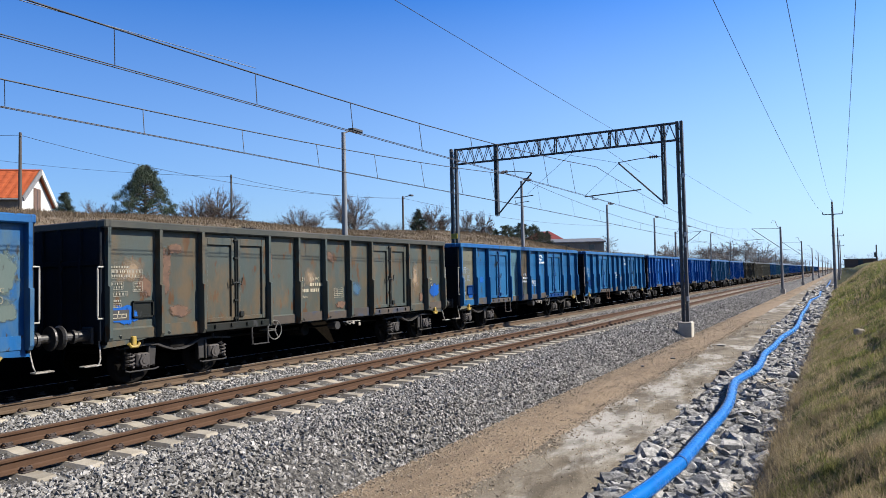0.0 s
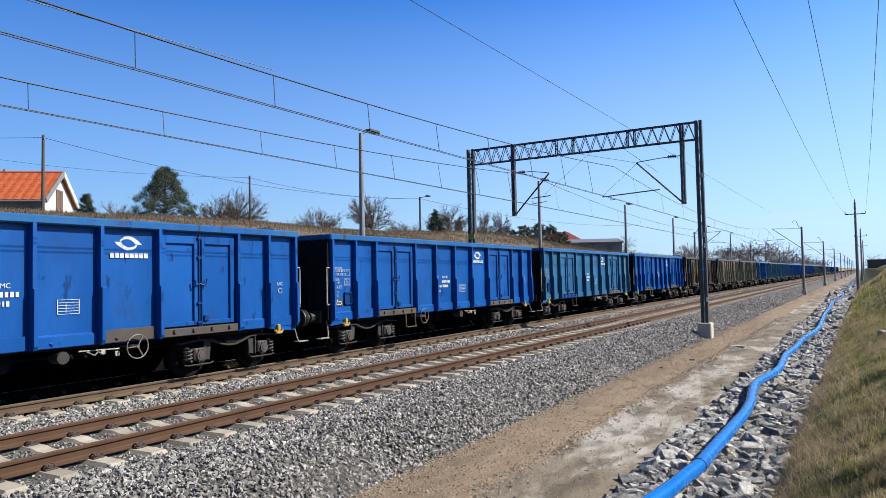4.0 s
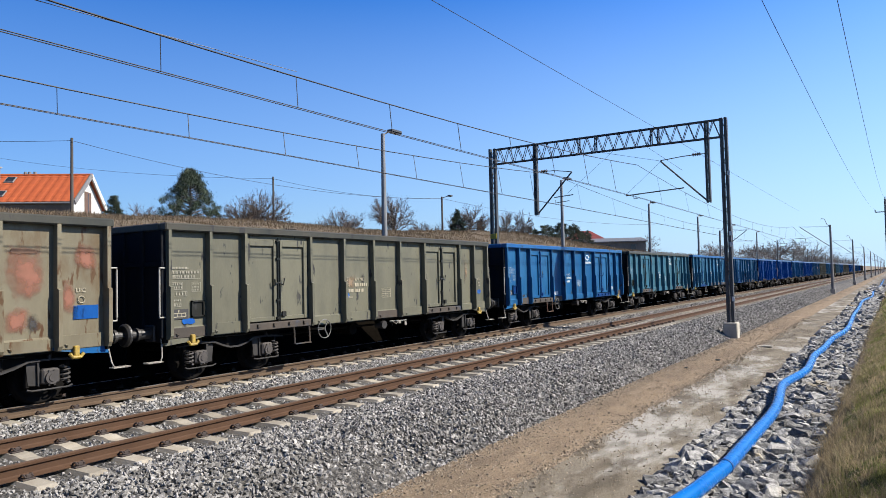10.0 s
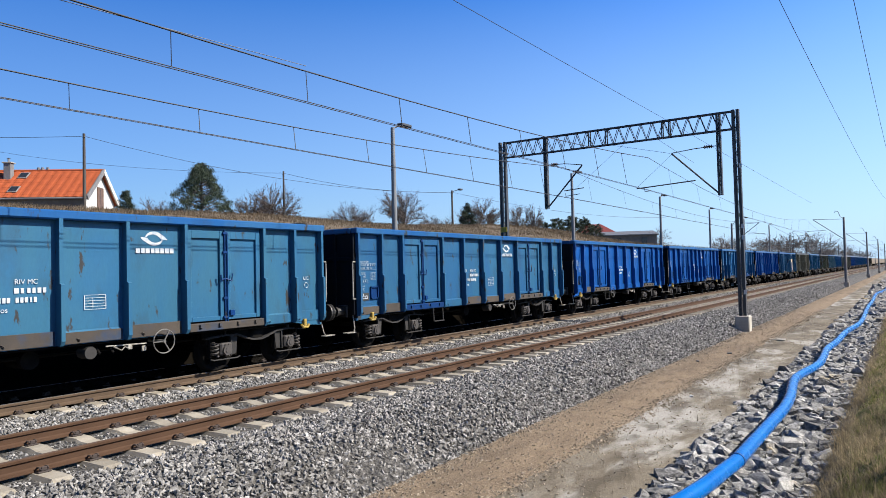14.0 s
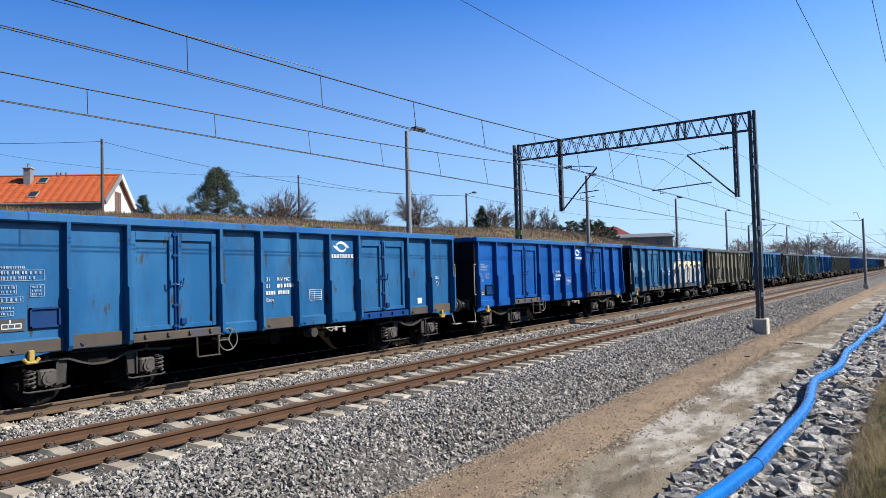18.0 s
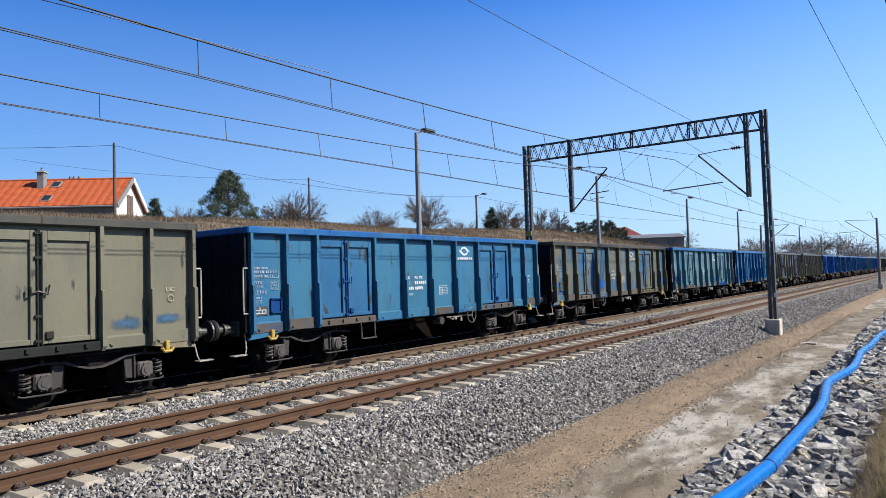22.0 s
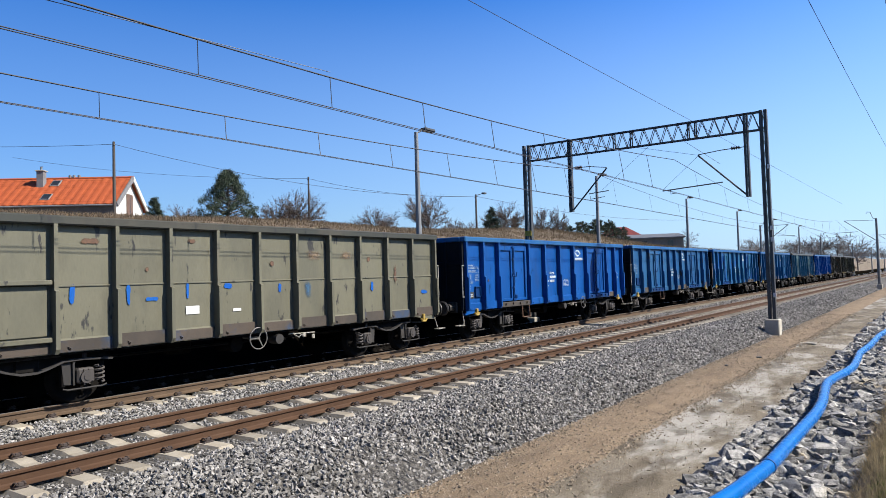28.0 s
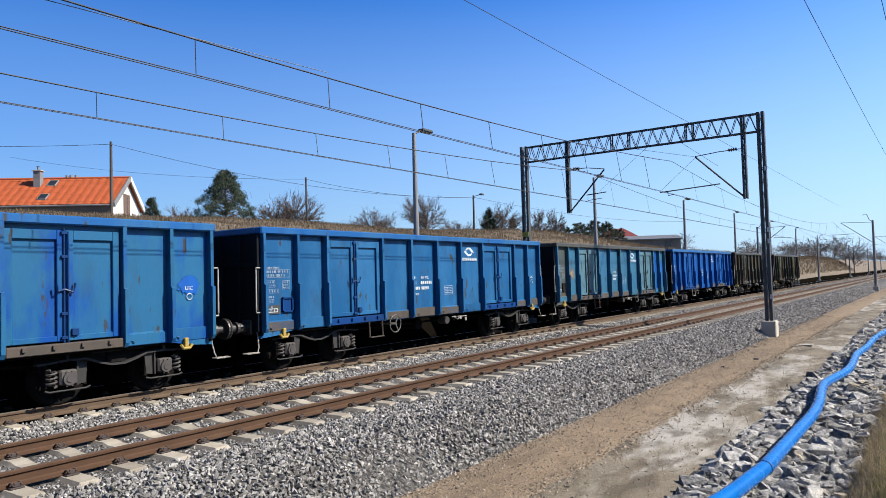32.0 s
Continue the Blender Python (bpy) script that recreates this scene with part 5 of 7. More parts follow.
def post_geo(y, door=False):
    """An upright rib, deeper below than above, with a stepped outline."""
    g = Geo()
    w = 0.034
    out = [(XP - 0.02, Z_SOLE + 0.02), (XO - 0.02, Z_SOLE + 0.02), (XO + 0.03, Z_SOLE + 0.1), (XO + 0.03, 1.95), (XO - 0.02, 1.97), (XO - 0.02, Z_TOP + 0.06), (XP - 0.02, Z_TOP + 0.06)]
    n = len(out)
    vs = [(x, yy, z) for yy in (y - w, y + w) for x, z in out]
    g.add(vs, [(i, (i + 1) % n, n + (i + 1) % n, n + i) for i in range(n)] + [tuple(range(n))[::-1], tuple(range(n, 2 * n))])
    return g


def panel_geo(a, b, mirror=1):
    g = Geo()
    x0, x1 = XP - 0.006, XP
    rows = [(Z_SOLE + 0.02, 0.03), (Z_PAN - 0.03, 0.03), (Z_PAN, 0.0), (1.8, 0.0), (2.42, 0.0), (Z_TOP + 0.05, 0.0)]
    cols = np.linspace(a, b, 5)
    vs = [(x1 + d + 0.008 * noise.noise((y * 1.3, z * 1.5, 6)) * (0 < j < 4), y, z) for z, d in rows for j, y in enumerate(cols)]
    n = 5
    fs = [(j * n + i, j * n + i + 1, (j + 1) * n + i + 1, (j + 1) * n + i) for j in range(len(rows) - 1) for i in range(n - 1)]
    g.add(vs, fs)
    g.box(x0 - 0.004, x0, a, b, Z_SOLE + 0.02, Z_TOP + 0.05)
    return g


def door_geo(a, b):
    """One leaf of a side door: a sheet in a raised frame."""
    g = Geo()
    lo, hi = 1.12, 2.97
    g.box(XP - 0.02, XP + 0.002, a, b, lo, hi)
    t = 0.12
    for q in ((a, a + t, lo, hi), (b - t, b, lo, hi)):
        g.box(XP + 0.002, XP + 0.055, q[0], q[1], q[2], q[3], 0.008)
    for q in ((lo, lo + 0.09), (hi - 0.16, hi)):
        g.box(XP + 0.002, XP + 0.052, a + t, b - t, q[0], q[1], 0.008)
    return g


def latch_geo(y):
    g = Geo()
    g.tube([(XP + 0.075, y, 1.0), (XP + 0.075, y, 3.0)], 0.018, 8)
    g.tube([(XP + 0.07, y + 0.07, 1.05), (XP + 0.07, y + 0.07, 2.95)], 0.014, 6)
    for z in (1.15, 1.55, 2.5, 2.9):
        g.box(XP + 0.03, XP + 0.1, y - 0.05, y + 0.05, z, z + 0.05, 0.006)
    g.tube([(XP + 0.08, y, 1.98), (XP + 0.11, y + 0.14, 1.93), (XP + 0.11, y + 0.17, 2.08)], 0.02, 6)
    g.tube([(XP + 0.08, y, 1.98), (XP + 0.11, y - 0.12, 1.95), (XP + 0.11, y - 0.13, 2.06)], 0.02, 6)
    g.box(XP + 0.05, XP + 0.1, y + 0.12, y + 0.24, 1.2, 1.32, 0.01)
    return g


def wheelset_mesh():
    g = Geo()
    g.tube([(-1.0, 0, 0), (1.0, 0, 0)], 0.085, 12)
    for s in (-1, 1):
        prof = [(0.685, 0.12), (0.69, 0.36), (0.675, 0.42), (0.68, 0.485), (0.71, 0.487), (0.722, 0.462), (0.80, 0.455), (0.81, 0.42), (0.78, 0.38), (0.77, 0.14), (0.80, 0.1)]
        seg, vs, fs, n = 28, [], [], len(prof)
        for k in range(seg):
            a = 2 * math.pi * k / seg
            vs += [(s * x, r * math.cos(a), r * math.sin(a)) for x, r in prof]
        for k in range(seg):
            for i in range(n - 1):
                m = (k + 1) % seg
                fs.append((k * n + i, k * n + i + 1, m * n + i + 1, m * n + i))
        g.add(vs, fs)
        for k in range(4):
            a = math.pi / 2 * k
            g.beam((s * 0.8, 0.13 * math.cos(a), 0.13 * math.sin(a)), (s * 0.785, 0.36 * math.cos(a), 0.36 * math.sin(a)), 0.03)
    return g.mesh("wheelset", WHEEL, True)


FLANGE = [(-1.4, 0.735), (-0.9, 0.775), (-0.55, 0.765), (-0.32, 0.675), (-0.12, 0.62), (0.12, 0.62), (0.32, 0.675), (0.55, 0.765), (0.9, 0.775), (1.4, 0.735)]


def bogie_mesh():
    """Two sooty side frames, blackened further for shade, deeper in the middle, with cross members and brake beams."""
    g = Geo()
    for s in (-1, 1):
        x = s * 1.0
        n = len(FLANGE)
        vs = [(x + e, y, z) for e in (-0.02, 0.02) for y, z in FLANGE + [(q, 0.87) for q, _ in FLANGE[::-1]]]
        m = 2 * n
        g.add(vs, [(i, (i + 1) % m, m + (i + 1) % m, m + i) for i in range(m)] + [(e + i, e + i + 1, e + m - 2 - i, e + m - 1 - i) for e in (0, m) for i in range(n - 1)])
        for e in (-0.9, 0.9):
            g.box(x - 0.05, x + 0.05, e - 0.36, e - 0.30, 0.32, 0.76, 0.01)
            g.box(x - 0.05, x + 0.05, e + 0.30, e + 0.36, 0.32, 0.76, 0.01)
    g.box(-1.05, 1.05, -0.2, 0.2, 0.62, 0.86, 0.03)
    for e in (-1.25, 1.25):
        g.box(-1.0, 1.0, e - 0.06, e + 0.06, 0.6, 0.72, 0.02)
    return g.mesh("bogie", UNDER)


def flange_geo():
    """The sagging lower flange of the near side frame, the thin upper one, and the tie bars under the axle boxes."""
    g = Geo()
    for (ya, za), (yb, zb) in zip(FLANGE, FLANGE[1:]):
        g.beam((1.06, ya, za), (1.06, yb, zb), 0.13, 0.035)
    g.beam((1.06, -0.5, 0.855), (1.06, 0.5, 0.855), 0.1, 0.02)
    for e in (-0.9, 0.9):
        g.tube([(1.12, e - 0.38, 0.30), (1.12, e - 0.3, 0.275), (1.12, e + 0.3, 0.275), (1.12, e + 0.38, 0.30)], 0.017, 6)
        g.tube([(1.1, e, 0.77), (1.1, e, 0.88)], 0.035, 8)
    return g


def bracket_geo():
    """A tapered bracket between an axle box and the frame, with a raised edge."""
    g = Geo()
    for x0, x1, out in ((1.03, 1.06, [(-0.10, 0.34), (0.07, 0.36), (0.11, 0.74), (-0.10, 0.74)]), (1.06, 1.10, [(-0.10, 0.34), (-0.07, 0.34), (-0.06, 0.74), (-0.10, 0.74)])):
        g.add([(x, y, z) for x in (x0, x1) for y, z in out], [(0, 1, 2, 3), (7, 6, 5, 4), (0, 4, 5, 1), (1, 5, 6, 2), (2, 6, 7, 3), (3, 7, 4, 0)])
    return g


def axle_box_geo():
    g = Geo()
    g.box(1.0, 1.17, -0.15, 0.15, 0.36, 0.62, 0.03)
    g.disc((1.18, 0, 0.47), 0.11, 0.025, 16)
    g.disc((1.205, 0, 0.47), 0.06, 0.012, 12)
    for k in (-0.045, 0.045):
        g.box(1.17, 1.19, k - 0.012, k + 0.012, 0.34, 0.6)
    return g


def spring_geo(y):
    g = Geo()
    pts = [(1.1 + 0.075 * math.cos(a), y + 0.075 * math.sin(a), 0.35 + 0.3 * a / 25.0) for a in np.arange(0, 25.2, 0.7)]
    return g.tube(pts, 0.021, 5)


def logo_geo(y, z):
    """A round badge: two crescents that close on each other round an open eye."""
    g = Geo()
    for s in (1, -1):
        n, vs = 14, []
        for k in range(n + 1):
            a = math.pi * (-0.06 + 0.98 * k / n)
            tip = 0.10 * max(0.0, 1 - k / 4)
            vs.append((XP + 0.006, y + s * (0.19 * math.cos(a) + tip), z + s * 0.135 * math.sin(a)))
            r = 0.105 + 0.06 * (k / n) ** 2
            vs.append((XP + 0.006, y + s * (r * math.cos(a) + 0.4 * tip), z + s * 0.62 * r * math.sin(a)))
        g.add(vs, [(2 * k, 2 * k + 1, 2 * k + 3, 2 * k + 2) for k in range(n)])
    return g


def bars_geo(rows, x=XP + 0.02):
    """Bars for writing: rows of (y0, z0, lengths..., height)."""
    g = Geo()
    for y, z, h, runs in rows:
        for r in runs:
            if r > 0:
                g.add([(x, y, z), (x, y + r, z), (x, y + r, z + h), (x, y, z + h)], [(0, 1, 2, 3)])
            y += abs(r)
    return g


def small_print(y, z, rows, cols, h=0.042, seed=0, box=True, x=XP + 0.02):
    """Rows of tiny bars for print too small to read, in a thin frame."""
    r = random.Random(seed)
    out = []
    for i in range(rows):
        runs = []
        for c in range(cols):
            runs += [h * r.uniform(0.3, 0.62), -h * r.choice((0.3, 0.45, 0.9))]
        out.append((y, z - i * h * 1.7, h, runs))
    if box:
        wd = max(sum(abs(q) for q in o[3]) for o in out) + 0.03
        lo, hi = z - (rows - 1) * h * 1.7 - 0.02, z + h + 0.02
        out += [(y - 0.02, lo, 0.007, (wd,)), (y - 0.02, hi - 0.007, 0.007, (wd,)), (y - 0.02, lo, hi - lo, (0.007, -(wd - 0.014), 0.007))]
    return bars_geo(out, x)


def wagon_template(kind):
    """An open goods wagon; y runs from its leading end backwards, x = 0 is the middle of the track, z = 0 the rail."""
    w = thing("open_wagon", 0, 0, 0, "", "goods wagon", "wagons of the coal train")
    R = {}

    def put(role, name, geo, mat, parent=None, label="", smooth=False):
        o = part(name, geo, mat, parent or w, label, smooth)
        o["role"] = role
        o.data.materials[0] = mat
        if role in ("fine", "mark") or name == "badge_lettering":
            tagged(o, "rows of small worn lettering", kind="stuff")
        return o

    posts = PLANS[kind]
    doors = [(posts[2], posts[3]), (posts[7], posts[8])] if kind != "hatch" else []
    # underframe
    g = Geo()
    for s in (-1, 1):
        g.box(s * 1.18 - 0.06, s * 1.18 + 0.06, 0.06, LONG - 0.06, 0.88, 1.16, 0.01)
        g.box(s * 0.3 - 0.05, s * 0.3 + 0.05, 0.06, LONG - 0.06, 0.82, 1.1)
    g.box(-1.3, 1.3, 0.02, 0.1, 0.86, 1.2, 0.01)
    g.box(-1.3, 1.3, LONG - 0.1, LONG - 0.02, 0.86, 1.2, 0.01)
    for y in np.arange(2.5, LONG - 2, 1.3):
        g.box(-1.2, 1.2, y - 0.05, y + 0.05, 0.9, 1.1)
    g.box(-1.22, 1.22, 0.05, LONG - 0.05, 1.14, 1.19)
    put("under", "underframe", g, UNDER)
    # ends
    for y, d in ((0.03, -1), (LONG - 0.03, 1)):
        g = Geo()
        g.box(-1.3, 1.3, y - 0.012, y + 0.012, 1.1, Z_TOP + 0.05)
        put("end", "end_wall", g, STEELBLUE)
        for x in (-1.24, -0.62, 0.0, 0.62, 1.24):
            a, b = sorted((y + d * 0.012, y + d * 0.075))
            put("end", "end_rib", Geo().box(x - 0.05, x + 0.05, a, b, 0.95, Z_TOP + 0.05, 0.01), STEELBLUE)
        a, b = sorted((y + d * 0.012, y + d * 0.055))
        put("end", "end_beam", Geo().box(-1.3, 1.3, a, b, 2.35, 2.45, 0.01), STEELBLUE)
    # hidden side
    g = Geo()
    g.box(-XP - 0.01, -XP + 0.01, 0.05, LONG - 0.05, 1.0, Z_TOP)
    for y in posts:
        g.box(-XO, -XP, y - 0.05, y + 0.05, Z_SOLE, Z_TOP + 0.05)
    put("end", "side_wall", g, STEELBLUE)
    for s in (-1, 1):
        g = Geo()
        a, b = sorted((s * (XP - 0.08), s * (XO - 0.015)))
        g.box(a, b, -0.02, LONG + 0.02, Z_RIM - 0.16, Z_RIM, 0.025)
        put("rim", "top_rail", g, STEELBLUE)
    for y in (0.02, LONG - 0.02):
        g = Geo().box(-XP + 0.08, XP - 0.08, y - 0.05, y + 0.05, Z_RIM - 0.15, Z_RIM - 0.003, 0.02)
        put("rim", "top_rail", g, STEELBLUE)
    for i, y in enumerate(posts):
        put("post", "rib", post_geo(y), STEELBLUE)
    k = 0
    for a, b in zip(posts, posts[1:]):
        if any(abs(a - d[0]) < 0.01 for d in doors):
            m = (a + b) / 2
            put("door%d" % len([1 for d in doors if d[0] <= a]), "door", door_geo(a + 0.06, m - 0.015), BLUE)
            put("door%d" % len([1 for d in doors if d[0] <= a]), "door", door_geo(m + 0.015, b - 0.06), BLUE)
            put("latch", "door_latch", latch_geo(m - 0.03), STEELBLUE)
            put("post", "door_lintel", Geo().box(XP - 0.03, XP + 0.03, a + 0.05, b - 0.05, 2.965, 3.07), STEELBLUE)
            # dark sheet behind the leaves, painted for the shade in their gap
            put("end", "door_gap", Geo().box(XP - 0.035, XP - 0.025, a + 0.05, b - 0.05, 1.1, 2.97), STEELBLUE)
            g = Geo().box(XP - 0.03, XO - 0.01, a + 0.05, b - 0.05, 0.93, 1.09, 0.012)
            for y in np.linspace(a + 0.3, b - 0.3, 4):
                g.box(XO - 0.01, XO + 0.03, y - 0.03, y + 0.03, 1.0, 1.07, 0.005)
            put("sill", "door_sill", g, SILL)
        else:
            put("panel%d" % k, "panel", panel_geo(a + 0.03, b - 0.03), BLUE)
            g = Geo().box(XP + 0.032, XP + 0.044, a + 0.06, b - 0.06, Z_SOLE + 0.03, 1.13 + 0.04 * (k % 2), 0.004)
            g.tube([(XP + 0.05, (a + b) / 2 - 0.3, 1.02), (XP + 0.075, (a + b) / 2 - 0.27, 1.0), (XP + 0.05, (a + b) / 2 - 0.26, 0.97)], 0.012, 5)
            put("plate", "sole_plate", g, SILL)
            k += 1
    if kind == "hatch":
        g = Geo().box(XP + 0.005, XP + 0.04, posts[1] + 0.12, posts[2] - 0.1, 1.22, 2.05, 0.008)
        put("door1", "hatch_door", g, BEIGE)
        put("post", "hatch_beam", Geo().box(XP, XO - 0.02, posts[1] + 0.07, posts[2] - 0.06, 2.06, 2.14, 0.01), STEELGREY)
        for j, (a, b) in enumerate(zip(posts, posts[1:])):
            if j != 1:
                put("panel%d" % j, "stiffener", Geo().box(XP + 0.001, XP + 0.022, a + 0.06, b - 0.06, 2.02, 2.05, 0.006), BEIGE)
        put("post", "hatch_sill", Geo().box(XP, XO - 0.03, posts[1] + 0.07, posts[2] - 0.06, 1.12, 1.2, 0.01), STEELGREY)
    for y, d in ((0.03, 1), (LONG - 0.03, -1)):
        out = [(y, 0.80), (y + d * 0.45, 0.83), (y + d * 1.0, 0.93), (y + d * 1.0, 0.98), (y, 0.98)]
        g = Geo().add([(x, q, z) for x in (XP - 0.03, XP + 0.03) for q, z in out], [(0, 1, 2, 3, 4), (9, 8, 7, 6, 5)] + [(i, (i + 1) % 5, 5 + (i + 1) % 5, 5 + i) for i in range(5)])
        put("panel0", "corner_gusset", g, BLUE)
    # small holder, grab rails, steps, hooks
    g = Geo()
    ya, yb = posts[0] + 0.56, posts[1] - 0.1
    for q in ((ya, ya + 0.03, 1.33, 1.66), (yb - 0.03, yb, 1.33, 1.66), (ya, yb, 1.33, 1.36), (ya, yb, 1.63, 1.66)):
        g.box(XP + 0.012, XP + 0.05, *q)
    g.box(XP + 0.006, XP + 0.014, ya + 0.03, yb - 0.03, 1.36, 1.63)
    put("holder", "label_holder", g, STEELBLUE)
    for y, d in ((0.02, -1), (LONG - 0.02, 1)):
        e = y + d * 0.13
        put("grab", "grab_rail", Geo().tube([(1.3, y, 1.36), (1.32, e, 1.36), (1.32, e, 1.42), (1.32, e, 2.26), (1.32, e, 2.32), (1.3, y, 2.32)], 0.017, 8), RAILING)
        g = Geo().tube([(1.2, y + d * 0.02, 0.95), (1.28, y + d * 0.05, 0.62), (1.3, y + d * 0.1, 0.50), (1.3, y + d * 0.34, 0.50)], 0.015, 6)
        g.box(1.18, 1.34, min(y + d * 0.06, y + d * 0.4), max(y + d * 0.06, y + d * 0.4), 0.495, 0.52, 0.006)
        put("step", "shunter_step", g, LEVER)
        h = y - d * 0.62
        g = Geo().box(1.27, 1.36, h - 0.045, h + 0.045, 0.8, 0.98, 0.012)
        g.tube([(1.34, h - 0.12, 0.85), (1.34, h - 0.07, 0.785), (1.34, h + 0.07, 0.785), (1.34, h + 0.12, 0.85)], 0.032, 8)
        put("hook", "tow_hook", g, YELLOWHOOK)
        for s in (-1, 1):
            g = Geo()
            x = s * 0.875
            g.box(x - 0.16, x + 0.16, min(y, y + d * 0.06), max(y, y + d * 0.06), 0.88, 1.2, 0.02)
            g.tube([(x, y, 1.04), (x, y + d * 0.34, 1.04)], 0.105, 16)
            g.tube([(x, y + d * 0.30, 1.04), (x, y + d * 0.36, 1.04)], 0.13, 16)
            g.tube([(x, y + d * 0.3, 1.04), (x, y + d * 0.57, 1.04)], 0.08, 14)
            g.tube([(x, y + d * 0.56, 1.04), (x, y + d * 0.59, 1.04), (x, y + d * 0.625, 1.04)], 0.2, 18, radii=[0.22, 0.225, 0.19])
            put("buffer", "buffer", g, BUFFER)
        g = Geo().tube([(0, y, 1.0), (0, y + d * 0.3, 0.98), (0, y + d * 0.5, 0.8)], 0.05, 8)
        put("under", "screw_coupling", g, UNDER)
    # brake wheel, ladder, brake gear
    yb = 4.42 if kind != "hatch" else 6.3
    g = Geo().ring((XO - 0.02, yb, 0.82), "x", 0.225, 0.012, 26, 6)
    for a in (0.5, 2.6, 4.7):
        g.beam((XO - 0.02, yb, 0.82), (XO - 0.02, yb + 0.235 * math.sin(a), 0.82 + 0.235 * math.cos(a)), 0.02)
    g.tube([(0.9, yb, 0.82), (XO, yb, 0.82)], 0.03, 8)
    put("wheel", "brake_wheel", g, WHEELRIM)
    if kind != "hatch":
        g = Geo()
        e = posts[3] - 0.1
        for y in (e - 0.5, e):
            g.tube([(XO - 0.04, y, 0.98), (XO - 0.02, y, 0.54)], 0.02, 6)
        g.box(XO - 0.06, XO + 0.03, e - 0.51, e + 0.01, 0.528, 0.552, 0.004)
        put("ladder", "ladder_step", g, RAILING)
    g = Geo()
    g.disc((0.5, 6.2, 0.68), 0.16, 0.3, 14)
    g.box(-0.2, 0.2, 4.9, 5.5, 0.55, 0.85, 0.03)
    for y in (7.2, 7.45):
        g.tube([(0.9, y, 0.95), (1.2, y, 0.7)], 0.02, 6)
    g.tube([(0.7, 3.2, 0.72), (0.7, 9.6, 0.72)], 0.03, 6)
    put("under", "brake_gear", g, UNDER)
    g = Geo()
    for y, z in ((7.72, 0.72), (8.0, 0.66)):
        g.box(1.2, 1.23, y, y + 0.09, z, z + 0.1, 0.008)
    g.tube([(1.21, 7.45, 0.80), (1.22, 7.6, 0.72), (1.22, 7.66, 0.78), (1.22, 7.75, 0.74)], 0.014, 6)
    g.tube([(1.21, 7.3, 0.82), (1.21, 8.1, 0.80)], 0.014, 6)
    put("lever", "brake_changeover_lever", g, LEVER)
    g = Geo().disc((1.12, 7.0, 0.74), 0.11, 0.14, 16)
    put("under", "brake_valve", g, DUSTY)
    # running gear
    for yc in (1.88, LONG - 1.88):
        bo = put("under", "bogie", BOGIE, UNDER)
        bo.location = (0, yc, 0)
        put("axle", "frame_flange", FLANGES, DUSTY, bo, "dusty sagging flange of the side frame")
        for e in (-0.9, 0.9):
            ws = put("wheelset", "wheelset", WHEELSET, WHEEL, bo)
            ws.location = (0, e, 0.46)
            ab = put("axle", "axle_box", AXLEBOX, AXLEMAT, bo, "grey axle box with a round cover")
            ab.location = (0, e, 0)
            q = math.copysign(0.26, e)
            sp = put("axle", "coil_spring", SPRING, AXLEMAT, bo)
            sp.location = (0, e + q, 0)
            br = put("axle", "bracket", BRACKET, DUSTY, bo)
            br.location = (0, e - q, 0)
            br.scale.y = math.copysign(1, -e)
    # writing and badge
    if kind != "hatch":
        pa, pb = posts[0] + 0.12, posts[1]
        put("fine", "lettering", small_print(pa, 2.3, 1, 12, 0.04, 1, False), DECALF)
        put("fine", "lettering", small_print(pa + 0.02, 2.21, 2, 11, 0.05, 2), DECALF)
        put("fine", "lettering", small_print(pa + 0.02, 1.98, 2, 5, 0.04, 3), DECALF)
        put("fine", "lettering", small_print(pa + 0.48, 1.98, 3, 5, 0.035, 4), DECALF)
        put("fine", "lettering", small_print(pa + 0.02, 1.78, 1, 5, 0.05, 5), DECALF)
        put("fine", "lettering", small_print(pa + 0.02, 1.66, 1, 6, 0.035, 6, False), DECALF)
        put("fine", "lettering", small_print(pa + 0.02, 1.57, 1, 5, 0.035, 7), DECALF)
        put("black", "load_table", bars_geo([(pa - 0.02, 1.30, 0.2, (0.4,))], XP + 0.018), BLACK)
        put("mark", "lettering", bars_geo([(pa + 0.02, 1.34, 0.015, (0.3,)), (pa + 0.02, 1.41, 0.015, (0.3,)), (pa + 0.02, 1.34, 0.08, (0.015, -0.08, 0.015, -0.08, 0.015, -0.08, 0.015)), (pa + 0.14, 1.43, 0.05, (0.02,))], XP + 0.022), DECAL)
        yn = posts[4] + 0.2
        put("mark", "wagon_number", bars_geo([(yn + 0.32, 1.83, 0.085, (0.07, -0.03, 0.05, -0.05, 0.05, -0.03, 0.05, -0.03, 0.06, -0.03, 0.05)),
                                              (yn, 1.68, 0.085, (0.05, -0.02, 0.05, -0.02, 0.05, -0.02, 0.05, -0.08, 0.05, -0.02, 0.05, -0.02, 0.05, -0.03, 0.03, -0.03, 0.05))]), DECAL)
        t = put("mark", "lettering", text_mesh("RIV MC", 0.115, DECAL), DECAL)
        t.location = (XP + 0.02, yn + 0.32, 1.98)
        for z, s in ((1.98, "31"), (1.83, "51")):
            t = put("mark", "lettering", text_mesh(s, 0.125, DECAL), DECAL)
            t.location = (XP + 0.02, yn, z)
        t = put("mark", "lettering", text_mesh("Eaos", 0.12, DECAL), DECAL)
        t.location = (XP + 0.02, yn, 1.53)
        ym = posts[5] + 0.45
        rows = [(ym, 1.5 + 0.05 * i, 0.008, (0.4,)) for i in range(6)]
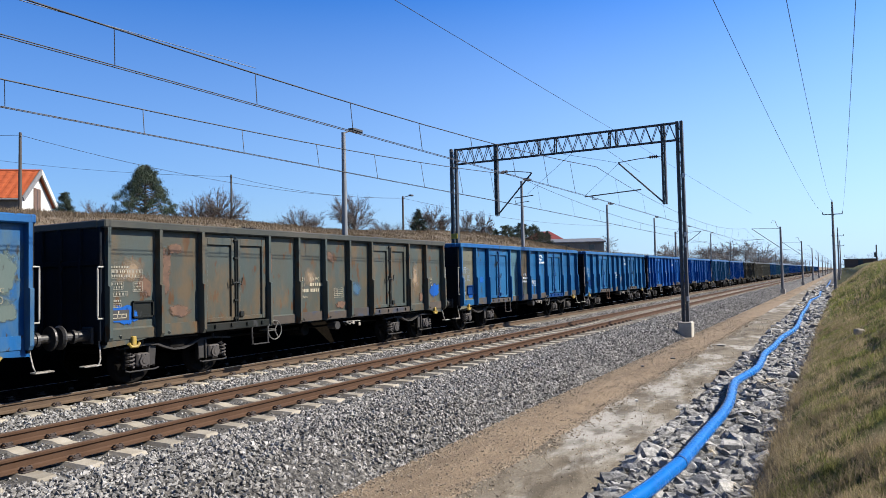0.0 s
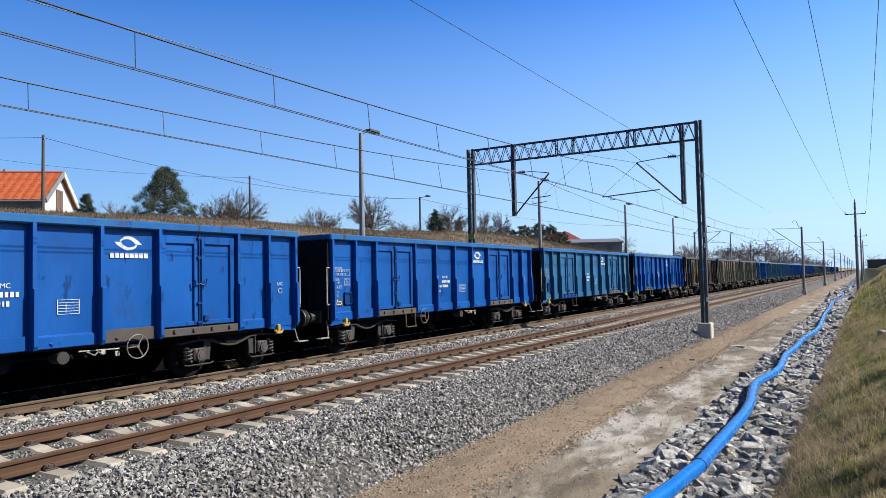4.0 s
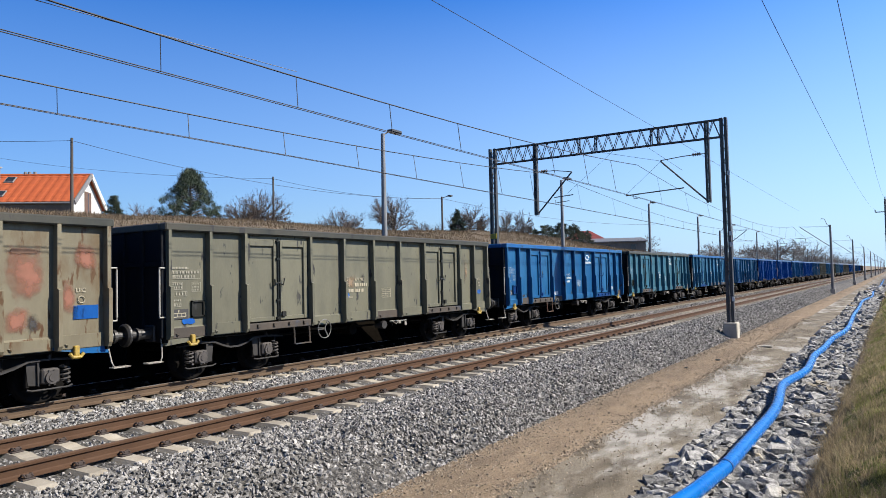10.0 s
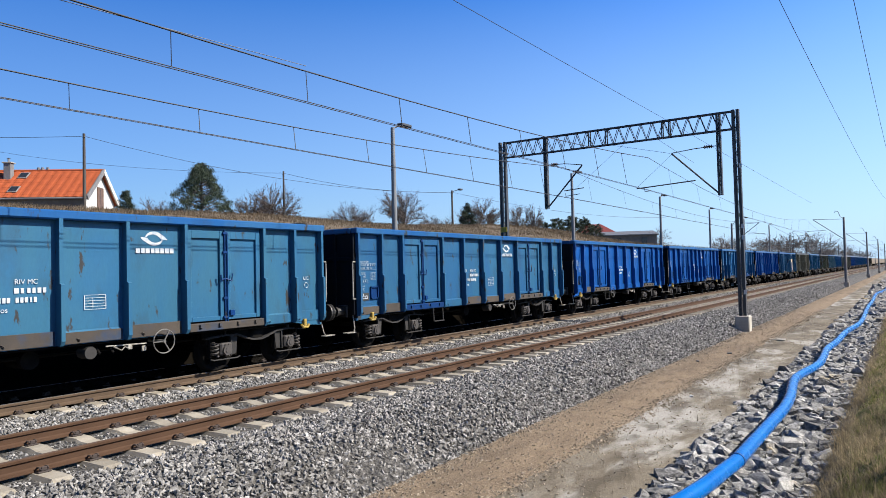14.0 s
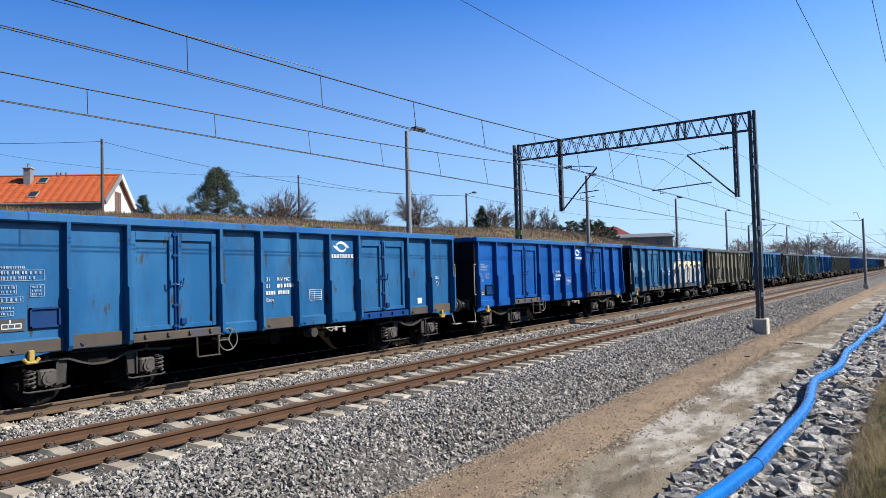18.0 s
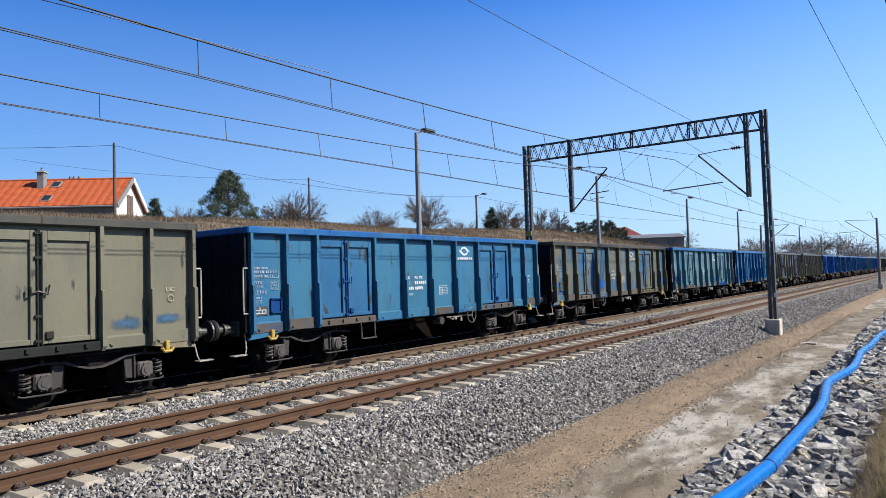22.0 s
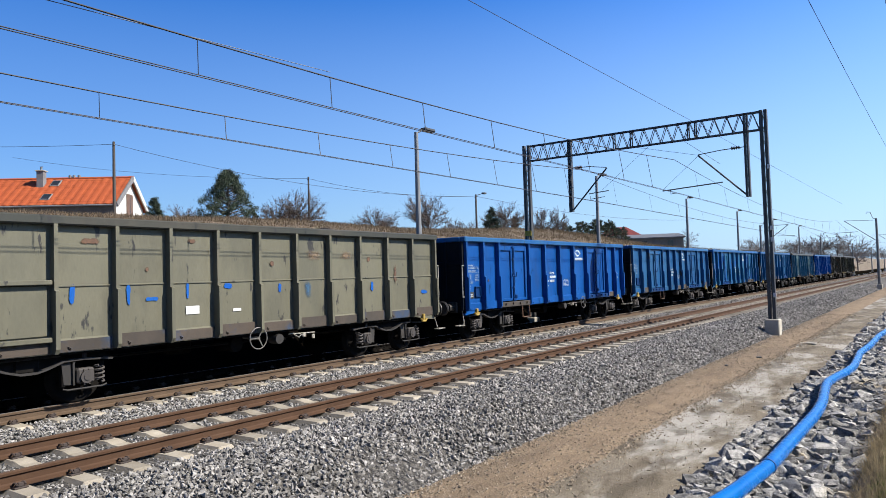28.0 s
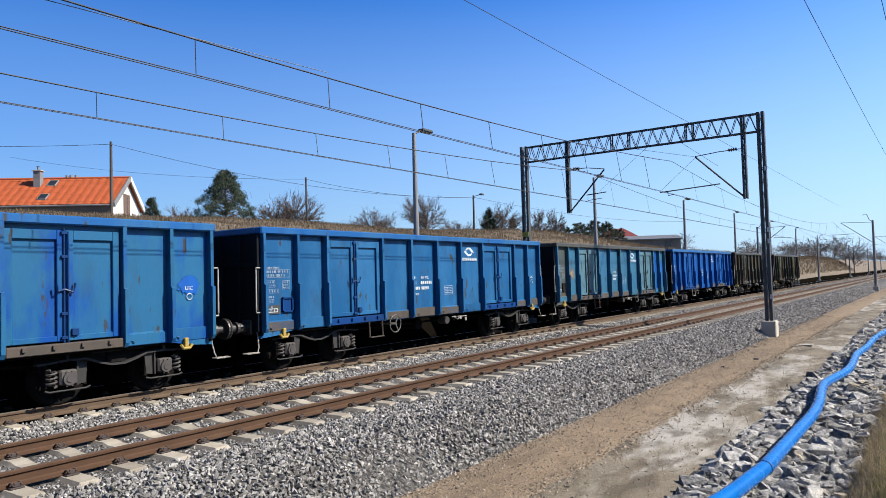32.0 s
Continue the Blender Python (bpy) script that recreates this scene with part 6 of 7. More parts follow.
        put("mark", "lettering", bars_geo(rows + [(ym, 1.5, 0.25, (0.012, -0.376, 0.012)), (ym + 0.15, 1.52, 0.2, (0.01,))]), DECAL)
        put("badge", "badge", logo_geo((posts[6] + posts[7]) / 2, 2.78), DECAL)
        yl = (posts[6] + posts[7]) / 2 - 0.39
        put("badge", "badge_lettering", bars_geo([(yl, 2.50, 0.095, (0.085, -0.02, 0.075, -0.02, 0.085, -0.025, 0.075, -0.02, 0.085, -0.02, 0.08, -0.02, 0.085, -0.02, 0.085))]), DECAL)
        t = put("mark", "lettering", text_mesh("UIC", 0.11, DECAL), DECAL)
        t.location = (XP + 0.02, posts[9] + 0.35, 1.9)
        g = Geo().ring((XP + 0.02, posts[9] + 0.45, 1.77), "x", 0.06, 0.008, 16, 4)
        put("mark", "lettering", g, DECAL)
        put("mark", "lettering", bars_geo([(posts[0] + 0.15, 1.0, 0.04, (0.2,)), (posts[1] + 0.3, 1.05, 0.04, (0.3,)), (posts[4] + 0.4, 1.04, 0.05, (0.32,)), (posts[6] + 0.3, 1.06, 0.04, (0.2,))], XP + 0.04), DECAL)
    return w


YELLOWHOOK = surf("chipped_yellow_hook_paint", (0.2745, 0.183, 0.0183), (0.2012, 0.139, 0.0329), 8, 0.4, 0.6, 0.6)
LEVER = surf("chipped_pale_lever_paint", (0.264, 0.2508, 0.2178), (0.1056, 0.0924, 0.0792), 14, 0.42, 0.58, 0.7)
AXLEMAT = surf("dusty_grey_casting", (0.0249, 0.0217, 0.0197), (0.0366, 0.0316, 0.0287), 7, 0.4, 0.6, 0.75, 0.001, 50, rand=0.2)
WHEELSET, BOGIE = wheelset_mesh(), bogie_mesh()
FLANGES, BRACKET = flange_geo().mesh("frame_flange", DUSTY), bracket_geo().mesh("bracket", DUSTY)
AXLEBOX, SPRING = axle_box_geo().mesh("axle_box", AXLEMAT), spring_geo(0).mesh("coil_spring", AXLEMAT)
PROTO = {k: wagon_template(k) for k in ("doors", "wide", "hatch")}

# for each wagon, front to rear: number, panels, doors, frame, label, single panels
D, DG = STEELBLUE, STEELGREY
FLEET = [
    (-1, PATCHB, BLUE, D, "bright blue open wagon with grey primer patches", {7: PATCHB}),
    (0, GREY, GREY, DG, "grimy grey-brown open wagon with rust and old blue paint", {7: GREY}),
    (1, BLUE2, BLUE2, D, "patched blue open wagon with bare olive panels", {0: BEIGE2, 2: TEAL2, 3: GREY}),
    (2, BLUE2, BLUE2, D, "blue open goods wagon with a dirty brown sill", {}),
    (3, BLUE, BLUE, D, "clean bright blue open goods wagon", {}),
    (4, BLUE, BLUE, D, "fresh bright blue open goods wagon", {}),
    (5, BLUE3, BLUE3, D, "faded dull blue open wagon with rusty sill", {6: TEAL, 7: TEAL2}),
    (6, BLUE, BLUE, D, "clean bright blue open goods wagon with white badge", {}),
    (7, OLIVE, BROWN, DARK, "olive and brown patchwork wagon with bright blue panels", {1: BLUE, 2: BROWN, 3: BLUE, 4: BLUE, 5: BLUE, 6: OLIVE, 7: BROWN}),
    (8, BEIGE, BEIGE, DG, "pale beige open wagon stained with rust", {0: PATCHB}),
    (9, BEIGE2, BEIGE2, DG, "dull beige-grey open wagon with dark ribs", {}),
    (10, BLUE2, BLUE2, D, "bright blue open wagon with dented doors", {}),
    (11, TEAL3, TEAL3, DG, "faded teal open wagon with rusty sill", {}),
    (12, TEAL, TEAL, D, "faded teal blue open wagon with chipped lettering", {}),
    (13, BLUE3, BLUE3, D, "dull blue open goods wagon with rusty ladder", {}),
    (14, BLUE, BLUE, D, "bright blue open wagon with brown sill", {}),
    (15, BLUE, BLUE, D, "clean bright blue open wagon", {}),
    (16, BLUE2, BLUE2, D, "mid blue open goods wagon with white lettering", {}),
    (17, BLUE, BLUE, D, "glossy bright blue open goods wagon", {}),
    (18, BLUE3, BLUE3, D, "faded blue open wagon with cream and silver graffiti", {}),
    (19, BEIGE2, BEIGE2, DG, "beige open wagon with blue paint showing below", {0: BEIGE, 4: BEIGE}),
    (20, TEAL, BLUE3, D, "pale teal blue open wagon with rusty sill", {}),
    (21, PATCHY, PATCHY, OLIVE, "grey-brown open wagon blotched with blue paint", {}),
    (22, TEAL2, TEAL2, D, "pale teal-grey open wagon with fresh blue repairs", {1: TEAL, 7: TEAL2}),
    (23, BLUE2, BLUE2, D, "mid blue open goods wagon with dark ribs", {}),
    (24, BEIGE2, RUSTY, DG, "grey and blue open wagon with badly rusted doors", {1: BLUE3, 4: RUSTY, 5: RUSTY, 6: RUSTY, 7: RUSTY}),
    (25, BEIGE2, BEIGE2, DG, "beige-grey hatch wagon with drips of blue paint", {}),
    (26, BLUE, BLUE, D, "clean bright blue open goods wagon with white lettering", {}),
    (27, NAVY, NAVY, D, "darker blue open wagon with grimy sill", {}),
    (28, PATCHC, PATCHC, D, "pale blue open wagon with vivid touched-up blotches", {}),
    (29, BLUE2, BLUE2, D, "dusty mid blue open goods wagon", {}),
    (30, TEAL, TEAL2, DG, "dark teal-grey open wagon with blue panels", {0: GREY, 6: BLUE}),
    (31, BLUE, BLUE, D, "bright blue open wagon near the train's end", {}),
    (32, DARK, DARK, DARK, "sooty olive open wagon", {}),
    (33, DARK, OLIVE, DARK, "sooty olive wagon at the end of the train", {}),
]
WAGONS = {}
REAR_WHEEL = (1, 2, 3, 5, 6, 12, 13, 15, 19, 20, 23, 26, 27, 28, 30)


def dress(w, panels, doors, frame_mat, single, n):
    rng = random.Random(n + 50)
    lad = rng.choice([SILL, SILL, RUSTLAD, DUSTY, RAILING])
    grime = rng.choice([0.25, 0.6, 0.9])
    for o in w.children_recursive:
        role = o["role"]
        m = None
        if role.startswith("panel"):
            m = single.get(int(role[5:]), panels)
        elif role.startswith("door"):
            m = doors
        elif role == "rim":
            m = RIMBLUE if frame_mat is STEELBLUE else RIMGREY if frame_mat is STEELGREY else DARK
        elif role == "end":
            # ends take the painted shade whatever the wagon's own colour
            m = END_SHADE
        elif role == "post":
            m = frame_mat if frame_mat in (DARK, OLIVE) else panels
        elif role in ("latch", "holder"):
            m = frame_mat
        elif role == "ladder":
            m = lad
        elif role == "wheel":
            o.location.y = 3.93 if n in REAR_WHEEL else 0.0
        elif role == "sill" and rng.random() < 0.4:
            m = frame_mat
        elif role == "plate":
            m = SILL if rng.random() < grime * (0.3 if panels is BLUE else 1.0) else panels
        elif role == "fine" and panels in (GREY, PATCHY, BEIGE, BEIGE2, OLIVE, DARK):
            m = DECALG
        elif role in ("mark", "badge") and panels in (GREY, PATCHY, BEIGE, BEIGE2, PATCHB):
            m = DECALY
        if m and len(o.material_slots):
            o.material_slots[0].link = "OBJECT"
            o.material_slots[0].material = m
    if panels in (OLIVE, DARK, BEIGE2, GREY, BEIGE) or n in (7,):
        for o in [q for q in w.children if q["role"] == "badge" and n not in (7,)]:
            bpy.data.objects.remove(o)


def ragged(mat, edge=0.16, scale=5.0):
    """The same paint, with a ragged edge that fades out round the piece."""
    m = mat.copy()
    m.name = "ragged_" + mat.name
    N, L = m.node_tree.nodes, m.node_tree.links
    out = next(n for n in N if n.type == "OUTPUT_MATERIAL")
    b = N["Principled BSDF"]
    tc = N.new("ShaderNodeTexCoord")
    sep = N.new("ShaderNodeSeparateXYZ")
    L.new(tc.outputs["Generated"], sep.inputs[0])

    def calc(kind, p, q=None):
        x = N.new("ShaderNodeMath")
        x.operation = kind
        for s, v in zip(x.inputs, (p, q)):
            if isinstance(v, bpy.types.NodeSocket):
                L.new(v, s)
            elif v is not None:
                s.default_value = v
        return x.outputs[0]

    u = calc("ABSOLUTE", calc("SUBTRACT", sep.outputs["Y"], 0.5))
    v = calc("ABSOLUTE", calc("SUBTRACT", sep.outputs["Z"], 0.5))
    d = calc("POWER", calc("ADD", calc("POWER", u, 3.0), calc("POWER", v, 3.0)), 0.3333)
    nz = N.new("ShaderNodeTexNoise")
    nz.inputs["Scale"].default_value, nz.inputs["Detail"].default_value = scale, 9
    nz.inputs["Roughness"].default_value = 0.65
    oi = N.new("ShaderNodeObjectInfo")
    sh = N.new("ShaderNodeVectorMath")
    sh.operation = "MULTIPLY_ADD"
    L.new(oi.outputs["Random"], sh.inputs[0])
    sh.inputs[1].default_value = (31, 17, 23)
    L.new(tc.outputs["Object"], sh.inputs[2])
    L.new(sh.outputs[0], nz.inputs["Vector"])
    k = calc("ADD", d, calc("MULTIPLY", calc("SUBTRACT", nz.outputs[0], 0.5), 0.8))
    r = N.new("ShaderNodeMapRange")
    r.inputs[1].default_value, r.inputs[2].default_value = 0.40 - edge, 0.40
    r.inputs[3].default_value, r.inputs[4].default_value = 1.0, 0.0
    L.new(k, r.inputs[0])
    L.new(r.outputs[0], b.inputs["Alpha"])
    return m


def splash(y, z, w, h, x=XP + 0.0075):
    """A patch of paint on a wagon's side."""
    return Geo().add([(x, y - w / 2, z - h / 2), (x, y + w / 2, z - h / 2), (x, y + w / 2, z + h / 2), (x, y - w / 2, z + h / 2)], [(0, 1, 2, 3)])


PATCH_BLUE = ragged(paint("blue_repair_paint", (0.0061, 0.061, 0.2541), (0.0102, 0.0762, 0.2643), 0.5, 0.0), 0.03)
PATCH_FADED = ragged(paint("faded_blue_undercoat", (0.0256, 0.0683, 0.1281), (0.0427, 0.0811, 0.1195), 0.5, 0.0), 0.3, 3)
PATCH_OCHRE = ragged(surf("scuffed_ochre", (0.127, 0.0762, 0.0279), (0.0966, 0.061, 0.0254), 4, 0.4, 0.6, 0.9), 0.3, 3)
PATCH_RED = ragged(surf("faded_red_oxide", (0.1728, 0.0711, 0.0457), (0.1423, 0.061, 0.0381), 3, 0.4, 0.6, 0.9), 0.3, 3)
PATCH_RUST = ragged(surf("bare_rusty_steel", (0.061, 0.0331, 0.0213), (0.0915, 0.0508, 0.0305), 6, 0.4, 0.6, 0.9, 0.001, 40), 0.12, 7)
PATCH_TAN = ragged(surf("tan_scuffed_paint", (0.1728, 0.127, 0.0813), (0.1372, 0.0966, 0.061), 5, 0.4, 0.6, 0.9), 0.35, 4)
PATCH_GREY = ragged(paint("grey_primer", (0.0726, 0.0982, 0.0896), (0.0896, 0.1067, 0.0939), 0.5, 0.1), 0.1)
PATCH_WHITE = surf("white_sticker", (0.4712, 0.4712, 0.4582), (0.4058, 0.4058, 0.3927), 5, 0.4, 0.6, 0.6)
PATCH_SOOT = ragged(surf("soot_smear", (0.0203, 0.0203, 0.0203), (0.0356, 0.0331, 0.0305), 5, 0.4, 0.6, 0.9), 0.35, 4)
# wagon: patches as panel, place across it, height, width, height of the patch, paint
PATCHES = {
    -1: [(7, 0.4, 2.2, 0.7, 0.8, "g"), (6, 0.5, 2.3, 0.5, 0.7, "g"), (7, 0.6, 1.6, 0.6, 0.4, "g")],
    0: [(0, 0.3, 1.4, 0.5, 0.3, "b"), (0, 0.4, 2.25, 0.7, 0.5, "t"), (0, 0.75, 1.95, 0.3, 0.45, "r"), (1, 0.1, 2.2, 0.22, 1.0, "r"), (1, 0.4, 2.7, 0.4, 0.2, "r"), (1, 0.5, 1.42, 0.5, 0.25, "r"), (3, 0.5, 2.05, 0.5, 0.5, "t"),
        (7, 0.6, 1.55, 0.6, 0.4, "b"), (6, 0.5, 2.0, 0.4, 0.9, "t"), (4, 0.7, 1.3, 0.4, 0.2, "r"), (5, 0.35, 1.7, 0.5, 0.4, "f"), (6, 0.8, 1.35, 0.2, 0.3, "r"), (2, 0.1, 2.4, 0.12, 0.6, "r"), (4, 0.3, 2.6, 0.3, 0.3, "r")],
    1: [(4, 0.4, 1.7, 0.3, 0.35, "t"), (4, 0.4, 1.5, 0.25, 0.15, "b"), (0, 0.75, 1.18, 0.3, 0.14, "b"), (1, 0.6, 1.85, 0.3, 0.2, "b")],
    7: [(1, 0.5, 1.36, 0.86, 0.34, "o"), (2, 0.5, 2.0, 0.6, 0.4, "t"), (2, 0.3, 2.45, 0.4, 0.1, "b"), (0, 0.4, 2.4, 0.4, 0.4, "t"), (2, 0.5, 1.7, 0.7, 0.4, "y"), (0, 0.5, 1.7, 0.5, 0.3, "y"), (6, 0.5, 2.0, 0.4, 0.5, "y"), (7, 0.5, 1.9, 0.4, 0.6, "y"),
        (2, 0.7, 2.6, 0.4, 0.3, "g"), (7, 0.5, 2.6, 0.5, 0.3, "g"), (2, 0.5, 1.35, 0.6, 0.2, "g"), (4, 0.6, 1.25, 0.2, 0.14, "s")],
    8: [(0, 0.5, 2.80, 0.7, 0.3, "e"), (0, 0.4, 2.85, 0.5, 0.16, "r"), (0, 0.2, 1.45, 0.4, 0.25, "r"), (1, 0.35, 1.35, 0.7, 0.3, "b"), (1, 0.75, 1.25, 0.3, 0.2, "s"), (1, 0.5, 2.15, 0.35, 0.12, "r"), (3, 0.15, 1.6, 0.2, 0.2, "b"),
        (2, 0.3, 2.6, 0.5, 0.3, "t"), (3, 0.4, 2.7, 0.4, 0.3, "t"), (7, 0.6, 1.55, 0.45, 0.24, "k"), (6, 0.25, 2.25, 0.6, 0.9, "p"), (7, 0.6, 2.5, 0.45, 0.45, "p"), (7, 0.1, 1.8, 0.25, 0.6, "p"), (6, 0.3, 1.45, 0.4, 0.4, "p"), (6, 0.3, 2.6, 0.5, 0.1, "r"), (5, 0.5, 2.0, 0.5, 0.6, "p"), (5, 0.4, 2.4, 0.5, 0.08, "b"), (6, 0.6, 1.4, 0.2, 0.3, "s")],
    9: [(3, 0.3, 1.95, 0.4, 0.35, "t"), (3, 0.7, 2.0, 0.14, 0.35, "s"), (3, 0.15, 1.6, 0.2, 0.12, "b"), (0, 0.5, 1.06, 0.3, 0.1, "b"), (7, 0.5, 1.5, 0.3, 0.12, "b"), (6, 0.6, 2.2, 0.2, 0.5, "t")],
    10: [(2, 0.5, 1.12, 0.35, 0.14, "w"), (6, 0.6, 1.3, 0.2, 0.16, "w"), (1, 0.5, 1.2, 0.3, 0.1, "s")],
    11: [(2, 0.15, 2.15, 0.34, 0.7, "b"), (2, 0.1, 1.35, 0.2, 0.4, "t"), (1, 0.7, 1.3, 0.15, 0.2, "s")],
    14: [(6, 0.5, 1.05, 0.2, 0.1, "w")],
    15: [(5, 0.4, 1.65, 0.24, 0.14, "w"), (6, 0.5, 1.5, 0.2, 0.16, "w")],
    16: [(6, 0.6, 1.3, 0.2, 0.16, "w")],
    17: [(1, 0.5, 1.85, 0.09, 0.07, "r")],
    19: [(1, 0.5, 1.4, 0.8, 0.34, "f"), (2, 0.5, 1.42, 1.0, 0.3, "f"), (3, 0.5, 1.44, 1.0, 0.3, "f"), (4, 0.5, 1.42, 1.0, 0.28, "f"), (5, 0.5, 1.5, 1.0, 0.25, "f"), (0, 0.7, 1.75, 0.3, 0.2, "f"), (5, 0.6, 1.85, 0.4, 0.4, "t"),
         (6, 0.5, 1.35, 0.7, 0.25, "f"), (7, 0.5, 1.4, 0.75, 0.2, "f")],
    21: [(4, 0.5, 1.7, 0.7, 0.5, "t"), (2, 0.5, 1.5, 0.6, 0.4, "b"), (7, 0.5, 1.5, 0.6, 0.35, "b"), (3, 0.3, 1.4, 0.4, 0.3, "b"), (0, 0.5, 1.3, 0.6, 0.35, "b")],
    22: [(1, 0.45, 1.45, 0.6, 0.36, "f"), (5, 0.5, 1.32, 1.0, 0.26, "k"), (5, 0.02, 1.6, 0.1, 0.8, "k"), (6, 0.5, 1.42, 0.8, 0.44, "k"), (7, 0.5, 1.42, 0.8, 0.44, "k"), (6, 0.02, 1.7, 0.1, 0.9, "k"), (5, 0.5, 1.95, 0.4, 0.1, "t"),
         (6, 0.4, 2.5, 0.3, 0.3, "t"), (4, 0.4, 1.9, 0.3, 0.1, "t"), (7, 0.5, 2.5, 0.4, 0.4, "t")],
    24: [(7, 0.4, 2.4, 0.3, 0.4, "r"), (6, 0.5, 2.0, 0.3, 1.4, "s"), (7, 0.5, 1.7, 0.3, 0.3, "t"), (6, 0.7, 2.7, 0.3, 0.3, "r")],
    25: [(1, 0.5, 1.55, 0.6, 0.2, "f"), (1, 0.5, 1.4, 0.3, 0.3, "b"), (2, 0.3, 1.9, 0.08, 0.3, "b"), (3, 0.25, 1.85, 0.07, 0.4, "b"), (3, 0.7, 1.75, 0.25, 0.07, "b"), (4, 0.4, 1.9, 0.06, 0.3, "b"), (5, 0.3, 1.95, 0.22, 0.12, "b"), (6, 0.6, 1.85, 0.08, 0.2, "b"),
         (9, 0.5, 1.8, 0.1, 0.2, "b"), (11, 0.6, 1.6, 0.3, 0.1, "b"), (7, 0.4, 1.8, 0.2, 0.4, "f"), (8, 0.6, 2.6, 0.4, 0.2, "t"), (7, 0.6, 2.6, 0.4, 0.24, "t"), (4, 0.5, 1.5, 0.3, 0.16, "w"), (5, 0.5, 1.45, 0.2, 0.06, "w"),
         (0, 0.5, 2.2, 0.5, 0.5, "t"), (2, 0.6, 2.8, 0.3, 0.1, "r"), (4, 0.5, 2.85, 0.2, 0.1, "r"), (6, 0.4, 2.4, 0.1, 0.1, "r"), (9, 0.4, 2.5, 0.1, 0.12, "r"), (10, 0.4, 2.1, 0.1, 0.4, "r"), (3, 0.6, 2.3, 0.08, 0.1, "r")],
    26: [(1, 0.45, 1.83, 0.09, 0.07, "r")],
    28: [(0, 0.4, 2.45, 0.5, 0.14, "t"), (4, 0.5, 1.9, 0.5, 0.4, "b"), (1, 0.4, 1.78, 0.1, 0.07, "r"), (7, 0.5, 2.0, 0.4, 0.4, "b"), (3, 0.7, 2.3, 0.3, 0.5, "b")],
    30: [(7, 0.5, 1.8, 0.7, 1.2, "b"), (1, 0.4, 2.0, 0.6, 0.5, "t")],
}


def patch_wagon(n):
    kinds = {"b": PATCH_BLUE, "f": PATCH_FADED, "p": PATCH_RED, "k": BLUE, "y": PATCH_OCHRE, "r": PATCH_RUST, "t": PATCH_TAN, "g": PATCH_GREY, "w": PATCH_WHITE, "s": PATCH_SOOT, "o": ragged(OLIVE, 0.06), "e": ragged(BEIGE, 0.04, 3)}
    posts = PLANS[build_of(n)]
    bays = [(p, q) for i, (p, q) in enumerate(zip(posts, posts[1:])) if n == 25 or i not in (2, 7)]
    for i, (k, u, z, w, h, c) in enumerate(PATCHES.get(n, ())):
        p, q = bays[k]
        k = 1.0 if c in "wke" else 1.3
        w, h = min(w * k, q - p - 0.12), h * k
        y = p + (q - p) * u
        y = min(max(y, p + 0.06 + w / 2), q - 0.06 - w / 2)
        g = splash(y, min(max(z, 1.18 + h / 2), 3.0 - h / 2), w, h, XP + (0.016 if c in "bgtfkpye" else 0.019))
        o = part("sticker" if c == "w" else "paint_patch", g, kinds[c], WAGONS[n])
        o["role"] = "patch"


def ribbon(g, pts, w, x):
    """A flat brush stroke through points (y, z)."""
    n = len(pts)
    vs = []
    for i, (y, z) in enumerate(pts):
        a, b = pts[max(i - 1, 0)], pts[min(i + 1, n - 1)]
        dy, dz = b[0] - a[0], b[1] - a[1]
        k = w / 2 / max(1e-6, math.hypot(dy, dz))
        vs += [(x, y - dz * k, z + dy * k), (x, y + dz * k, z - dy * k)]
    return g.add(vs, [(2 * i, 2 * i + 1, 2 * i + 3, 2 * i + 2) for i in range(n - 1)])


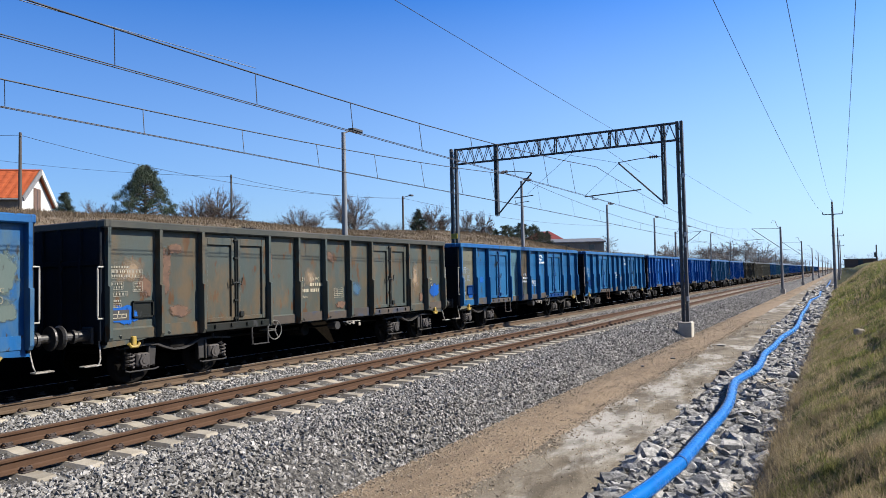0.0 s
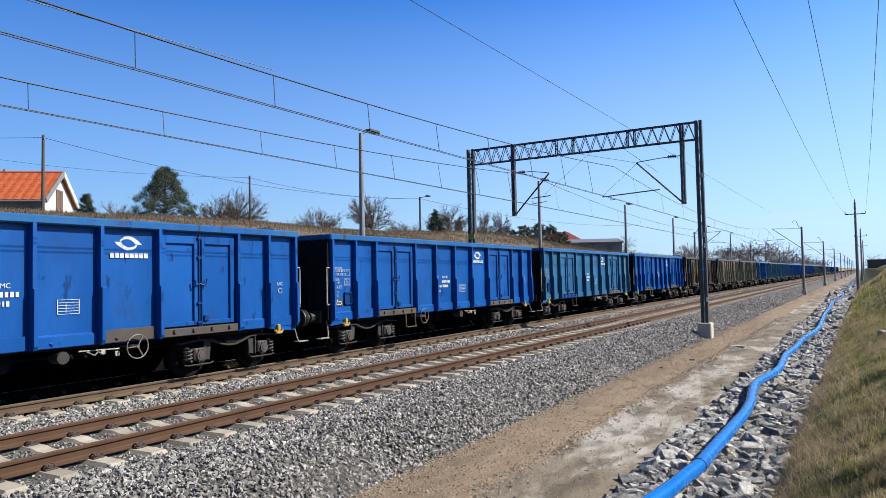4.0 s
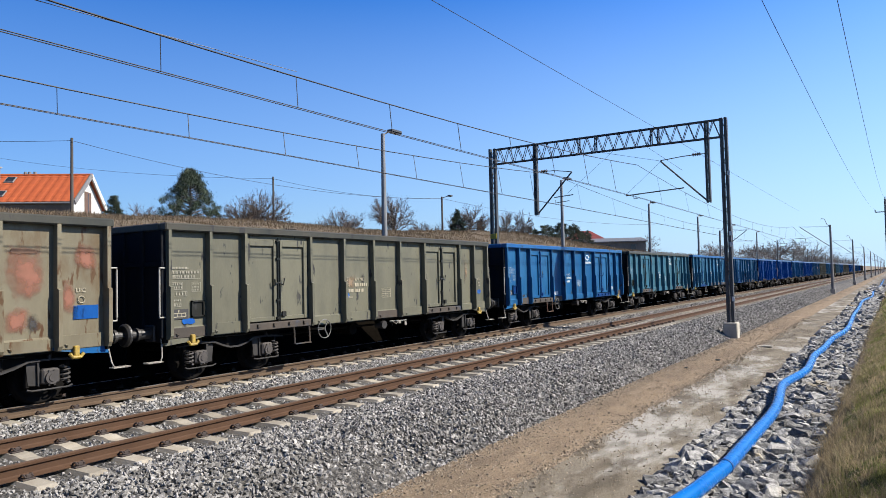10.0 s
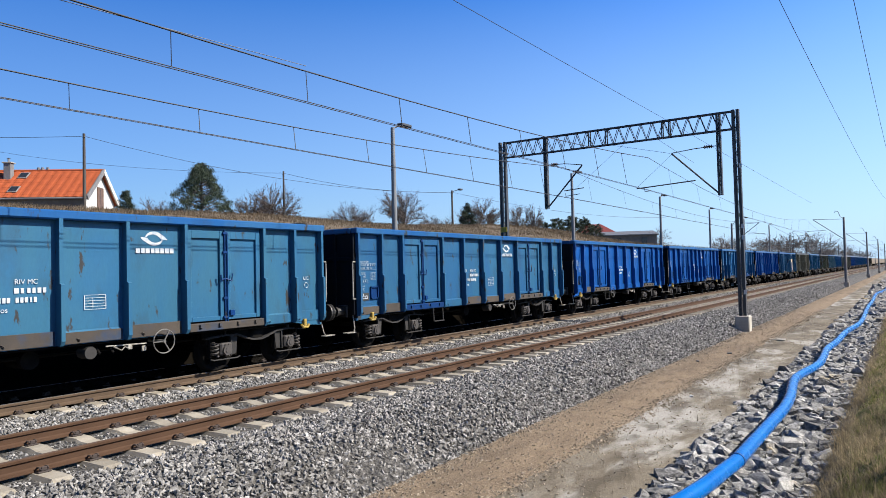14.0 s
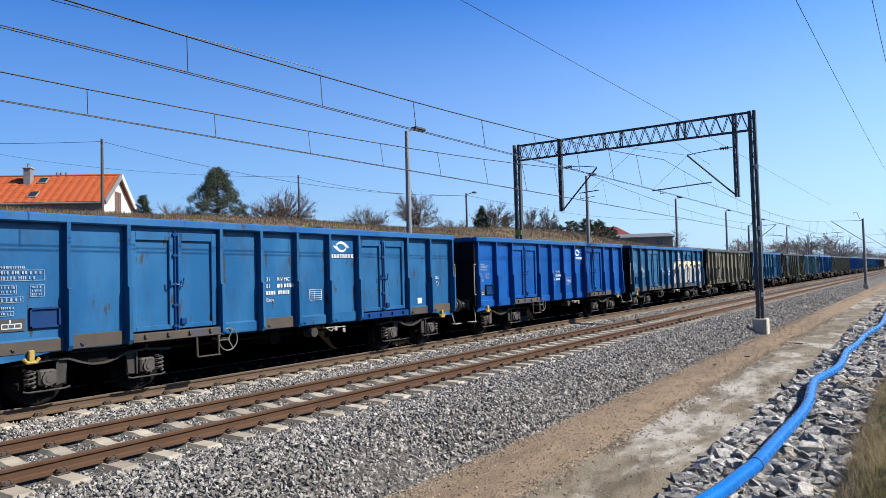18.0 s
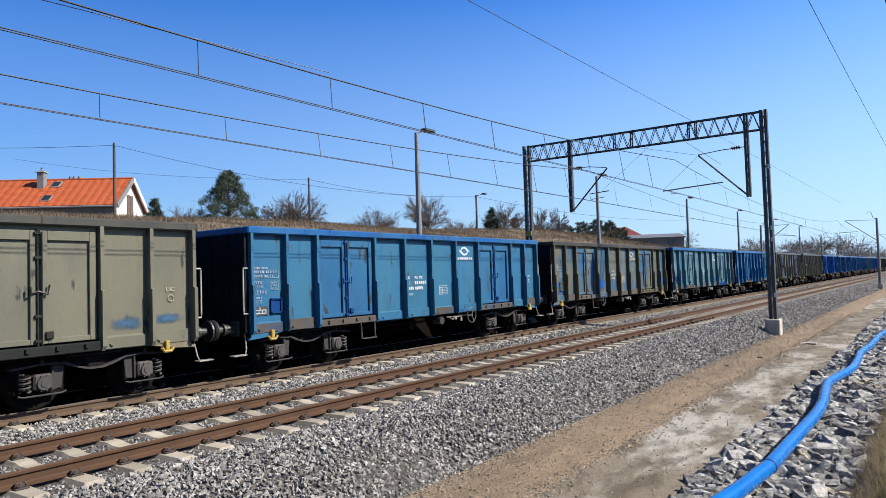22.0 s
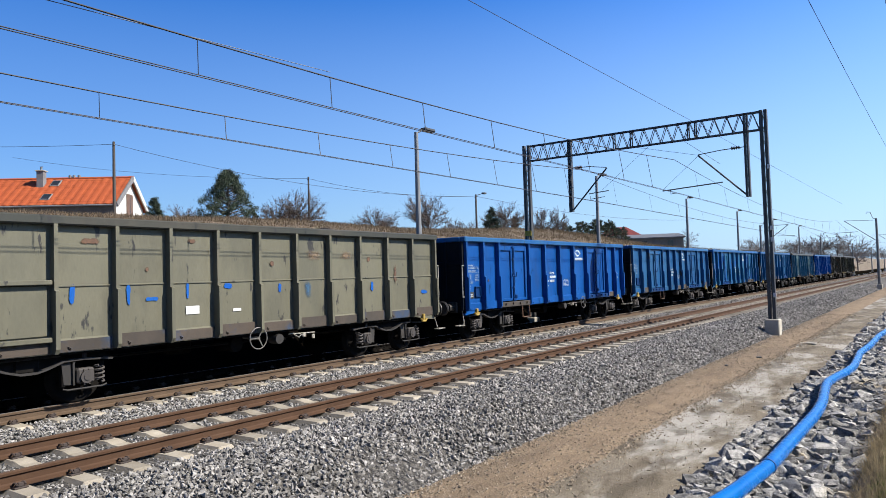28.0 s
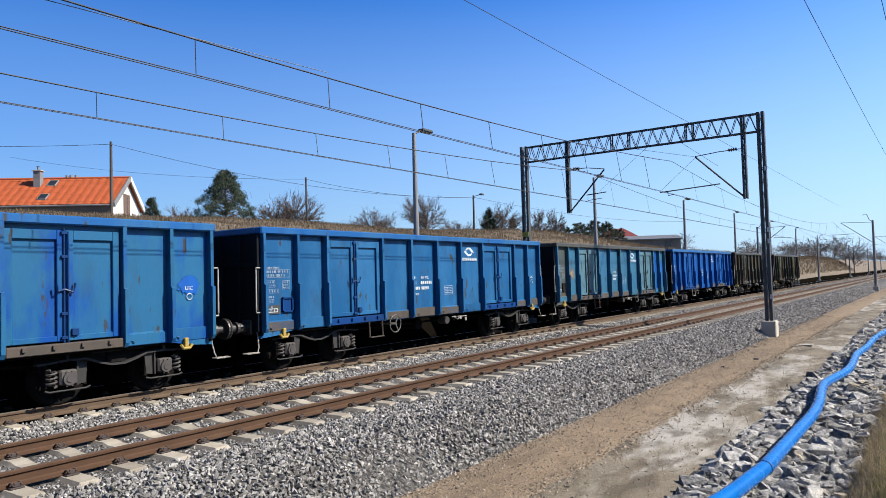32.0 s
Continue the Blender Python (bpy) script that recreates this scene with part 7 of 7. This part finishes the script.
def graffiti(n):
    """A cream cloud with silver bubble forms in thick dark outlines, over the rear half of a wagon."""
    cream = surf("cream_spray_paint", (0.4843, 0.4058, 0.2356), (0.432, 0.3469, 0.1833), 2, 0.4, 0.6, 0.6)
    silver = surf("silver_spray_paint", (0.2749, 0.2683, 0.2586), (0.2225, 0.2193, 0.216), 2, 0.4, 0.6, 0.5)
    line = surf("dark_spray_line", (0.0152, 0.0143, 0.0178), (0.0254, 0.0229, 0.0254), 4, 0.4, 0.6, 0.6)
    w = WAGONS[n]
    posts = PLANS[build_of(n)]
    blobs = [(7.02, 0.36, 0.42), (7.62, 0.42, 0.98), (8.32, 0.50, 1.0), (9.38, 0.48, 0.98), (10.36, 0.46, 1.0), (11.32, 0.44, 0.92), (12.28, 0.42, 0.98)]

    def arch(y, grow):
        top = 0.0
        for c, r, h in blobs:
            u = abs(y - c) / (r + grow)
            if u < 1:
                top = max(top, (h + grow) * (1 - u ** 2.6) ** 0.5)
        return top

    def cloud(y):
        k = min(1.0, max(0.0, (y - 6.72) / 0.55))
        return 1.24 * k ** 0.45 * (1 + 0.015 * math.sin(y * 4.1) + 0.012 * math.sin(y * 9.7))

    def sheet(name, a, b, mat, x, f, m=26):
        ys = [a + (b - a) * i / m for i in range(m + 1)]
        hs = [f(y) for y in ys]
        g = Geo()
        for i in range(m):
            if hs[i] > 0.02 and hs[i + 1] > 0.02:
                g.add([(x, ys[i], 1.19), (x, ys[i + 1], 1.19), (x, ys[i + 1], 1.19 + hs[i + 1]), (x, ys[i], 1.19 + hs[i])], [(0, 1, 2, 3)])
        if g.f:
            part(name, g, mat, w)["role"] = "patch"

    for i, (p, q) in enumerate(list(zip(posts, posts[1:]))[5:]):
        door = i == 2
        spans = [(p + 0.07, (p + q) / 2 - 0.02), ((p + q) / 2 + 0.02, q - 0.07)] if door else [(p + 0.055, q - 0.055)]
        x = XP + 0.016 + (0.045 if door else 0.0)
        for a, b in spans:
            sheet("graffiti_ground", a, b, cream, x, cloud)
            sheet("graffiti_outline", a, b, line, x + 0.003, lambda y: arch(y, 0.10))
            sheet("graffiti_form", a, b, silver, x + 0.006, lambda y: arch(y + 0.03, -0.03))
        x += 0.009
        g = Geo()
        for c, r, h in blobs[1:]:
            if p + 0.1 < c < q - 0.1:
                s = 1 if int(c * 10) % 2 else -1
                ribbon(g, [(c - s * 0.10, 1.28), (c - s * 0.13, 1.28 + h * 0.3), (c - s * 0.05, 1.2 + h * 0.62), (c + s * 0.08, 1.2 + h * 0.5), (c + s * 0.05, 1.27 + h * 0.2)], 0.035, x)
                ribbon(g, [(c + s * 0.24, 1.25), (c + s * 0.2, 1.35 + h * 0.12), (c + s * 0.3, 1.35 + h * 0.3)], 0.028, x)
                ribbon(g, [(c - s * 0.3, 1.2 + h * 0.55), (c - s * 0.2, 1.22 + h * 0.72), (c - s * 0.08, 1.2 + h * 0.8)], 0.02, x)
        if g.f:
            part("graffiti_stroke", g, line, w)["role"] = "patch"
    g = Geo()
    y0, x = posts[1] + 0.1, XP + 0.016
    ribbon(g, [(y0, 1.78), (y0 + 0.06, 2.1), (y0 + 0.12, 1.86), (y0 + 0.2, 2.14), (y0 + 0.22, 1.8), (y0 + 0.34, 2.06), (y0 + 0.36, 1.84)], 0.05, x)
    ribbon(g, [(y0 + 0.42, 1.8), (y0 + 0.5, 2.16), (y0 + 0.56, 1.82), (y0 + 0.66, 2.1), (y0 + 0.72, 1.86)], 0.05, x)
    ribbon(g, [(y0 + 0.06, 1.94), (y0 + 0.3, 1.96), (y0 + 0.68, 2.0)], 0.035, x)
    ribbon(g, [(y0 - 0.02, 1.66), (y0 + 0.4, 1.68), (y0 + 0.7, 1.74), (y0 + 0.35, 1.62)], 0.04, x)
    part("graffiti_tag", g, cream, w)["role"] = "patch"
    g = Geo()
    y0, x = posts[3] + 0.22, XP + 0.016
    ribbon(g, [(y0, 2.0), (y0 + 0.1, 1.78), (y0 + 0.16, 2.02), (y0 + 0.2, 1.72), (y0 + 0.33, 1.9), (y0 + 0.24, 1.98), (y0 + 0.2, 1.78)], 0.035, x)
    ribbon(g, [(y0 + 0.36, 2.12), (y0 + 0.52, 1.86), (y0 + 0.5, 1.66)], 0.035, x)
    ribbon(g, [(y0 + 0.4, 1.84), (y0 + 0.85, 1.88), (y0 + 0.72, 1.76), (y0 + 0.5, 1.8)], 0.03, x)
    part("graffiti_tag", g, DECAL, w)["role"] = "patch"
    g = splash(posts[10] - 0.42, 1.72, 0.26, 0.15, XP + 0.028)
    part("sticker", g, BLUE, w)["role"] = "patch"
    for k in range(5):
        g = Geo().box(XP + 0.022, XP + 0.03, 6.95, 7.32, 1.72 + 0.06 * k, 1.755 + 0.06 * k)
        part("vent_slat", g, UNDER, w)["role"] = "patch"


def build_train():
    for n, panels, doors, fm, label, single in FLEET:
        kind = build_of(n)
        if n in (-1, 0, 25):
            w = PROTO[kind]
        else:
            w = copy_thing(PROTO[kind], pose(FAR_X, 0, 0))
        WAGONS[n] = w
        tagged(w, label)
    for n, panels, doors, fm, label, single in FLEET:
        dress(WAGONS[n], panels, doors, fm, single, n)
        patch_wagon(n)
    graffiti(18)


build_train()


# ---------------------------------------------------------------- grass
def leafy(m, amount=0.5):
    """Thin blades let part of the light through."""
    N, L = m.node_tree.nodes, m.node_tree.links
    b, out = N["Principled BSDF"], N["Material Output"]
    t, x = N.new("ShaderNodeBsdfTranslucent"), N.new("ShaderNodeMixShader")
    L.new(b.inputs["Base Color"].links[0].from_socket, t.inputs["Color"])
    x.inputs[0].default_value = amount
    L.new(b.outputs[0], x.inputs[1])
    L.new(t.outputs[0], x.inputs[2])
    L.new(x.outputs[0], out.inputs["Surface"])
    return m


M_GRASS = leafy(surf("green_grass_blades", (0.1158, 0.1352, 0.0347), (0.1776, 0.1814, 0.058), 0.8, 0.4, 0.6, 0.6, island=0.7, spec=0.3))
M_STRAW = leafy(surf("dry_straw_grass", (0.3397, 0.2741, 0.1661), (0.2394, 0.1892, 0.112), 0.8, 0.4, 0.6, 0.7, island=0.55, spec=0.3))
M_STRAWFAR = leafy(surf("dry_bank_grass", (0.1318, 0.0954, 0.0589), (0.0926, 0.0673, 0.0421), 0.5, 0.4, 0.6, 0.9, island=0.4), 0.35)


def scatter_grass(name, mat, zones, label, seed, patch=None):
    rng = np.random.default_rng(seed)
    V = []
    for x0, x1, y0, y1, n, l0, l1, wd in zones:
        x, y = rng.uniform(x0, x1, n), rng.uniform(y0, y1, n)
        if patch:
            keep = np.array([noise.noise((a * 0.9, b * 0.7, patch)) + rng.uniform(-0.35, 0.35) > -0.05 for a, b in zip(x, y)])
            x, y = x[keep], y[keep]
        z = np.array([gz(a, b) for a, b in zip(x, y)]) - 0.02
        v, f = blades(len(x), rng, np.stack([x, y, z], 1), rng.uniform(l0, l1, len(x)), np.full(len(x), wd) * rng.uniform(0.6, 1.3, len(x)), 1.1)
        V.append(v)
    v = np.concatenate(V)
    ob = new(name, raw_mesh(name, v, np.arange(len(v)).reshape(-1, 3), mat))
    return tagged(ob, label, "grass", kind="stuff")


def tufts(name, mat, zones, label, seed, patch):
    """Small tufts of short blades, thick in patches."""
    rng = np.random.default_rng(seed)
    V = []
    for x0, x1, y0, y1, n, l0, l1, wd, m in zones:
        x, y = rng.uniform(x0, x1, n), rng.uniform(y0, y1, n)
        keep = np.array([noise.noise((p * 1.1, q * 0.8, patch)) + 0.7 * noise.noise((p * 4, q * 3, patch)) + rng.uniform(-0.2, 0.2) > 0.0 for p, q in zip(x, y)])
        x, y = x[keep], y[keep]
        s = np.repeat(rng.uniform(0.5, 1.25, len(x)), m)
        r = l1 * 0.5
        x, y = np.repeat(x, m) + rng.normal(0, r, len(x) * m), np.repeat(y, m) + rng.normal(0, r, len(y) * m)
        z = np.array([gz(p, q) for p, q in zip(x, y)]) - 0.01
        v, f = blades(len(x), rng, np.stack([x, y, z], 1), rng.uniform(l0, l1, len(x)) * s, np.full(len(x), wd) * rng.uniform(0.6, 1.3, len(x)), 1.3)
        V.append(v)
    v = np.concatenate(V)
    return tagged(new(name, raw_mesh(name, v, np.arange(len(v)).reshape(-1, 3), mat)), label, "grass", kind="stuff")


tufts("grass", M_GRASS, [(8.45, 10.8, 3.6, 14, 9000, 0.03, 0.11, 0.004, 18), (8.45, 11.8, 14, 34, 8000, 0.05, 0.15, 0.007, 13), (8.4, 15, 34, 90, 4200, 0.1, 0.28, 0.02, 10)],
      "short green spring grass in tufts on the bank", 71, 2.0)
tufts("dry_grass", M_STRAW, [(8.3, 10.8, 3.6, 14, 6800, 0.03, 0.14, 0.0032, 16), (8.35, 11.8, 14, 34, 6000, 0.05, 0.17, 0.006, 12), (8.3, 16, 34, 110, 4200, 0.1, 0.3, 0.018, 10)],
      "dry straw-coloured grass in tufts on the bank", 72, 5.0)
scatter_grass("dry_grass", M_STRAWFAR, [(-20, -10.5, 8, 50, 80000, 0.04, 0.22, 0.012), (-20, -10.5, 50, 90, 40000, 0.08, 0.32, 0.02), (-24, -12, 90, 240, 26000, 0.3, 0.8, 0.035)],
              "tall dry brown grass along the top of the bank", 73)


def tussocks():
    """Ragged clumps of long dry stems along the foot of the bank."""
    rng = np.random.default_rng(90)
    P, n = [], 0
    for k in range(420):
        y = 4.2 + 40 * rng.random() ** 2.6
        x = 8.2 + rng.random() ** 1.5 * 1.5
        m = 80
        q = np.stack([x + rng.normal(0, 0.09, m), y + rng.normal(0, 0.09, m)], 1)
        P.append(np.stack([q[:, 0], q[:, 1], np.array([gz(a, b) for a, b in q]) - 0.02], 1))
    P = np.concatenate(P)
    n = len(P)
    v, f = blades(n, rng, P, rng.uniform(0.06, 0.34, n), np.full(n, 0.0028), 2.2)
    tagged(new("grass_tussocks", raw_mesh("grass_tussocks", v, f, M_STRAW)), "ragged dry grass tussocks at the foot of the bank", "grass", kind="stuff")


tussocks()


# ---------------------------------------------------------------- on the far bank
def build_hut(x, y):
    h = thing("line_hut", x, y, gz(x, y), "low brown lineside hut on the bank", "hut")
    part("wall", Geo().box(-3.5, 3.5, -2, 2, -0.5, 1.5), M_BROWNWOOD, h)
    part("roof", Geo().box(-3.8, 3.8, -2.3, 2.3, 1.5, 1.7, 0.03), M_GREYROOF, h)
    part("door", Geo().box(-0.5, 0.5, -2.05, -1.98, -0.3, 1.35, 0.01), M_STEEL, h)


build_hut(13.5, 205)
_p = build_pole(14.6, 140, gz(14.6, 140) + 3.0, 0.12, "signal_post", "short post with a dark box on the bank")
part("signal_box", Geo().box(-0.35, 0.05, -0.2, 0.2, 0.9, 1.7, 0.03), M_STEEL, _p)


# ---------------------------------------------------------------- litter on the path
def litter(x, y, w, l, h, mat, label, rot=0):
    g = Geo().box(-w / 2, w / 2, -l / 2, l / 2, 0, h, min(h, w) * 0.2)
    o = part("concrete_fragment", g, mat)
    o.location, o.rotation_euler.z = (x, y, gz(x, y) - 0.004), radians(rot)
    tagged(o, label, "rubble")


litter(5.15, 27.5, 0.16, 0.62, 0.04, M_CONCRETE, "flat pale slab fragment lying on the path", 75)
litter(5.3, 15.2, 0.07, 0.06, 0.04, M_WHITE, "small white stone on the sandy path", 20)
litter(4.6, 22.4, 0.14, 0.08, 0.05, M_STEEL, "small dark lump on the sandy path", 40)
litter(4.2, 20.2, 0.08, 0.08, 0.04, M_STEEL, "small dark stone on the sandy path", 10)
litter(9.6, 22.0, 0.2, 0.24, 0.16, M_SLEEPER, "pale stone in the grass of the bank", 30)


# ---------------------------------------------------------------- movement
TRAIN = [(0, 8.08), (2, -16.97), (4, -42.17), (6, -67.41), (8, -92.65), (10, -117.92), (12, -143.25), (14, -168.68), (16, -194.25), (18, -219.93), (20, -245.67), (22, -271.40), (24, -297.02), (26, -322.43), (28, -347.58), (30, -372.47), (32, -397.21)]


SLACK = {0: 0.04, 1: -0.05, 2: 0.02, 3: 0.05, 4: 0.02, 6: 0.04, 7: 0.13, 8: 0.14, 9: -0.02, 10: 0.07, 11: 0.02, 12: -0.07, 13: -0.12, 14: -0.07, 16: 0.05, 17: 0.10, 18: 0.14,
         19: 0.09, 20: 0.07, 21: 0.03, 22: 0.03, 23: -0.08, 24: -0.06, 25: -0.04, 26: 0.16, 27: 0.11, 28: 0.02, 29: -0.06}


def along(t):
    """How far the first counted wagon's front stands along the track."""
    for (a, ya), (b, yb) in zip(TRAIN, TRAIN[1:]):
        if t <= b:
            return ya + (yb - ya) * (t - a) / (b - a)
    return TRAIN[-1][1]


def motions():
    for n, w in WAGONS.items():
        walk(w, [(t, pose(FAR_X, s + PITCH * n + SLACK.get(n, 0.0), 0)) for t, s in TRAIN])
    sets = {}
    for w in WAGONS.values():
        for o in w.children_recursive:
            if o["role"] == "wheelset":
                sets.setdefault(o.location.y > 0, []).append(o)
    for group in sets.values():
        lead = group[0]
        x, y, z = lead.location
        walk(lead, [(i / FPS, pose(x, y, z, math.degrees((TRAIN[0][1] - along(i / FPS)) / 0.46))) for i in range(0, 32 * FPS + 1)])
        for o in group[1:]:
            o.rotation_mode = "QUATERNION"
            o.animation_data_create()
            o.animation_data.action = lead.animation_data.action
            o.animation_data.action_slot = lead.animation_data.action_slot


motions()
